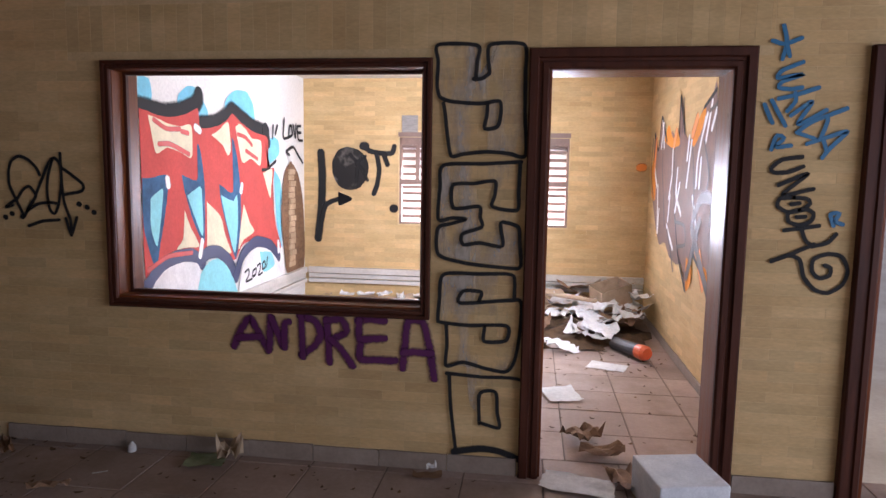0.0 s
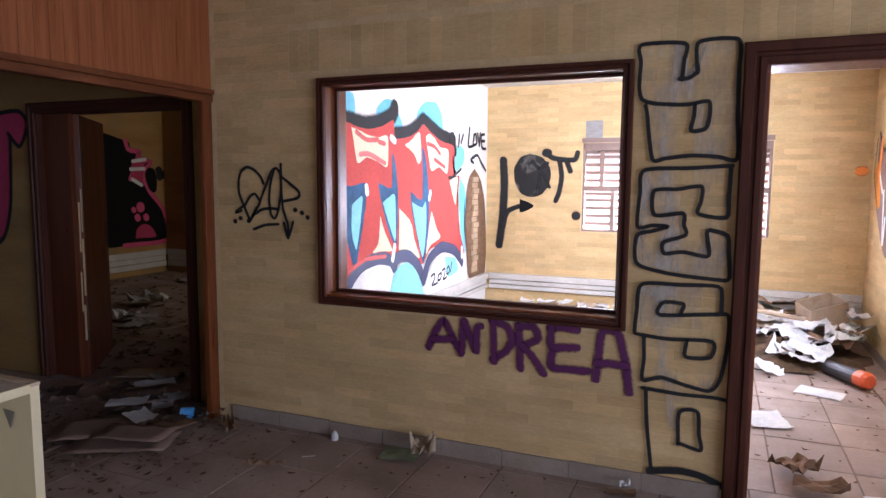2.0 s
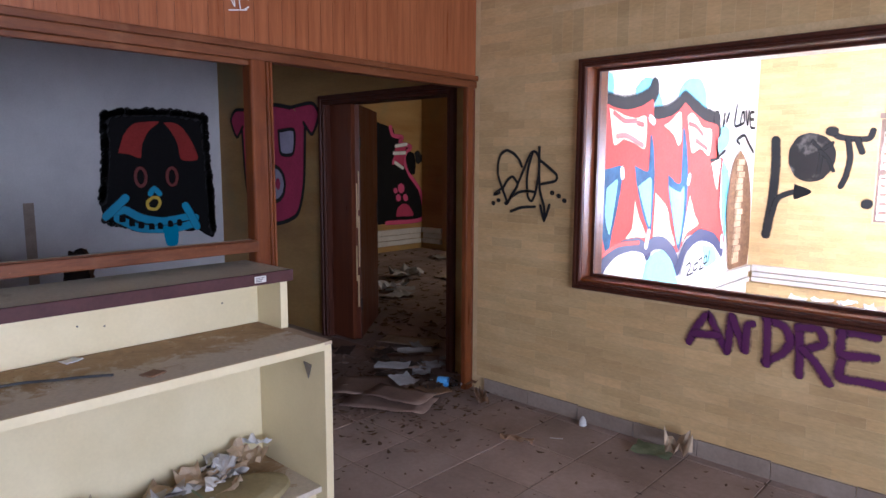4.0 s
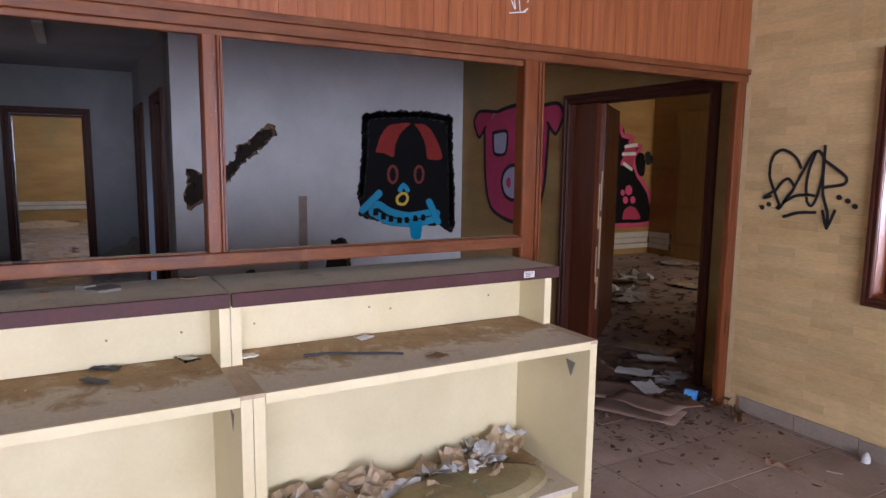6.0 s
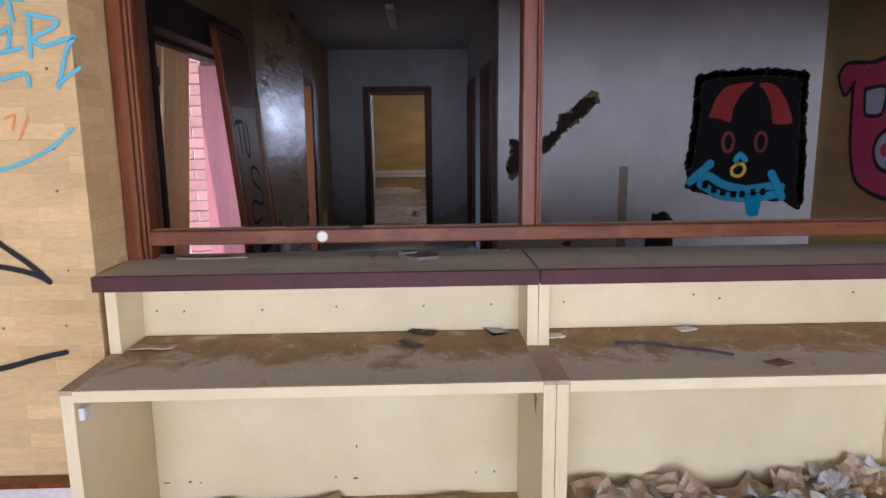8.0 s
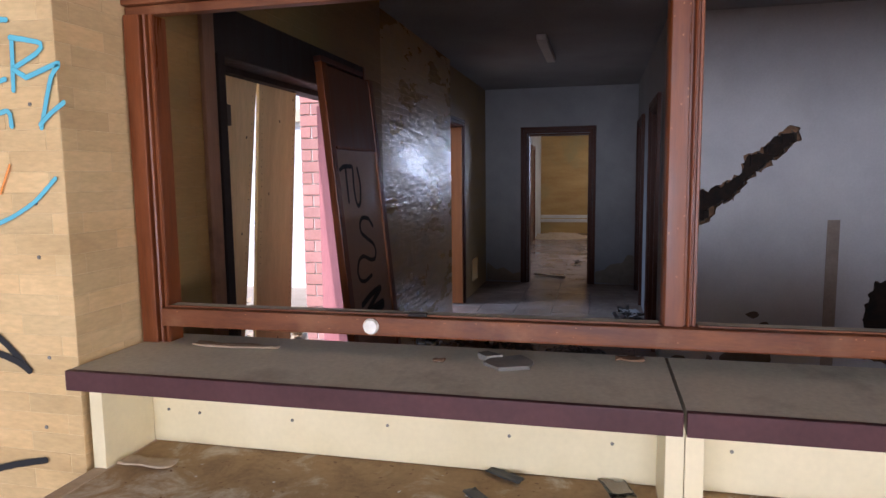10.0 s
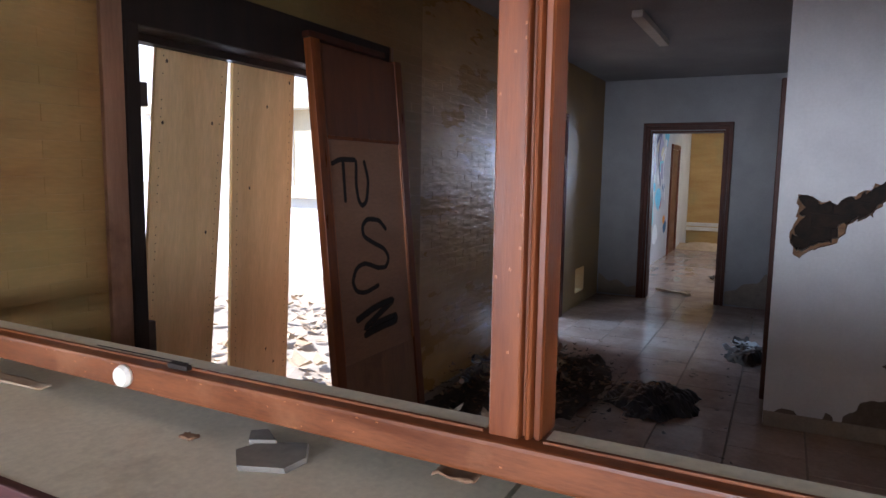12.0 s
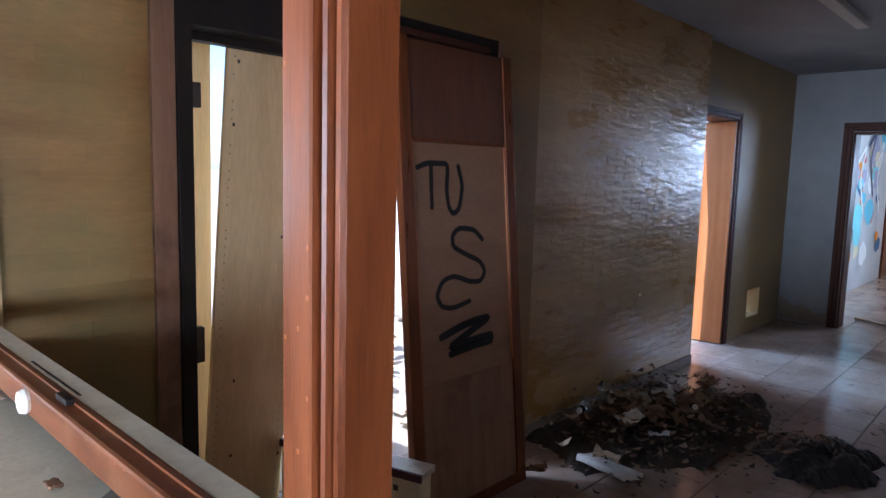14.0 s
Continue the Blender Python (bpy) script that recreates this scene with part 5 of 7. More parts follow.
fill(wall_white, "x", -5.846, 1, [[(3.98, 0.872), (4.13, 0.869), (4.12, 0.689), (4.02, 0.691)]], 0, M_PAINT_BLUE2, "", 4)
spray(wall_pier, "x", -2.068, 1, [[(-0.241, 1.915), (-0.24, 1.885), (-0.275, 1.849)], [(-0.269, 1.901), (-0.175, 1.894)], [(-0.219, 1.884), (-0.212, 1.831)], [(-0.317, 1.737), (-0.27, 1.823), (-0.297, 1.752)], [(-0.266, 1.788), (-0.225, 1.812), (-0.236, 1.749)], [(-0.277, 1.733), (-0.192, 1.752)], [(-0.163, 1.849), (-0.17, 1.724)], [(-0.168, 1.852), (-0.08, 1.833), (-0.091, 1.811), (-0.164, 1.777)], [(-0.164, 1.774), (-0.129, 1.753)], [(-0.129, 1.753), (-0.03, 1.783), (-0.056, 1.75), (-0.095, 1.63)], [(-0.097, 1.638), (-0.065, 1.664), (-0.024, 1.689)], [(-0.40, 1.66), (-0.348, 1.7), (-0.286, 1.705), (-0.28, 1.656), (-0.193, 1.674), (-0.184, 1.636)], [(-0.356, 1.646), (-0.303, 1.644)]], 0.013, M_SPRAY_TEAL, "teal handwritten marker tag", 0)
spray(wall_pier, "x", -2.068, 1, [[(-0.56, 1.43), (-0.48, 1.39), (-0.393, 1.374), (-0.302, 1.377), (-0.208, 1.408), (-0.133, 1.448), (-0.066, 1.505)]], 0.011, M_SPRAY_TEAL, "", 0)
spray(wall_pier, "x", -2.068, 1, [[(-0.272, 1.537), (-0.241, 1.548), (-0.254, 1.501)], [(-0.201, 1.54), (-0.236, 1.469)]], 0.007, M_SPRAY_ORANGE, "", 0)
spray(wall_pier, "x", -2.068, 1, [[(-0.50, 1.29), (-0.416, 1.209), (-0.333, 1.133), (-0.25, 1.066), (-0.193, 1.007)], [(-0.47, 1.26), (-0.43, 1.17), (-0.391, 1.116), (-0.41, 1.15)], [(-0.60, 1.08), (-0.434, 1.072), (-0.324, 1.057), (-0.235, 1.032), (-0.193, 1.007)]], 0.018, M_SPRAY_BLACK, "black spray tag with sharp strokes", 0)
spray(wall_pier, "x", -2.068, 1, [[(-0.62, 0.66), (-0.486, 0.695), (-0.368, 0.716), (-0.251, 0.747), (-0.165, 0.765)], [(-0.58, 0.67), (-0.477, 0.762), (-0.429, 0.806)], [(-0.58, 0.62), (-0.501, 0.587), (-0.435, 0.568)]], 0.018, M_SPRAY_BLACK, "", 0)

# ---------------------------------------------------------------- painted pig, white wall skin, plaster damage
PIG_C = -4.88
fill(wall_hall_north, "y", 4.614, -1, [[(PIG_C - 0.52, 1.80), (PIG_C - 0.30, 1.98), (PIG_C, 2.02), (PIG_C + 0.30, 1.98), (PIG_C + 0.52, 1.80), (PIG_C + 0.48, 1.3), (PIG_C + 0.36, 1.03), (PIG_C, 0.93), (PIG_C - 0.36, 1.03), (PIG_C - 0.48, 1.3)]], 0, M_PAINT_PINK, "painted pink cartoon pig head with black outline", 0)
fill(wall_hall_north, "y", 4.614, -1, [[(PIG_C + s * 0.36, 1.97), (PIG_C + s * 0.62, 2.0), (PIG_C + s * 0.72, 1.9), (PIG_C + s * 0.62, 1.74), (PIG_C + s * 0.48, 1.82)] for s in (-1, 1)], 0, M_PAINT_PINK, "", 1)
fill(wall_hall_north, "y", 4.614, -1, [[(PIG_C + a, 1.78), (PIG_C + a + 0.24, 1.78), (PIG_C + a + 0.22, 1.58), (PIG_C + a + 0.03, 1.58)] for a in (-0.36, 0.11)], 0, M_PAINT_LILAC, "", 2)
fill(wall_hall_north, "y", 4.614, -1, [[(PIG_C + 0.19 * math.cos(k), 1.3 + 0.165 * math.sin(k)) for k in [i * math.tau / 12 for i in range(12)]]], 0, M_PAINT_LILAC, "", 2)
fill(wall_hall_north, "y", 4.614, -1, [[(PIG_C + o + 0.04 * math.cos(k), 1.3 + 0.055 * math.sin(k)) for k in [i * math.tau / 8 for i in range(8)]] for o in (-0.075, 0.075)], 0, M_PAINT_PINK, "", 3)
spray(wall_hall_north, "y", 4.614, -1, [[(PIG_C - 0.30, 1.98), (PIG_C, 2.02), (PIG_C + 0.30, 1.98)], [(PIG_C - 0.52, 1.8), (PIG_C - 0.48, 1.3), (PIG_C - 0.36, 1.03), (PIG_C, 0.93), (PIG_C + 0.36, 1.03), (PIG_C + 0.48, 1.3), (PIG_C + 0.52, 1.8)], [(PIG_C + 0.19 * math.cos(k), 1.3 + 0.165 * math.sin(k)) for k in [i * math.tau / 12 for i in range(13)]]], 0.035, M_SPRAY_BLACK, "", 4)
spray(wall_hall_north, "y", 4.614, -1, [[(PIG_C + s * 0.30, 1.98), (PIG_C + s * 0.62, 2.0), (PIG_C + s * 0.72, 1.9), (PIG_C + s * 0.62, 1.74), (PIG_C + s * 0.50, 1.84)] for s in (-1, 1)] + [[(PIG_C + a, 1.78), (PIG_C + a + 0.24, 1.78), (PIG_C + a + 0.22, 1.58), (PIG_C + a + 0.03, 1.58), (PIG_C + a, 1.78)] for a in (-0.36, 0.11)], 0.03, M_SPRAY_BLACK, "", 5)

CRACK = [(2.62, 1.80), (2.56, 1.82), (2.45, 1.74), (2.36, 1.65), (2.26, 1.60), (2.24, 1.50), (2.10, 1.40), (1.98, 1.36), (1.86, 1.40), (1.81, 1.42), (1.83, 1.28), (1.79, 1.14), (1.84, 1.04), (1.93, 1.10), (2.02, 1.13), (2.08, 1.24), (2.20, 1.30), (2.28, 1.42), (2.40, 1.52), (2.52, 1.62), (2.62, 1.72)]
crack = ragged(CRACK, 0.035, 3)
niche = ragged([(3.10, 0.15), (3.34, 0.15), (3.33, 0.60), (3.28, 0.72), (3.14, 0.70), (3.10, 0.5)], 0.03, 5)
mid_y, mid_z = 2.2, 1.42
inner = ragged([(mid_y + (y - mid_y) * 0.95, mid_z + (z - mid_z) * 0.94) for y, z in CRACK], 0.055, 12)
holed_skin("render_coat", -5.895, -5.975, 1.73, 2.75, 0.93, 1.93, [inner], M_RAW_BRICK, M_BARE, wall_white)
holed_skin("plaster_face", -5.852, -5.98, 1.722, 4.62, 0.0, H, [crack, niche], M_WHITE, M_RAW_BRICK, wall_white)
part("plaster_return", boxes((-5.98, -5.853, 1.72, 1.7215, 0, H)), M_WHITE, wall_white)
# Backing and bricks are coloured almost black to give the hole its shade.
part("hollow_backing", boxes((-5.9795, -5.972, 1.80, 2.75, 0.9, 1.95), (-5.9795, -5.972, 3.0, 3.45, 0.05, 0.85)), M_CAVITY, wall_white, "near-black sheet standing for shade behind the plaster")
part("hollow_bricks", boxes(*[(-5.978, -5.955 + 0.02 * ((i * 3 + j) % 2), 1.80 + 0.21 * i + 0.1 * (j % 2), 2.0 + 0.21 * i + 0.1 * (j % 2), 0.98 + 0.08 * j, 1.05 + 0.08 * j) for i in range(4) for j in range(11)]), M_CAVITY, wall_white, "hollow bricks inside the hole, coloured near-black for its shade")
part("cable_chase", boxes((-5.855, -5.846, 2.82, 2.90, 0.0, 1.15)), M_SKIRT, wall_white, "grey filled vertical chase")
fill(wall_white, "x", -5.849, 1, [[(2.3, 0.45), (2.36, 0.48), (2.40, 0.45), (2.36, 0.42)]], 0, M_DAMP, "small bare chip in the plaster", 0)
fill(wall_white, "x", -5.849, 1, [[tuple(p) for p in ragged(q, 0.012, 8)] for q in ([(2.122, 0.035), (2.135, 0.122), (2.197, 0.174), (2.242, 0.234), (2.366, 0.266), (2.409, 0.325), (2.406, 0.378), (2.451, 0.401), (2.499, 0.352), (2.634, 0.356), (2.547, 0.315), (2.475, 0.242), (2.49, 0.136), (2.454, 0.053), (2.316, 0.005)], [(1.774, 0.04), (1.792, 0.103), (1.869, 0.12), (1.922, 0.081), (2.038, 0.088), (2.046, 0.134), (2.086, 0.116), (2.072, 0.055), (1.923, 0.043)])], 0, M_DAMP, "damp dark patch where plaster has fallen", 1)
part("baseboard", boxes((-5.852, -5.838, 1.722, 4.62, 0.0, 0.09), bevel=0.002), M_BARE, wall_white, "brown worn skirting")
end_wall = [o for o in scene.objects if o.name.startswith("wall_hall_end")][0]
for flake in ([(-0.28, 0.02), (0.18, 0.02), (0.18, 0.14), (0.08, 0.12), (-0.05, 0.2), (-0.15, 0.17), (-0.28, 0.26)], [(1.2, 0.02), (1.71, 0.02), (1.71, 0.36), (1.62, 0.4), (1.55, 0.3), (1.4, 0.27), (1.32, 0.2), (1.2, 0.16)]):
    fill(end_wall, "x", -9.764, 1, [flake], 0, M_BARE, "damp flaked plaster near the floor", 0)


# ---------------------------------------------------------------- skirting, ducts
def run_of_tiles(name, x0, x1, y, out, h, t, length, material, parent=None, along="x"):
    base = tagged(new(name), "row of grey skirting tiles along the wall", "skirting", "", "structure")
    n = int((x1 - x0) / length)
    step = (x1 - x0) / max(n, 1)
    for i in range(n):
        a, b = x0 + i * step + 0.0015, x0 + (i + 1) * step - 0.0015
        d = (a, b, min(y, y + out * t), max(y, y + out * t), 0, h + 0.003 * math.sin(i * 2.1))
        if along == "y":
            d = (d[2], d[3], d[0], d[1], d[4], d[5])
        part("tile", boxes(d, bevel=0.002), material, base)


run_of_tiles("baseboard_north", -2.21, 0.645, 4.476, -1, 0.088, 0.012, 0.33, M_SKIRT)
run_of_tiles("baseboard_east_side", 1.685, 2.155, 4.476, -1, 0.088, 0.012, 0.24, M_SKIRT)
run_of_tiles("baseboard_corridor", -7.30, -4.92, -0.235, 1, 0.07, 0.014, 0.4, M_SKIRT)
run_of_tiles("baseboard_room_b", 4.75, 8.45, 1.90, -1, 0.075, 0.012, 0.4, M_SKIRT, along="y")


def duct(name, label, dims_axis, a0, a1, wall, out, zs):
    d = thing(name, label, "duct", kind="structure")
    for z0, z1, t in zs:
        b = (a0, a1, min(wall, wall + out * t), max(wall, wall + out * t), z0, z1)
        if dims_axis == "y":
            b = (b[2], b[3], b[0], b[1], b[4], b[5])
        part("strip", boxes(b, bevel=0.004), M_TRUNK, d)


DUCT = ((0.27, 0.315, 0.05), (0.325, 0.37, 0.035), (0.38, 0.445, 0.055))
duct("duct_room_b_back", "pale ribbed skirting duct along the wall", "x", -1.84, 1.89, 8.50, -1, DUCT)
duct("duct_room_b_west", "pale ribbed skirting duct along the wall", "y", 4.8, 8.44, -1.90, 1, DUCT)
duct("duct_room_d_west", "grey ribbed skirting duct", "y", 5.0, 9.34, -7.70, 1, ((0.10, 0.18, 0.05), (0.19, 0.27, 0.035), (0.28, 0.37, 0.055)))
duct("duct_room_d_back", "grey ribbed skirting duct", "x", -7.64, -7.2, 9.40, -1, ((0.10, 0.18, 0.05), (0.19, 0.27, 0.035), (0.28, 0.37, 0.055)))
duct("duct_room_e", "grey ribbed skirting duct", "y", -0.2, 1.8, -17.4, 1, ((0.28, 0.36, 0.05), (0.38, 0.46, 0.04)))

# ---------------------------------------------------------------- slatted window of room B
louvre = thing("window_2", "window closed by pale horizontal slats with bright gaps", "window", kind="structure")
part("slat_frame", boxes((-0.80, -0.775, 8.52, 8.60, 0.96, 1.92), (1.035, 1.06, 8.52, 8.60, 0.96, 1.92), (-0.775, 1.035, 8.52, 8.60, 0.96, 0.985), (-0.775, 1.035, 8.505, 8.60, 1.84, 1.92), (-0.775, 1.035, 8.515, 8.58, 1.40, 1.46)), M_LOUVRE, louvre)
for xm, za, zb in ((-0.62, 1.46, 1.84), (-0.50, 0.985, 1.40), (0.2, 0.985, 1.40), (0.12, 1.46, 1.84), (0.75, 0.985, 1.84)):
    part("mullion", boxes((xm, xm + 0.045, 8.53, 8.56, za, zb)), M_LOUVRE, louvre)
for z in (1.03, 1.115, 1.20, 1.285, 1.355, 1.50, 1.585, 1.67, 1.755, 1.81):
    part("slat", boxes((-0.775, 1.035, 8.57, 8.585, z, z + 0.036), bevel=0.003), M_LOUVRE, louvre)
pane = part("daylight_pane", boxes((-0.80, 1.06, 8.66, 8.664, 0.96, 1.92)), M_FROST, louvre, "bright frosted pane")
patch = part("concrete_patch", boxes((-0.772, -0.591, 8.488, 8.50, 1.975, 2.16), bevel=0.004), M_CONCRETE, wall_room_b_back, "grey patch of bare concrete")
part("lintel_board", boxes((-0.81, 1.07, 8.487, 8.50, 1.925, 1.975)), M_LOUVRE, wall_room_b_back)
brick_strip = boxes(*[(-1.899, -1.882 + 0.006 * (i % 3), 7.98 + 0.03 * ((i * 7) % 3) / 3, 8.16 - 0.02 * (i % 2), 0.50 + 0.062 * i, 0.555 + 0.062 * i) for i in range(17)], bevel=0.003)
part("raw_bricks", brick_strip, M_BEIGE_BRICK, wall_room_b_west, "column of broken pale bricks")

# ---------------------------------------------------------------- further rooms
wall_d_west = [o for o in scene.objects if o.name.startswith("wall_room_d_west")][0]
fill(wall_d_west, "x", -7.694, 1, [[(7.26, 0.476), (7.26, 2.218), (8.66, 2.068), (8.716, 1.937), (8.934, 1.911), (8.872, 1.824), (9.129, 1.755), (9.025, 1.653), (8.983, 1.489), (9.092, 1.294), (9.261, 1.116), (9.375, 0.946), (9.409, 0.514), (8.564, 0.476)]], 0, M_PAINT_BLACK, "black and hot pink lettering mural on ochre", 0)
fill(wall_d_west, "x", -7.694, 1, [[(9.082, 1.682), (9.197, 1.644), (9.24, 1.489), (9.226, 1.303), (9.142, 1.284), (9.057, 1.377), (9.004, 1.571)]], 0, M_PAINT_BLACK, "", 3)
spray(wall_d_west, "x", -7.694, 1, [[(8.563, 0.486), (9.409, 0.514), (9.375, 0.946), (9.261, 1.116), (9.092, 1.294), (8.971, 1.489), (8.802, 1.594), (8.724, 1.488)], [(8.66, 2.068), (8.716, 1.937), (8.934, 1.911), (8.872, 1.824), (9.129, 1.755), (9.025, 1.653), (8.983, 1.489)]], 0.07, M_SPRAY_PINK, "", 1)
fill(wall_d_west, "x", -7.694, 1, [[(8.783, 1.762), (9.02, 1.797), (8.989, 1.653), (8.933, 1.401), (8.766, 1.488), (8.737, 1.642)]], 0, M_PAINT_PINK, "", 2)
spray(wall_d_west, "x", -7.694, 1, [[(8.783, 1.762), (9.02, 1.797)], [(8.737, 1.642), (8.989, 1.653)], [(8.766, 1.488), (8.933, 1.401)]], 0.06, M_SPRAY_WHITE, "", 4)
spray(wall_d_west, "x", -7.694, 1, [[(9.284, 1.635), (9.293, 1.616)], [(9.366, 1.572), (9.368, 1.558)], [(9.295, 1.548), (9.303, 1.528)]], 0.13, M_SPRAY_BLACK, "", 3)
for toe, width in [([(8.892, 1.07), (8.901, 1.046)], 0.15), ([(8.763, 1.028), (8.771, 1.013)], 0.09), ([(8.831, 0.909), (8.839, 0.889)], 0.11), ([(8.996, 0.907), (9.004, 0.887)], 0.11)]:
    spray(wall_d_west, "x", -7.694, 1, [toe], width, M_SPRAY_PINK, "", 2)
fill(wall_d_west, "x", -7.694, 1, [[(8.782, 0.584), (8.81, 0.717), (8.929, 0.794), (9.082, 0.752), (9.182, 0.58)]], 0, M_PAINT_PINK, "", 2)
closet = thing("door_9", "ochre panelled closet door standing against the wall", "door", kind="structure")
part("leaf", boxes((-7.15, -6.2, 9.34, 9.395, 0, 2.3), bevel=0.004), M_OCHRE_DOOR, closet)
for z in (0.25, 0.85, 1.45):
    part("panel", boxes((-7.05, -6.3, 9.325, 9.34, z, z + 0.5), bevel=0.006), M_OCHRE_DOOR, closet)
room_e_s = [o for o in scene.objects if o.name.startswith("wall_room_e_south")][0]
ES = -0.194
mural_rnd = random.Random(21)
mural_mats = (M_PAINT_RED, M_PAINT_SKY, M_PAINT_ORANGE, M_PAINT_LILAC, M_PAINT_WHITE, M_PAINT_CYAN, M_PAINT_NAVY, M_PAINT_CREAM)
for k in range(64):
    cx, cz, rr = mural_rnd.uniform(-14.2, -10.2), mural_rnd.uniform(0.4, 2.25), mural_rnd.uniform(0.07, 0.24)
    fill(room_e_s, "y", ES, 1, [[(cx + 1.4 * rr * mural_rnd.uniform(0.6, 1.2) * math.cos(a), cz + rr * mural_rnd.uniform(0.6, 1.2) * math.sin(a)) for a in [i * math.tau / 7 for i in range(7)]]], 0, mural_mats[k % 8], "bright mixed colour mural" if k == 0 else "", k * 0.17)
for k in range(7):
    cx, cz = -14.0 + 0.55 * k, mural_rnd.uniform(0.7, 1.5)
    spray(room_e_s, "y", ES, 1, [[(cx, cz), (cx + 0.3, cz + 0.5), (cx + 0.1, cz + 0.9), (cx + 0.5, cz + 0.7)]], 0.07, M_SPRAY_NAVY if k % 2 else M_SPRAY_WHITE, "", 12)
d10 = thing("door_10", "red-brown door frame in the end room", "doorway", kind="structure")
casing(d10, "x", -15.6, -14.6, 0, 2.1, -0.20, 1, 0.09, M_DOOR)
part("leaf", boxes((-15.5, -14.7, -0.196, -0.19, 0, 2.0)), M_BROWN_BOARD, d10)

# ---------------------------------------------------------------- street side
pier = thing("brick_pier", "sunlit red brick pier outside the street door", "pier", kind="structure")
part("core", boxes((-5.25, -4.762, -0.68, -0.46, -0.2, 2.6)), M_PALE_JOINT, pier)
mesh_brick = {}
for r in range(37):
    z = -0.2 + r * 0.075
    cuts = (-0.68, -0.52, -0.46) if r % 2 else (-0.68, -0.60, -0.46)
    for a, b in zip(cuts[:-1], cuts[1:]):
        key = round(b - a, 3)
        if key not in mesh_brick:
            mesh_brick[key] = mesh_of("brick", boxes((0, 0.01, 0.005, key - 0.005, 0.005, 0.07), bevel=0.002), M_RED_BRICK)
        ob = new("brick", mesh_brick[key])
        ob.parent, ob.location = pier, (-4.762, a, z)
part("board", boxes((-4.55, -4.515, -0.45, -0.163, 0, 1.93), bevel=0.003), M_PLUM_BOARD, pier, "plum painted upright board")

house = thing("house", "pale rendered house across the yard with beige window frames", "house", kind="structure")
part("wall", wall_y(-14.0, -1.2, -11.4, -11.0, -0.2, 5.2, [(-6.4, -5.0, 1.2, 2.6), (-10.0, -8.6, 1.2, 2.6), (-3.6, -2.6, 0.6, 2.4)]), M_WHITEWASH, house)
part("roof", boxes((-15.0, -10.7, -14.3, -0.9, 5.2, 5.4), bevel=0.02), M_RED_BRICK, house)
for wy0, wy1, wz0, wz1 in ((-6.4, -5.0, 1.2, 2.6), (-10.0, -8.6, 1.2, 2.6), (-3.6, -2.6, 0.6, 2.4)):
    w = part("window", boxes((-11.0, -10.9, wy0 - 0.15, wy1 + 0.15, wz1, wz1 + 0.2), (-11.0, -10.85, wy0 - 0.15, wy1 + 0.15, wz0 - 0.2, wz0)), M_BEIGE, house)
    part("pane", boxes((-11.25, -11.2, wy0, wy1, wz0, wz1)), M_BEIGE, w)
yard = structure("yard_wall", boxes((-10.2, -9.9, -9.0, -1.2, -0.2, 0.75)), M_WHITEWASH, "low whitewashed garden wall", "wall")


# ---------------------------------------------------------------- litter makers
def crumple(w, h, amp, seed, n=5, fold=0.0, thick=0.0):
    """A creased sheet lying on z = 0."""
    bm = bmesh.new()
    g = []
    for i in range(n + 1):
        row = []
        for j in range(n + 1):
            u, v = i / n - 0.5, j / n - 0.5
            z = amp * (0.6 + abs(noise.noise((u * 3.1 + seed, v * 3.1, seed * 1.7))) * 2.2 * (0.3 + 2 * (u * u + v * v)))
            z += fold * abs(u) * 2 + amp * 0.5 * noise.noise((u * 9, v * 9, seed))
            row.append(bm.verts.new((u * w + 0.03 * w * noise.noise((v * 4, seed, 2)), v * h + 0.03 * h * noise.noise((u * 4, seed, 5)), max(z, 0.002))))
        g.append(row)
    for i in range(n):
        for j in range(n):
            bm.faces.new((g[i][j], g[i + 1][j], g[i + 1][j + 1], g[i][j + 1]))
    if thick:
        r = bmesh.ops.extrude_face_region(bm, geom=bm.faces[:])
        for v in [e for e in r["geom"] if isinstance(e, bmesh.types.BMVert)]:
            v.co.z += thick
    return bm


def sheet(name, label, category, x, y, z, w, h, amp, seed, rz, material, fold=0.0, thick=0.0, rx=0, ry=0, group=""):
    ob = part(name, crumple(w, h, amp, seed, 6, fold, thick), material)
    ob.matrix_world = pose(x, y, z, rx, ry, rz)
    for p in ob.data.polygons:
        p.use_smooth = amp < 0.02
    return tagged(ob, label, category, group)


def scatter(name, label, material, n, place, size, seed, curl=0.35):
    """Uncounted flakes and dry leaves as one object."""
    rnd = random.Random(seed)
    verts, faces = [], []
    for _ in range(n):
        x, y, z = place(rnd)
        s = size * rnd.uniform(0.45, 1.25)
        a, c = rnd.uniform(0, math.tau), curl * rnd.uniform(0.3, 1.4)
        base = len(verts)
        for u, v, w in ((-1, 0, 0.5), (-0.3, -0.45, 0.15), (0.4, -0.4, 0.2), (1, 0, 0.6), (0.35, 0.42, 0.25), (-0.35, 0.4, 0.1), (0, 0, 0.0)):
            px, py = u * s * 0.5, v * s * 0.5 * rnd.uniform(0.7, 1.2)
            verts.append((x + px * math.cos(a) - py * math.sin(a), y + px * math.sin(a) + py * math.cos(a), z + 0.002 + w * s * c))
        for k in range(6):
            faces.append((base + k, base + (k + 1) % 6, base + 6))
    me = bpy.data.meshes.new(name)
    me.from_pydata(verts, [], faces)
    me.materials.append(material)
    ob = new(name, me)
    return tagged(ob, label, "litter", "", "stuff")


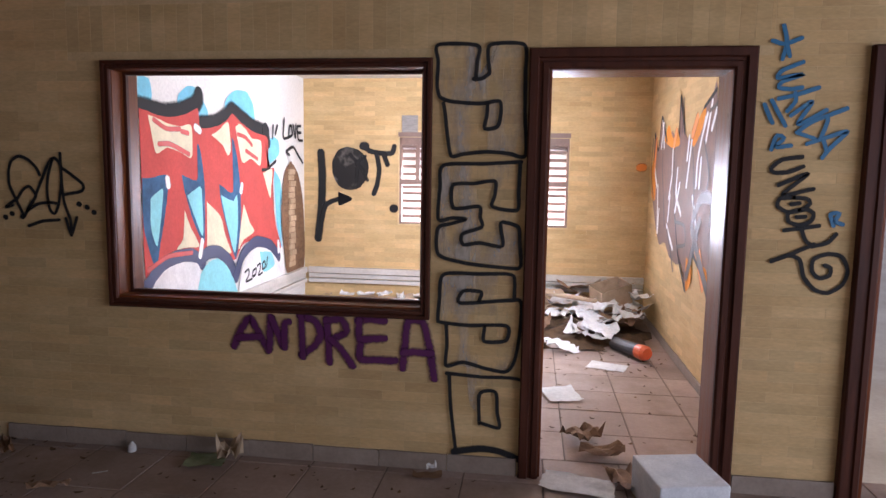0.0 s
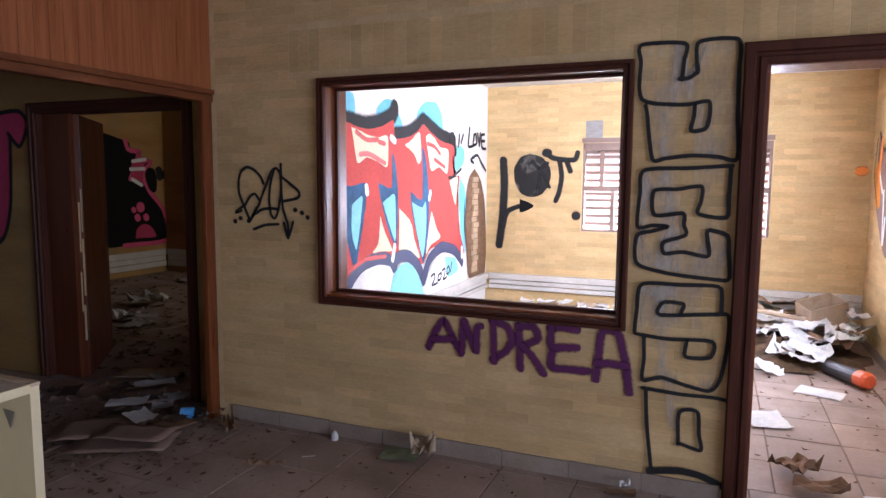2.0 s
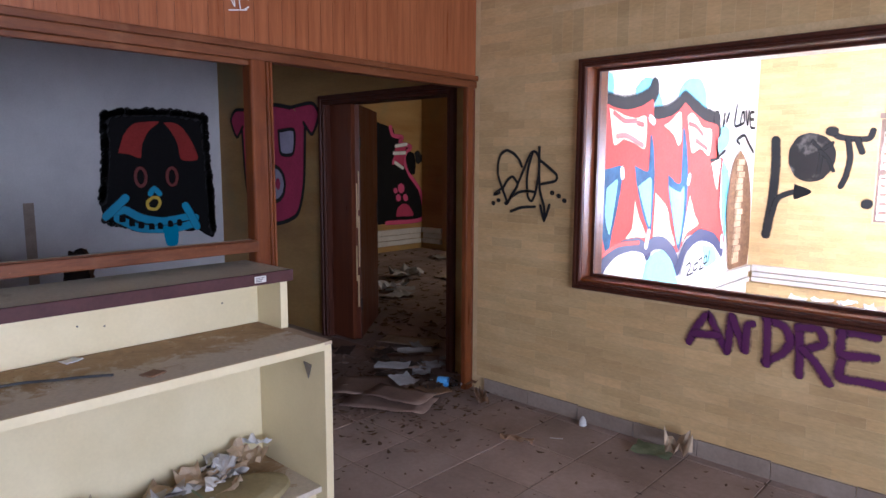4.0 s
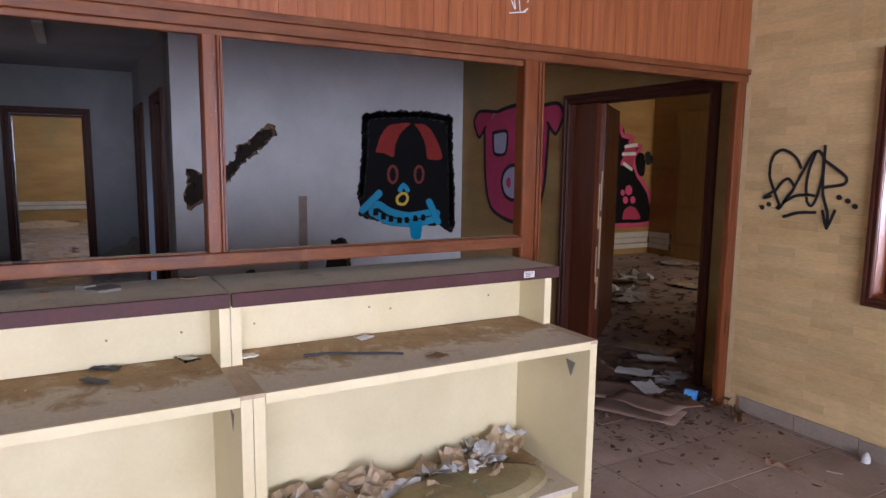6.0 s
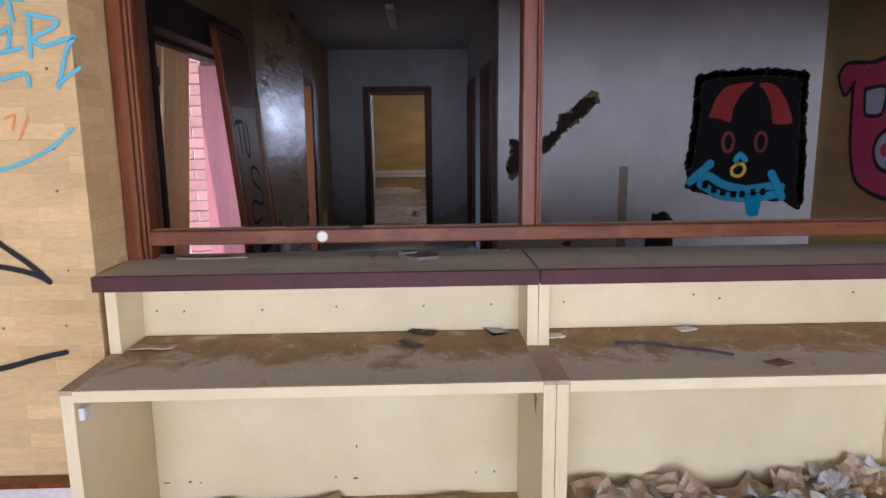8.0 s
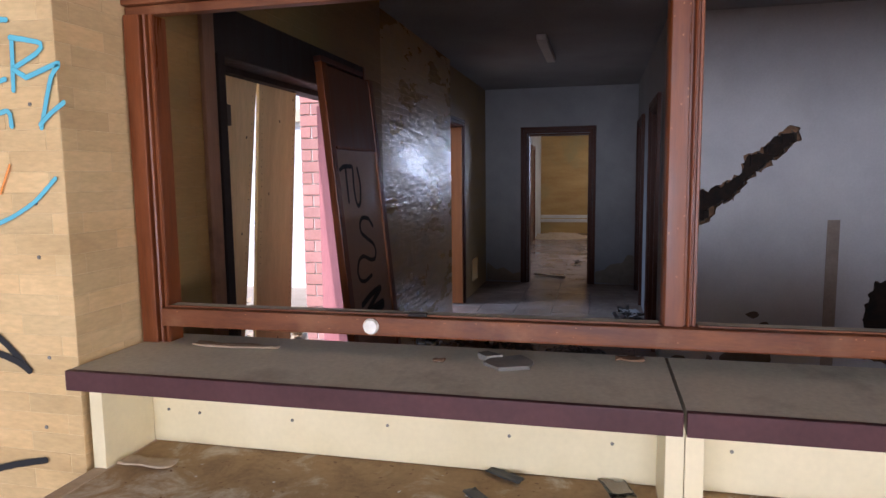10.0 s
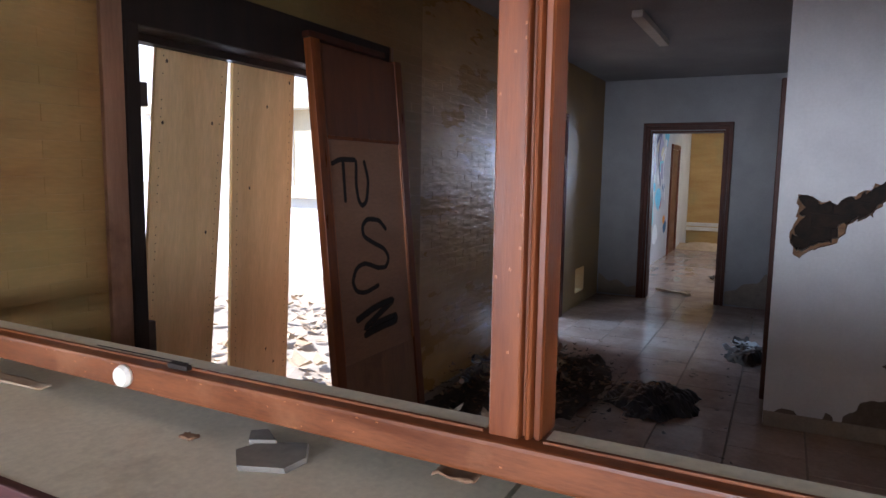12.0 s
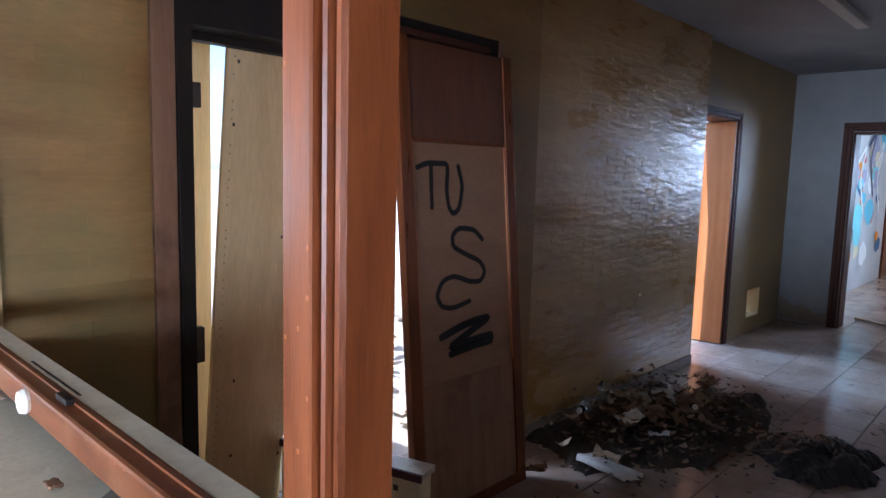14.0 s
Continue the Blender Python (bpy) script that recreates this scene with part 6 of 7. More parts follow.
def lump_heap(name, label, material, cx, cy, rx, ry, height, seed, rz=0, n=26, kind="stuff", category="litter", rough=0.5):
    """A low mound with a broken surface."""
    bm = bmesh.new()
    g = []
    for i in range(n + 1):
        row = []
        for j in range(n + 1):
            u, v = 2 * i / n - 1, 2 * j / n - 1
            r = math.hypot(u, v) + 0.35 * noise.noise((u * 2.2, v * 2.2, seed))
            hgt = max(0.0, 1 - r * r)
            z = height * hgt * (0.75 + rough * noise.noise((u * 5, v * 5, seed + 3))) + height * 0.35 * rough * noise.noise((u * 13, v * 13, seed)) * (hgt > 0)
            row.append(bm.verts.new((u * rx, v * ry, z if hgt > 0 else -0.02)))
        g.append(row)
    for i in range(n):
        for j in range(n):
            q = (g[i][j], g[i + 1][j], g[i + 1][j + 1], g[i][j + 1])
            if max(p.co.z for p in q) > -0.019:
                bm.faces.new(q)
    bmesh.ops.delete(bm, geom=[v for v in bm.verts if not v.link_faces], context="VERTS")
    ob = part(name, bm, material)
    ob.matrix_world = pose(cx, cy, 0, 0, 0, rz)
    return tagged(ob, label, category, "", kind)


def bottle(name, label, x, y, z, rz, r, length, body_mat, cap_mat, band_mat=None):
    """A drink bottle lying on its side."""
    b = thing(name, label, "bottle", (x, y, z + r), (0, 90, rz))
    prof = [(0.0, -length / 2), (r * 0.85, -length / 2), (r, -length * 0.45), (r, length * 0.12), (r * 0.9, length * 0.2), (r * 0.42, length * 0.36), (r * 0.4, length * 0.44)]
    part("body", lathe(prof, 14), body_mat, b)
    part("cap", lathe([(0, length * 0.5), (r * 0.46, length * 0.5), (r * 0.46, length * 0.43), (0, length * 0.43)], 12), cap_mat, b)
    if band_mat:
        part("paper_band", lathe([(r * 1.01, -length * 0.25), (r * 1.03, -length * 0.25), (r * 1.03, length * 0.05), (r * 1.01, length * 0.05)], 14), band_mat, b)
    return b


def lathe(profile, n):
    bm = bmesh.new()
    rings = []
    for r, z in profile:
        rings.append([bm.verts.new((r * math.cos(k * math.tau / n), r * math.sin(k * math.tau / n), z)) for k in range(n)] if r > 1e-6 else [bm.verts.new((0, 0, z))])
    for a, b in zip(rings[:-1], rings[1:]):
        for k in range(n):
            j = (k + 1) % n
            if len(a) == 1:
                bm.faces.new((a[0], b[k], b[j]))
            elif len(b) == 1:
                bm.faces.new((a[k], a[j], b[0]))
            else:
                bm.faces.new((a[k], a[j], b[j], b[k]))
    return bm



# ---------------------------------------------------------------- room B litter
rnd = random.Random(11)
lump_heap("rubble_heap", "heap of dry leaves and broken plaster on the tiles", M_LEAF, 1.0, 7.75, 0.85, 0.75, 0.22, 4)
for k in range(34):
    x, y = rnd.uniform(0.35, 1.78), rnd.uniform(7.1, 8.35)
    m = rnd.choice((M_PAPER, M_PAPER, M_PAPER, M_CARD, M_KRAFT))
    sheet("paper" if m is M_PAPER else "cardboard_piece", "crumpled white paper on the litter heap" if m is M_PAPER else "torn brown cardboard on the litter heap", "paper" if m is M_PAPER else "cardboard", x, y, 0.06 + 0.30 * max(0, (y - 7.0) / 1.4) * rnd.uniform(0.5, 1.1), rnd.uniform(0.18, 0.42), rnd.uniform(0.15, 0.32), 0.03, k + 2.3, rnd.uniform(0, 180), m, rx=rnd.uniform(-25, 25), ry=rnd.uniform(-25, 25), group="litter heap sheets")
for x, y, z, w, h, rz in ((1.36, 7.72, 0.24, 0.36, 0.26, 10), (1.32, 7.25, 0.12, 0.30, 0.2, -25), (1.60, 7.6, 0.2, 0.3, 0.22, 40), (1.12, 7.26, 0.1, 0.3, 0.2, 75), (0.95, 6.95, 0.02, 0.3, 0.2, 20), (1.22, 7.5, 0.18, 0.36, 0.22, 130), (0.95, 7.6, 0.16, 0.32, 0.22, 60), (1.72, 7.95, 0.3, 0.32, 0.2, 115), (1.45, 7.42, 0.16, 0.26, 0.2, 95), (1.05, 7.85, 0.26, 0.3, 0.2, 155)):
    sheet("paper", "large crumpled white paper on top of the litter heap", "paper", x, y, z, w, h, 0.05, x * 9 + y, rz, M_WHITE_SHEET, rx=rnd.uniform(-18, 18), ry=rnd.uniform(-18, 18), group="white papers on the heap")
carton = thing("cardboard_box", "torn open tan cardboard box on the litter heap", "box", (1.5, 7.95, 0.26), (12, -14, 24))
for dims in ((-0.17, 0.17, -0.12, -0.115, 0, 0.2), (-0.17, 0.17, 0.115, 0.12, 0, 0.2), (-0.17, -0.165, -0.114, 0.114, 0, 0.2), (0.165, 0.17, -0.114, 0.114, 0, 0.2)):
    part("side", boxes(dims), M_CARD, carton)
part("bottom", boxes((-0.164, 0.164, -0.114, 0.114, 0, 0.005)), M_CARD, carton)
for sy in (-1, 1):
    flap = part("flap", boxes((-0.16, 0.16, 0, 0.11, 0, 0.004)), M_CARD, carton)
    flap.matrix_local = pose(0, sy * 0.122, 0.2, -35 if sy > 0 else 35, 0, 0 if sy > 0 else 180)
tube = thing("pipe_tube", "dark grey plastic tube with an orange end cap", "tube", (1.55, 6.90, 0.07), (0, 86, -66))
part("body", lathe([(0.0, -0.25), (0.058, -0.25), (0.058, 0.13), (0, 0.13)], 16), M_GREY_TUBE, tube)
part("end_cap", lathe([(0.0, 0.13), (0.062, 0.13), (0.064, 0.22), (0.045, 0.25), (0, 0.25)], 16), M_ORANGE_CAP, tube, "orange plastic end")
sheet("timber_strip", "pale wooden strip across the litter", "timber", 1.0, 7.75, 0.33, 0.75, 0.06, 0.004, 3.0, -35, M_CARD, thick=0.03)
sheet("paper", "white sheet of paper on the tiled floor", "paper", 1.32, 6.53, 0.003, 0.30, 0.2, 0.006, 1.2, -20, M_PAPER)
sheet("paper", "white sheet of paper on the tiled floor", "paper", 0.92, 5.77, 0.003, 0.24, 0.3, 0.012, 5.2, 15, M_PAPER)
sheet("paper", "grubby crumpled paper on the door threshold", "paper", 0.95, 4.40, 0.003, 0.36, 0.2, 0.012, 8.1, -12, M_PAPER)
sheet("dry_leaf", "large curled brown leaf on the floor", "leaf", 1.01, 4.99, 0.004, 0.2, 0.17, 0.05, 2.2, 40, M_KRAFT)
sheet("dry_leaf", "large curled brown leaf on the floor", "leaf", 1.10, 4.76, 0.004, 0.24, 0.13, 0.05, 6.2, -10, M_KRAFT)
sheet("cardboard_piece", "torn dark cardboard beside the foam block", "cardboard", 1.19, 4.46, 0.004, 0.16, 0.22, 0.03, 9.2, 20, M_KRAFT)
foam = part("foam_block", boxes((-0.16, 0.16, -0.17, 0.17, 0, 0.185), bevel=0.008), M_FOAM)
foam.matrix_world = pose(1.395, 4.27, 0.0, 0, 0, 12)
tagged(foam, "scuffed white foam block on the door threshold", "block")
scatter("plaster_crumbs", "plaster crumbs and leaves along the back wall", M_CARD, 420, lambda r: (r.uniform(-1.8, 1.8), 8.43 - abs(r.gauss(0, 0.3)), r.uniform(0.0, 0.16)), 0.09, 5)
lump_heap("plaster_debris", "low bank of plaster debris by the back wall", M_CARD, -0.6, 8.2, 1.2, 0.3, 0.23, 8)
for k in range(9):
    sheet("plaster_piece", "pale broken plaster piece on the debris", "debris", -1.3 + 0.2 * k, 8.15 + 0.05 * (k % 3), 0.18, 0.15 + 0.03 * (k % 4), 0.08, 0.02, 20.0 + k, 35 * k, M_PAPER, thick=0.012, group="debris by the wall")
scatter("dry_leaves", "scattered small dry leaves on the tiles", M_LEAF, 130, lambda r: (r.uniform(0.3, 1.85), r.uniform(4.75, 7.3), 0.002), 0.045, 6)

# ---------------------------------------------------------------- room A floor litter
scatter("dry_leaves", "scattered dry leaves and crumbs on the front room floor", M_LEAF, 150, lambda r: (r.uniform(-2.3, 0.6), r.uniform(3.0, 4.4), 0.001), 0.03, 7)
scatter("dry_leaves", "dense leaf litter round the wide doorway", M_LEAF, 520, lambda r: (-2.75 + r.gauss(0, 0.42), 3.95 + r.gauss(0, 0.42), 0.002), 0.05, 9)
for x, y, z, w, h, rz, m, nm, sd in ((-2.48, 3.87, 0.012, 0.55, 0.30, 25, M_CARD2, "cardboard_sheet", 1.1), (-2.95, 4.55, 0.02, 0.36, 0.26, 40, M_CARD2, "cardboard_sheet", 1.3), (-2.75, 3.95, 0.03, 0.5, 0.34, 40, M_CARD2, "cardboard_sheet", 2.1), (-2.45, 3.92, 0.05, 0.42, 0.22, 15, M_CARD2, "cardboard_sheet", 3.1), (-2.98, 4.45, 0.03, 0.34, 0.3, 48, M_CARD2, "cardboard_box_flap", 4.1), (-2.9, 4.28, 0.06, 0.24, 0.15, 35, M_PAPER, "paper", 5.1), (-3.39, 4.93, 0.01, 0.5, 0.24, 20, M_CARD, "cardboard_sheet", 6.1), (-2.62, 4.12, 0.06, 0.22, 0.14, -20, M_PAPER, "paper", 7.1), (-3.0, 4.6, 0.08, 0.26, 0.14, 50, M_PAPER, "paper", 8.1), (-2.42, 4.15, 0.02, 0.26, 0.2, 70, M_KRAFT, "cardboard_sheet", 9.1)):
    sheet(nm, "flattened worn cardboard on the littered floor" if m is not M_PAPER else "dirty paper sheet on the cardboard litter", "cardboard" if m is not M_PAPER else "paper", x, y, z, w, h, 0.012, sd, rz, m, thick=0.004 if m is not M_PAPER else 0)
scatter("plaster_flakes", "pale and brown flakes trodden round the doorway", M_CARD2, 240, lambda r: (-2.6 + r.gauss(0, 0.4), 4.0 + r.gauss(0, 0.4), 0.004), 0.06, 33)
for k in range(26):
    x, y = -3.0 + rnd.gauss(0, 0.45), 4.35 + rnd.gauss(0, 0.5)
    sheet("cardboard_piece" if k % 3 else "paper", "torn trodden card scrap in the doorway litter" if k % 3 else "grubby torn paper in the doorway litter", "cardboard" if k % 3 else "paper", x, y, 0.004 + 0.03 * rnd.random(), rnd.uniform(0.08, 0.26), rnd.uniform(0.06, 0.16), 0.018, 130.0 + k, rnd.uniform(0, 180), rnd.choice((M_CARD2, M_KRAFT, M_CARD2, M_SOIL2)) if k % 3 else M_GREY_PAPER, group="doorway litter")
sheet("plastic_bag", "crumpled pale plastic bag on the littered floor", "bag", -5.6, 7.0, 0.01, 0.4, 0.3, 0.09, 7.9, 30, M_GREY_PAPER)
sheet("paper", "crumpled pale paper on the littered floor", "paper", -5.15, 6.35, 0.01, 0.32, 0.24, 0.07, 8.9, 70, M_PAPER)
bottle("water_bottle", "small clear bottle with a bright blue band lying on the floor", -2.45, 4.36, 0.0, 25, 0.033, 0.24, M_CLEAR, M_PAPER, M_BLUE_BAND)
sheet("leaflet", "faded green leaflet lying by the skirting", "leaflet", -0.97, 4.36, 0.003, 0.2, 0.15, 0.012, 2.7, 10, M_GREEN_PAPER)
sheet("paper_cone", "beige curled paper scrap by the skirting", "paper", -0.84, 4.36, 0.0, 0.13, 0.13, 0.09, 3.7, 30, M_CARD)
sheet("tin_lid", "flattened rusty brown tin on the floor", "tin", 0.2, 4.38, 0.002, 0.15, 0.07, 0.012, 4.7, 5, M_KRAFT)
sheet("paper_scrap", "tiny white paper scrap on the tin", "paper", 0.22, 4.40, 0.03, 0.05, 0.04, 0.02, 5.7, 5, M_PAPER)
plug = thing("bottle_top", "small white plastic bottle top on the floor", "cap", (-1.43, 4.42, 0.0))
part("cap", lathe([(0, 0), (0.022, 0), (0.02, 0.03), (0.008, 0.05), (0, 0.055)], 10), M_PAPER, plug)
sheet("wood_splinter", "short pale stick on the tiles", "stick", -1.43, 4.15, 0.002, 0.07, 0.012, 0.003, 6.7, 35, M_PAPER)
sheet("cardboard_piece", "curled brown cardboard scrap near the post", "cardboard", -2.1, 4.3, 0.002, 0.2, 0.07, 0.04, 7.7, -40, M_KRAFT)
sheet("cardboard_piece", "torn brown cardboard scrap on the tiles", "cardboard", -1.55, 3.95, 0.002, 0.18, 0.06, 0.03, 8.7, 20, M_KRAFT)

# ---------------------------------------------------------------- on and in the counter
knob = thing("round_knob", "round white plastic knob on the rail", "knob", (-2.288, 0.675, 1.112), (0, 90, 0))
part("disc", lathe([(0, 0), (0.020, 0), (0.0215, 0.006), (0.018, 0.014), (0, 0.016)], 24), M_IVORY, knob)
tag_ = thing("price_label", "small white printed label on the ledge edge", "label", (-2.017, 2.70, 1.006))
part("plate", boxes((0, 0.002, -0.028, 0.028, -0.014, 0.014)), M_PAPER, tag_)
for k in range(3):
    part("print_line", boxes((0.002, 0.0025, -0.022, 0.018 - 0.006 * k, 0.005 - 0.007 * k, 0.008 - 0.007 * k)), M_GREY_TUBE, tag_)
cable = new("cable", bpy.data.curves.new("cable", "CURVE"))
cable.data.dimensions, cable.data.bevel_depth, cable.data.bevel_resolution = "3D", 0.005, 2
sp = cable.data.splines.new("POLY")
cp = smooth_line([(-2.09, 1.70), (-2.075, 1.80), (-2.03, 1.88), (-1.99, 1.97), (-1.94, 2.05)], 0.02)
sp.points.add(len(cp) - 1)
for p, q in zip(sp.points, cp):
    p.co = (q.x, q.y, 0.754, 1)
cable.data.materials.append(M_GREY_TUBE)
tagged(cable, "short black cable lying on the dusty desk", "cable")
for x, y, z, w, h, rz, m, lab, sd in ((-2.25, 1.03, 0.75, 0.10, 0.03, 60, M_GREY_TUBE, "dark slat chip on the dusty desk", 1.4), (-2.12, 0.99, 0.75, 0.10, 0.035, 40, M_GREY_TUBE, "grey broken plastic chip on the desk", 2.4), (-2.24, 1.30, 0.75, 0.09, 0.06, 20, M_CLEAR, "clear plastic scrap on the desk", 3.4), (-2.13, 0.10, 0.75, 0.05, 0.15, 0, M_CARD, "thin wooden strip on the desk", 4.4), (-2.17, 1.51, 0.75, 0.05, 0.06, 5, M_PAPER, "small white card on the desk", 5.4), (-1.845, 2.15, 0.75, 0.06, 0.07, 20, M_KRAFT, "rust brown crumpled scrap on the desk", 6.4), (-2.22, 2.0, 0.75, 0.05, 0.07, 20, M_PAPER, "white paper flake on the desk", 7.4), (-2.30, 0.27, 1.03, 0.035, 0.25, 0, M_CARD, "pale wooden strip on the ledge", 1.9), (-2.27, 0.86, 1.03, 0.02, 0.03, 0, M_KRAFT, "brown crumb on the ledge", 2.9), (-2.37, 1.33, 1.03, 0.04, 0.07, 0, M_KRAFT, "brown dirt smear on the ledge", 3.9)):
    sheet("debris_chip", lab, "debris", x, y, z + 0.001, w, h, 0.004, sd, rz, m, thick=0.004)
for outline, z0, z1 in (([(-2.222, 1.02), (-2.266, 0.975), (-2.306, 0.988), (-2.346, 1.061), (-2.297, 1.096), (-2.25, 1.091)], 1.0305, 1.040), ([(-2.295, 0.976), (-2.328, 0.95), (-2.348, 0.972), (-2.317, 1.017)], 1.0305, 1.046)):
    bm = bmesh.new()
    low = [bm.verts.new((x, y, z0)) for x, y in outline]
    top = [bm.verts.new((x + 0.002, y - 0.001, z1)) for x, y in outline]
    bm.faces.new(low[::-1])
    bm.faces.new(top)
    for a in range(len(low)):
        b = (a + 1) % len(low)
        bm.faces.new((low[a], low[b], top[b], top[a]))
    tagged(part("slate_tile", bm, M_SLATE), "broken grey slate tile lying on the ledge", "tile")
scatter("white_crumbs", "tiny white plaster crumbs on the desk tops", M_PAPER, 60, lambda r: (r.uniform(-2.25, -1.8), r.choice((r.uniform(0.1, 1.35), r.uniform(1.6, 2.75))), 0.749), 0.012, 13)
scatter("dust_flakes", "brown dust and flakes on the desk tops", M_KRAFT, 160, lambda r: (r.uniform(-2.26, -1.95), r.choice((r.uniform(0.1, 1.35), r.uniform(1.5, 2.8))), 0.749), 0.014, 14, 0.1)
for k in range(32):
    y = rnd.uniform(1.55, 2.8)
    x = rnd.uniform(-2.24, -1.98)
    m = rnd.choice((M_PAPER, M_CARD, M_CARD, M_GREY_PAPER))
    sheet("paper", "crumpled dirty paper heaped in the counter", "paper", x, y, 0.088 + (0.012 + 0.045 * (y - 1.55)) * rnd.uniform(0.3, 1.2) * (1 if x < -2.08 else 0.3), rnd.uniform(0.1, 0.2), rnd.uniform(0.08, 0.16), 0.028, k + 40.3, rnd.uniform(0, 180), m, rx=rnd.uniform(-30, 30), ry=rnd.uniform(-40, 10), group="papers in the counter")
disc = thing("cardboard_drum", "olive brown oval cardboard lid lying in the counter", "lid", (-1.955, 2.38, 0.087), (0, 0, 0))
lid_bm = lathe([(0, 0), (0.37, 0), (0.385, 0.012), (0.375, 0.032), (0.30, 0.05), (0, 0.056)], 40)
bmesh.ops.scale(lid_bm, vec=(0.46, 1.0, 1.0), verts=lid_bm.verts[:])
part("lid", lid_bm, M_OLIVE, disc)
part("seam", boxes((-0.13, 0.135, -0.004, 0.004, 0.048, 0.0585)), M_GREEN_PAPER, disc)
for y in (0.2, 0.62, 1.1):
    sheet("cardboard_piece", "stained brown cardboard in the counter", "cardboard", -2.1, y, 0.088, 0.2, 0.3, 0.015, y * 7, 30, M_OLIVE)
for y, x, z in ((2.838, -1.88, 0.60), (1.395 + 0.0, -1.90, 0.62)):
    b = thing("corner_bracket", "dull metal triangular bracket on the side panel", "bracket", (x, y, z), group="counter brackets")
    bm = bmesh.new()
    pts = [(-0.028, 0, 0.035), (0.03, 0, 0.03), (0.006, 0, -0.035)]
    A = [bm.verts.new(p) for p in pts]
    B = [bm.verts.new((p[0], -0.004, p[2])) for p in pts]
    bm.faces.new(A)
    bm.faces.new(B[::-1])
    for i in range(3):
        bm.faces.new((A[i], A[(i + 1) % 3], B[(i + 1) % 3], B[i]))
    part("plate", bm, M_SLATE, b)
for y, z, w, h in ((0.771, 0.292, 0.0068, 0.0153), (0.127, 0.162, 0.0153, 0.0102), (0.167, 0.158, 0.0085, 0.0068), (0.038, 0.16, 0.0306, 0.0051), (0.686, 0.167, 0.0085, 0.0085), (0.762, 0.16, 0.0238, 0.0085), (1.232, 0.172, 0.0068, 0.0102), (1.302, 0.173, 0.0102, 0.0085), (-0.136, 0.395, 0.0051, 0.0085)):
    if z > 0.1:
        chip = part("scuff", boxes((-2.2818, -2.2808, y - w * 0.4, y + w * 0.4, z - h * 0.4, z + h * 0.4)), M_DAMP)
        tagged(chip, "small dark chip in the cream laminate panel", "chip", "chips in the counter panels")
hinge = thing("cabinet_hinge", "nickel cup hinge still fixed to the side panel", "hinge", (-1.79, 0.012, 0.67))
part("cup", boxes((-0.02, 0.02, 0, 0.02, -0.02, 0.02), bevel=0.006), M_PAPER, hinge)
for y, z in ((0.058, 0.845), (0.157, 0.841), (0.442, 0.841), (0.715, 0.848), (1.037, 0.846), (1.289, 0.847), (1.56, 0.851), (2.15, 0.854)) + ((2.05, 0.87), (2.66, 0.868)):
    h_ = part("screw", lathe([(0, 0), (0.0045, 0), (0.004, 0.003), (0, 0.0035)], 8), M_SLATE)
    h_.matrix_world = pose(-2.2818, y, z, 0, 90, 0)
    tagged(h_, "small dark screw head in the cream panel", "screw", "counter panel screws")

# ---------------------------------------------------------------- leaning door details, corridor litter
part("upper_panel", boxes((-0.32, 0.32, 0.008, 0.013, 1.655, 2.07), bevel=0.001), M_TRIM2, lean, "darker brown hardboard patch")
part("cross_rail", boxes((-0.30, 0.302, 0.013, 0.02, 1.645, 1.662), bevel=0.002), M_POST, lean, "thin glossy cross strip")
part("lower_panel", boxes((-0.32, 0.32, 0.008, 0.010, 0.05, 0.61)), M_BROWN_CASING, lean, "dull brown lower panel")
part("top_strip", boxes((-0.22, 0.385, -0.02, 0.022, 2.08, 2.108), bevel=0.003), M_TRIM, lean, "split dark top strip")
LET = [[(0.28, 1.538), (0.222, 1.556), (0.141, 1.558), (0.095, 1.55), (0.105, 1.449), (0.096, 1.372), (0.068, 1.341), (0.029, 1.365), (0.004, 1.461), (0.025, 1.549)], [(0.198, 1.552), (0.2, 1.461), (0.202, 1.369)], [(-0.122, 1.216), (-0.065, 1.26), (0.031, 1.272), (0.078, 1.242), (0.074, 1.194), (0.0, 1.156), (-0.096, 1.115), (-0.129, 1.067), (-0.098, 1.026), (-0.03, 1.027)], [(-0.03, 1.027), (0.082, 1.061), (0.156, 1.044), (0.192, 0.986), (0.163, 0.938), (0.091, 0.924), (-0.017, 0.941)], [(0.178, 0.804), (0.02, 0.838), (-0.141, 0.848), (0.004, 0.796), (0.12, 0.752), (-0.014, 0.76), (-0.156, 0.765)], [(-0.156, 0.765), (-0.155, 0.739), (-0.032, 0.733), (0.122, 0.72)]]
spray(lean, "y", 0.0095, 1, LET[:4], 0.022, M_SPRAY_BLACK, "large black sprayed letters", 0)
spray(lean, "y", 0.0095, 1, LET[4:], 0.032, M_SPRAY_BLACK, "", 0)

lump_heap("rubbish_heap", "dark heap of rubbish and soil against the wall", M_SOIL, -5.82, 0.22, 0.98, 0.52, 0.12, 14, rz=-8, n=34, rough=0.7)
scatter("rubbish_bits", "mixed scraps, leaves and crumbs in the rubbish heap", M_SOIL2, 1300, lambda r: (-5.75 + r.gauss(0, 0.42), 0.2 + r.gauss(0, 0.3), abs(r.gauss(0.06, 0.04))), 0.05, 15, 0.5)
scatter("pale_scraps", "pale paper and plastic scraps in the rubbish heap", M_CARD, 26, lambda r: (-5.75 + r.gauss(0, 0.4), 0.05 + r.gauss(0, 0.2), abs(r.gauss(0.12, 0.05))), 0.09, 16, 0.6)
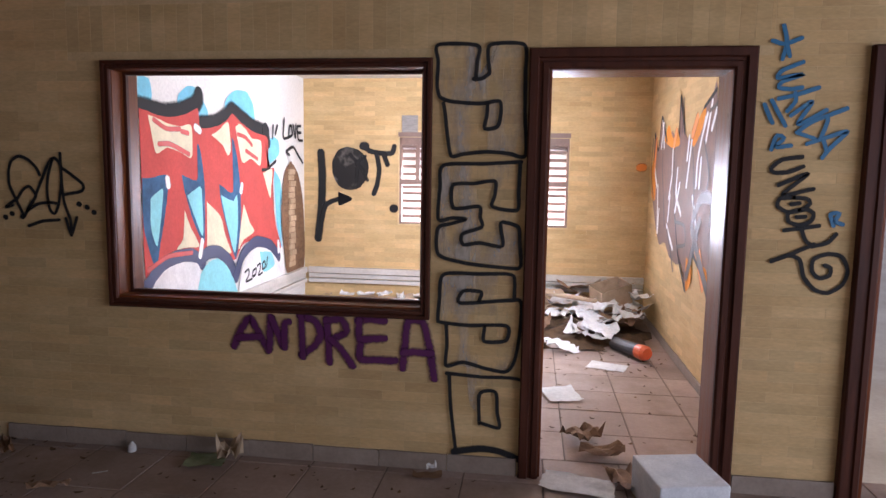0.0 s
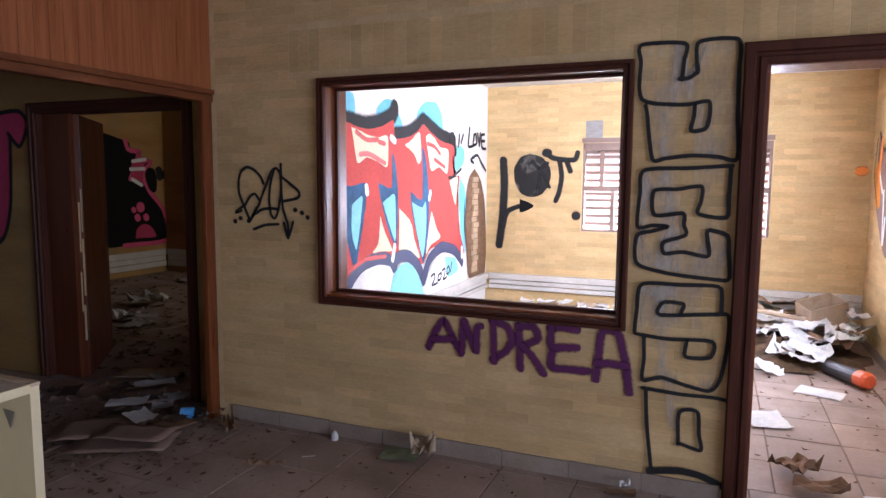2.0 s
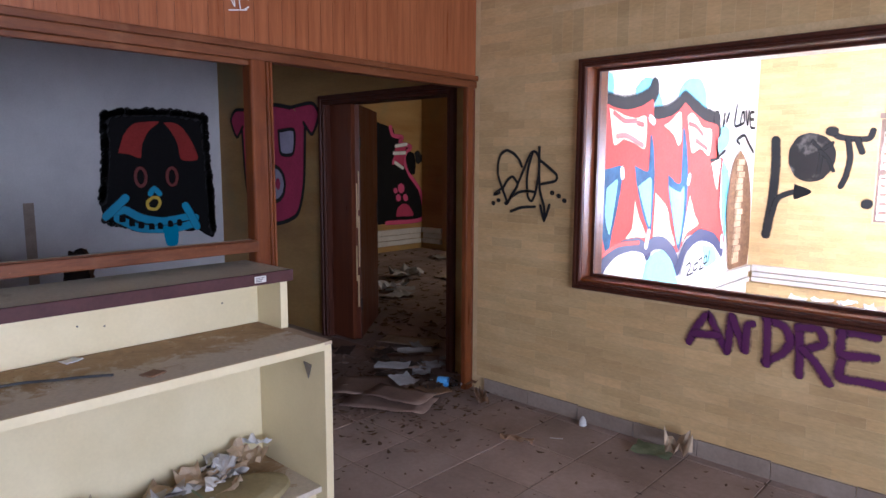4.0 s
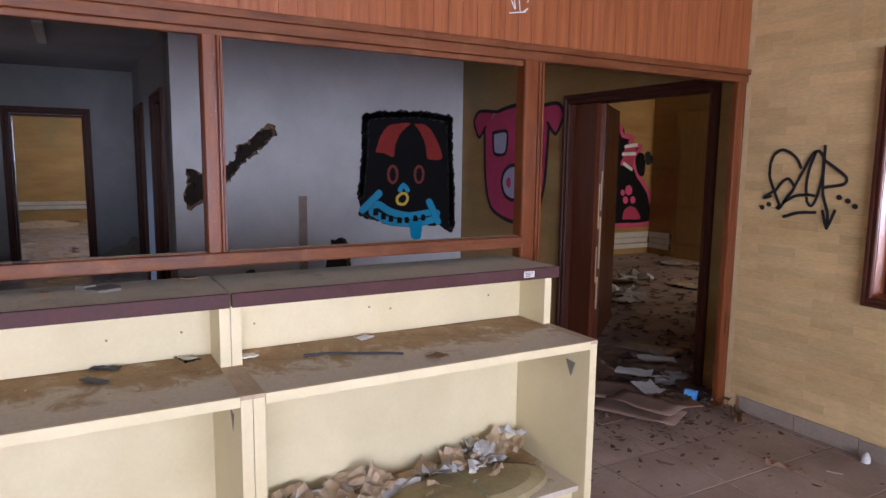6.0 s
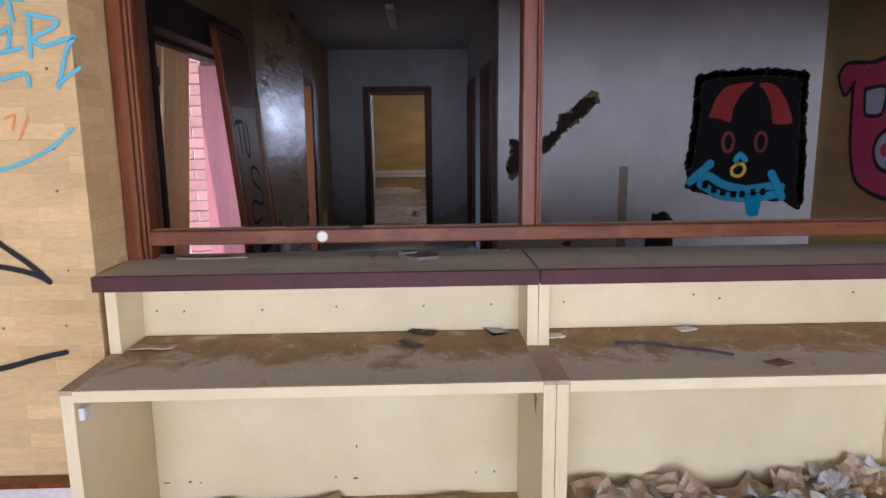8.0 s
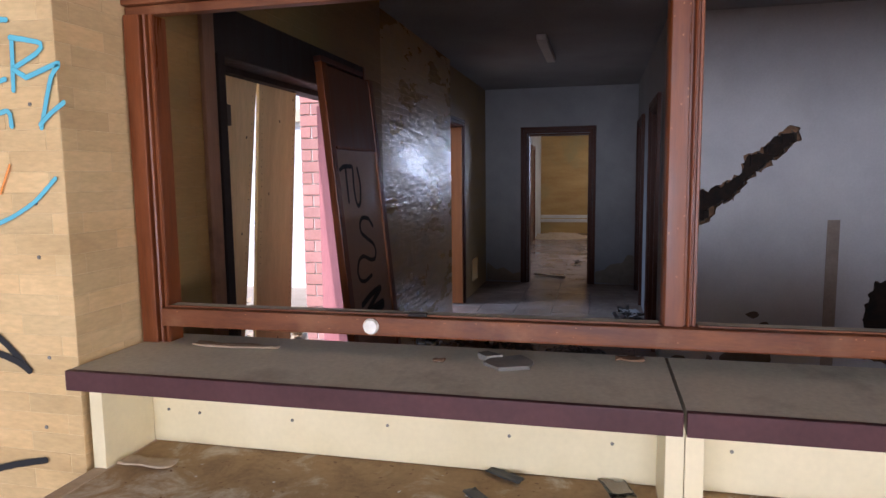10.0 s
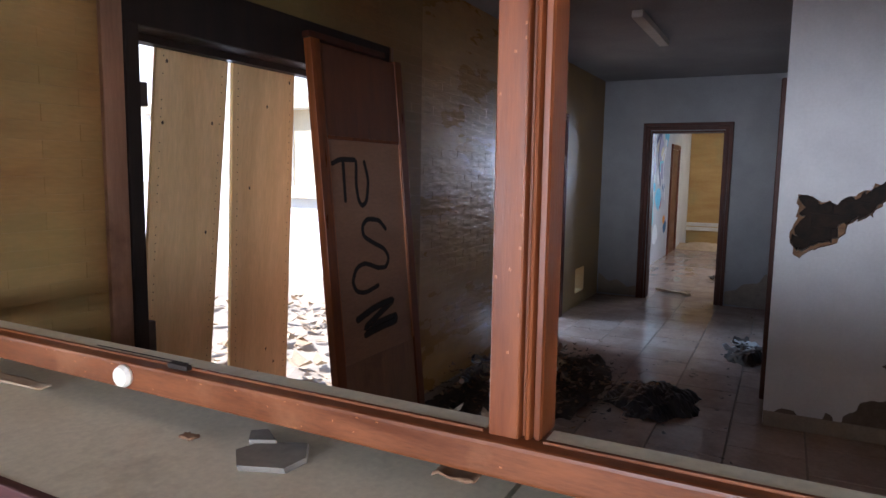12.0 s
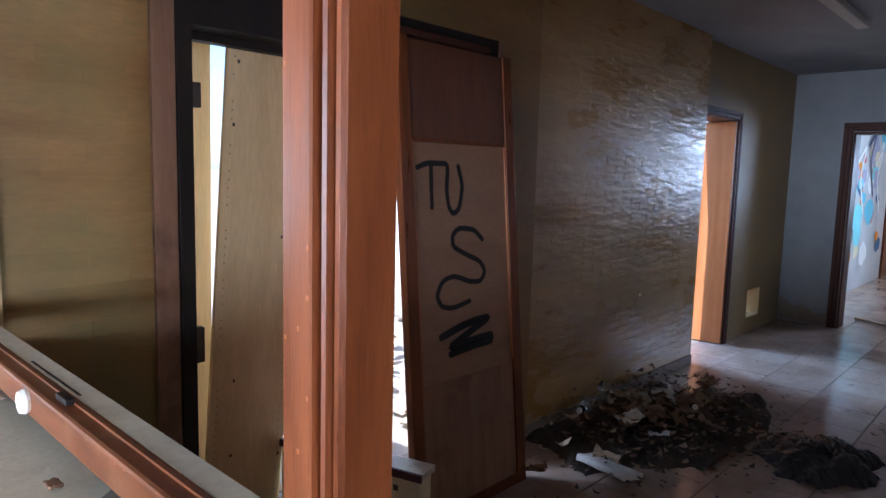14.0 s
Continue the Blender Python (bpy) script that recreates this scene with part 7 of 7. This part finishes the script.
sheet("paper_bag", "flattened pale paper bag in front of the rubbish", "bag", -4.90, 0.36, 0.035, 0.16, 0.30, 0.007, 3.3, -8, M_PAPER, thick=0.03, ry=-14)
bag = lump_heap("rubbish_bag", "black plastic rubbish bag slumped on the tiles", M_BLACK_BAG, -5.90, 1.06, 0.36, 0.30, 0.15, 21, n=34, kind="", category="bag", rough=0.3)
for x, y, rz in ((-5.35, -0.05, 10), (-5.75, -0.08, 80), (-5.9, 0.35, 40)):
    bottle("plastic_bottle", "crushed clear plastic bottle in the rubbish", x, y, 0.12, rz, 0.035, 0.22, M_CLEAR, M_PAPER)
scatter("brown_scraps", "torn brown card and packaging in the rubbish heap", M_CARD2, 160, lambda r: (-5.75 + r.gauss(0, 0.4), 0.2 + r.gauss(0, 0.28), abs(r.gauss(0.1, 0.04))), 0.075, 26, 0.5)
scatter("kraft_scraps", "dirty kraft paper scraps in the rubbish heap", M_KRAFT, 260, lambda r: (-5.75 + r.gauss(0, 0.42), 0.25 + r.gauss(0, 0.3), abs(r.gauss(0.08, 0.04))), 0.06, 27, 0.5)
for k in range(22):
    x, y = -5.75 + rnd.gauss(0, 0.38), 0.05 + abs(rnd.gauss(0, 0.24))
    sheet("paper" if k % 3 else "cardboard_piece", "crumpled dirty scrap in the rubbish heap", "paper" if k % 3 else "cardboard", x, y, 0.11 * max(0.3, 1 - ((x + 5.75) / 0.9) ** 2), rnd.uniform(0.09, 0.2), rnd.uniform(0.07, 0.14), 0.03, 90.0 + k, rnd.uniform(0, 180), (M_CARD2, M_KRAFT, M_CARD2, M_CARD, M_GREY_PAPER, M_KRAFT, M_PAPER)[k % 7], rx=rnd.uniform(-35, 35), ry=rnd.uniform(-30, 30), group="scraps in the heap")
lump_heap("litter_pile", "small pile of torn card by the corridor doorway", M_SOIL, -7.45, 1.55, 0.3, 0.16, 0.1, 31, n=14)
for k in range(5):
    sheet("cardboard_piece", "pale torn card on the corridor floor", "cardboard", -7.55 + 0.1 * k, 1.5 + 0.04 * (k % 3), 0.08, 0.22, 0.12, 0.03, 50.0 + k, 40 * k, M_GREY_PAPER if k % 2 else M_SOIL2)
scatter("corridor_crumbs", "dirt and crumbs on the corridor floor", M_SOIL2, 240, lambda r: (r.uniform(-9.6, -2.5), r.uniform(-0.1, 1.6), 0.002), 0.035, 17)
sheet("wood_splinter", "broken wooden lath on the end room floor", "timber", -10.3, 0.55, 0.002, 0.5, 0.05, 0.008, 3.3, 60, M_CARD, thick=0.02)
sheet("dark_scrap", "dark scrap on the end room floor", "debris", -11.8, 0.9, 0.002, 0.25, 0.12, 0.03, 4.3, 20, M_SOIL)
lump_heap("plaster_debris", "low bank of plaster debris at the end wall", M_CARD, -16.4, 0.3, 0.7, 0.7, 0.12, 41)
scatter("dry_leaves", "dark leaf litter on the further room floor", M_LEAF, 900, lambda r: (r.uniform(-7.5, -3.0), 4.9 + abs(r.gauss(0, 2.0)), 0.003), 0.11, 18)
for k in range(12):
    x = rnd.uniform(-7.0, -3.6)
    sheet("paper" if k % 2 else "cardboard_piece", "dirty sheet on the littered floor", "paper" if k % 2 else "cardboard", x, rnd.uniform(5.5, 9.0), 0.01, 0.35, 0.25, 0.02, 60.0 + k, 37 * k, M_GREY_PAPER if k % 2 else M_CARD)
lamp = thing("ceiling_batten", "bare fluorescent batten fixed to the ceiling", "lamp", (0, 0, 0))
part("body", boxes((-7.45, -6.30, 0.72, 0.80, H - 0.05, H), bevel=0.006), M_TRUNK, lamp)
scatter("rubble", "stones, rags and rubble on the bright ground outside", M_CARD, 500, lambda r: (r.uniform(-8.0, -3.0), r.uniform(-4.5, -0.7), -0.19 + abs(r.gauss(0, 0.08))), 0.25, 19, 0.5)

pier_duct = thing("duct_pier", "white ribbed skirting duct with a brown wooden cap", "duct", kind="structure")
for z0, z1, t in ((0.105, 0.16, 0.05), (0.17, 0.215, 0.04), (0.225, 0.30, 0.055)):
    part("strip", boxes((-2.070, -2.074 + t, -0.56, -0.10, z0, z1), bevel=0.004), M_TRUNK, pier_duct)
part("cap", boxes((-2.070, -2.01, -0.545, -0.10, 0.302, 0.32), bevel=0.003), M_POST, pier_duct, "brown varnished wooden cap")

for y, z in ((-0.383, 1.447), (-0.134, 1.443), (-0.383, 1.308), (-0.138, 1.306), (-0.381, 1.042), (-0.131, 1.044), (-0.365, 0.85), (-0.158, 0.855), (-0.128, 1.689), (-0.37, 1.697), (-0.45, 0.65)):
    plug = part("screw", lathe([(0, 0), (0.0055, 0), (0.005, 0.002), (0.002, 0.0026), (0, 0.0026)], 7), M_SLATE)
    plug.matrix_world = pose(-2.0725, y, z, 0, 90, 0)
    tagged(plug, "small dark rusty screw in the brick wall", "screw", "wall screws")
for bx, by, bz, bw, bh, lean_x, lean_y in ((-3.342, -0.50, 0.0, 0.35, 2.01, -5.0, -1.2), (-3.866, -0.50, 0.0, 0.39, 2.01, -5.0, 2.6)):
    m = pose(bx, by, bz, lean_x, lean_y, 0)
    holes_bm = bmesh.new()
    for side in (-1, 1):
        for k in range(int(bh / 0.032)):
            if rnd.random() < 0.8:
                c = Vector((side * (bw / 2 - 0.03), 0.0092, 0.03 + k * 0.032))
                holes_bm.faces.new([holes_bm.verts.new(c + Vector((0.0028 * math.cos(q), 0.0004, 0.0028 * math.sin(q)))) for q in [i * math.tau / 6 for i in range(6)]])
    for k in range(7):
        c = Vector((rnd.uniform(-0.17, 0.17), 0.0092, rnd.uniform(0.1, bh - 0.1)))
        holes_bm.faces.new([holes_bm.verts.new(c + Vector((0.006 * math.cos(q), 0.0005, 0.008 * math.sin(q)))) for q in [i * math.tau / 7 for i in range(7)]])
    dots = part("nail_holes", holes_bm, M_SOIL, None, "", "stuff")
    host = [o for o in scene.objects if o.name.startswith("plywood_board") and abs(o.matrix_world.translation.x - bx) < 0.01][0]
    dots.parent = host

# ---------------------------------------------------------------- brickwork and tiles
def brick_field(wall, axis, face, out, a0, a1, z0, z1, holes, near, length=0.235, height=0.0525, soldier=(), material=None, jitter=0.0, joint=0.0009, proud=0.0008):
    """Running-bond bricks proud of the joints. Those for which near(a, z) holds are single parts, the rest one joined part."""
    t, j = proud, joint
    material = material or M_BRICK
    tilt = random.Random(31)
    rest_v, rest_f, meshes = [], [], {}

    def piece(a, b, za, zb):
        for ha, hb, hz0, hz1 in holes:
            if zb > hz0 + 0.004 and za < hz1 - 0.004 and b > ha and a < hb:
                if a < ha - 0.02:
                    piece(a, ha, za, zb)
                if b > hb + 0.02:
                    piece(hb, b, za, zb)
                return
        a, b, za, zb = a + j, b - j, za + j, zb - j
        if b - a < 0.01 or zb - za < 0.01:
            return
        w, h = b - a, zb - za
        c = 1.2 * proud
        vs = [(0, 0, 0), (w, 0, 0), (w, 0, h), (0, 0, h), (c, t, c), (w - c, t, c), (w - c, t, h - c), (c, t, h - c)]
        fs = [(4, 5, 6, 7), (0, 1, 5, 4), (1, 2, 6, 5), (2, 3, 7, 6), (3, 0, 4, 7)]
        if jitter:
            vs[4:] = [(x, y + tilt.uniform(0, jitter), z) for x, y, z in vs[4:]]
        if out < 0:
            place = [(x, -y, z) for x, y, z in vs]
        else:
            place = vs
        if axis == "x":
            place = [(y, x, z) for x, y, z in place]
        org = (a, face, za) if axis == "y" else (face, a, za)
        if near((a + b) / 2, (za + zb) / 2):
            key = (round(w, 2), round(h, 3))
            if key not in meshes:
                me = bpy.data.meshes.new("brick")
                me.from_pydata(place, [], fs)
                me.materials.append(material)
                meshes[key] = me
            ob = new("brick", meshes[key])
            ob.parent, ob.location = wall, org
        else:
            k = len(rest_v)
            rest_v.extend((org[0] + p[0], org[1] + p[1], org[2] + p[2]) for p in place)
            rest_f.extend(tuple(i + k for i in f) for f in fs)

    r = 0
    z = z0
    while z < z1 - 0.01:
        zt = min(z + height, z1)
        a = a0 - (r % 2) * length * 0.5
        while a < a1:
            piece(max(a, a0), min(a + length, a1), z, zt)
            a += length
        z, r = zt, r + 1
    for sa, sb, sz0, sz1 in soldier:
        a = sa
        while a < sb - 0.01:
            holes_, h2 = list(holes), None
            saved = holes[:]
            del holes[:]
            piece(a, min(a + 0.0525 * 1.3, sb), sz0, sz1)
            holes.extend(saved)
            a += 0.0525 * 1.3
    me = bpy.data.meshes.new("brickwork")
    me.from_pydata(rest_v, [], rest_f)
    me.materials.append(material)
    ob = new("brickwork", me)
    ob.parent = wall
    tagged(ob, "", "", "", "stuff")


brick_field(wall_north, "y", 4.484, -1, -2.29, 6.0, 0.088, H, [(-1.553, 0.187, 0.79, 2.08), (0.652, 1.678, 0, 2.12), (2.16, 3.30, 0, 2.12), (-1.75, 1.75, 2.125, 2.36)], lambda a, z: -1.75 < a < 0.75 and z < 0.80 and z > 0.1, soldier=((-1.75, 1.75, 2.125, 2.36),))
brick_field(wall_pier, "x", -2.074, 1, -1.5, -0.045, 0.0, H, [], lambda a, z: -0.6 < a and 0.55 < z < 1.75)


def tile_field(parent, x0, x1, y0, y1, size, material, near, offset=0.5):
    j, t = 0.0025, 0.0
    rest_v, rest_f, me1 = [], [], None
    r = random.Random(5)
    row = 0
    y = y0
    while y < y1 - 0.01:
        x = x0 - (row % 2) * size * offset
        yt = min(y + size, y1)
        while x < x1 - 0.01:
            a, b = max(x, x0), min(x + size, x1)
            x += size
            if b - a < 0.02:
                continue
            full = b - a > size - 0.001 and yt - y > size - 0.001
            w, h, c = b - a - 2 * j, yt - y - 2 * j, 0.003
            vs = [(0, 0, -0.006), (w, 0, -0.006), (w, h, -0.006), (0, h, -0.006), (c, c, 0), (w - c, c, 0), (w - c, h - c, 0), (c, h - c, 0)]
            fs = [(4, 5, 6, 7), (0, 1, 5, 4), (1, 2, 6, 5), (2, 3, 7, 6), (3, 0, 4, 7)]
            z = r.uniform(-0.0012, 0.0006)
            if full and near(a, y):
                if me1 is None:
                    me1 = bpy.data.meshes.new("tile")
                    me1.from_pydata(vs, [], fs)
                    me1.materials.append(material)
                ob = new("tile", me1)
                ob.parent, ob.location = parent, (a + j, y + j, z)
            else:
                k = len(rest_v)
                rest_v.extend((a + j + p[0], y + j + p[1], z + p[2]) for p in vs)
                rest_f.extend(tuple(i + k for i in f) for f in fs)
        y, row = yt, row + 1
    me = bpy.data.meshes.new("tiling")
    me.from_pydata(rest_v, [], rest_f)
    me.materials.append(material)
    ob = new("tiling", me)
    ob.parent = parent
    tagged(ob, "", "", "", "stuff")


floor_ = [o for o in scene.objects if o.name.startswith("floor")][0]
tile_field(floor_, -2.42, 6.0, -4.0, 4.70, 0.40, M_TILE, lambda x, y: x < 2.0 and y > 1.6, 0.0)
tile_field(floor_, -1.9, 1.9, 4.70, 8.5, 0.40, M_TILE, lambda x, y: x > 0.2, 0.0)
tile_field(floor_, -18.0, -2.42, -0.45, 4.62, 0.40, M_TILE_HALL, lambda x, y: -9.0 < x < -4.4 and y < 1.5, 0.5)
tile_field(floor_, -7.7, -2.1, 4.62, 9.4, 0.40, M_TILE, lambda x, y: False, 0.0)
brick_field(wall_room_b_back, "y", 8.5, -1, -1.9, 1.9, 0.0, H, [(-0.81, 1.07, 0.95, 1.98)], lambda a, z: False)
brick_field(wall_room_b_east, "x", 1.9, -1, 4.7, 8.5, 0.0, H, [(4.77, 5.76, 1.19, 2.46)], lambda a, z: False)
spray(partition, "x", -2.319, 1, [[(2.76, 2.27), (2.80, 2.20), (2.79, 2.26)], [(2.82, 2.27), (2.83, 2.19), (2.87, 2.21)], [(2.88, 2.28), (2.87, 2.24)], [(2.77, 2.18), (2.86, 2.195)]], 0.006, M_SPRAY_WHITE, "pale scratched scuffs on the veneer", 0)
brick_field(wall_pier, "y", -0.045, 1, -2.36, -2.074, 0.0, H, [], lambda a, z: False)

brick_field(wall_lining, "y", -0.235, 1, -7.30, -4.9, 0.07, H, [], lambda a, z: False, material=M_GLOSS, jitter=0.001, joint=0.0002, proud=0.0003)
brick_field(wall_street, "y", -0.16, 1, -4.9, -2.42, 0.0, H, [(-4.56, -2.856, 0, 2.15)], lambda a, z: False, material=M_STAINED, jitter=0.0008, joint=0.0003, proud=0.0004)
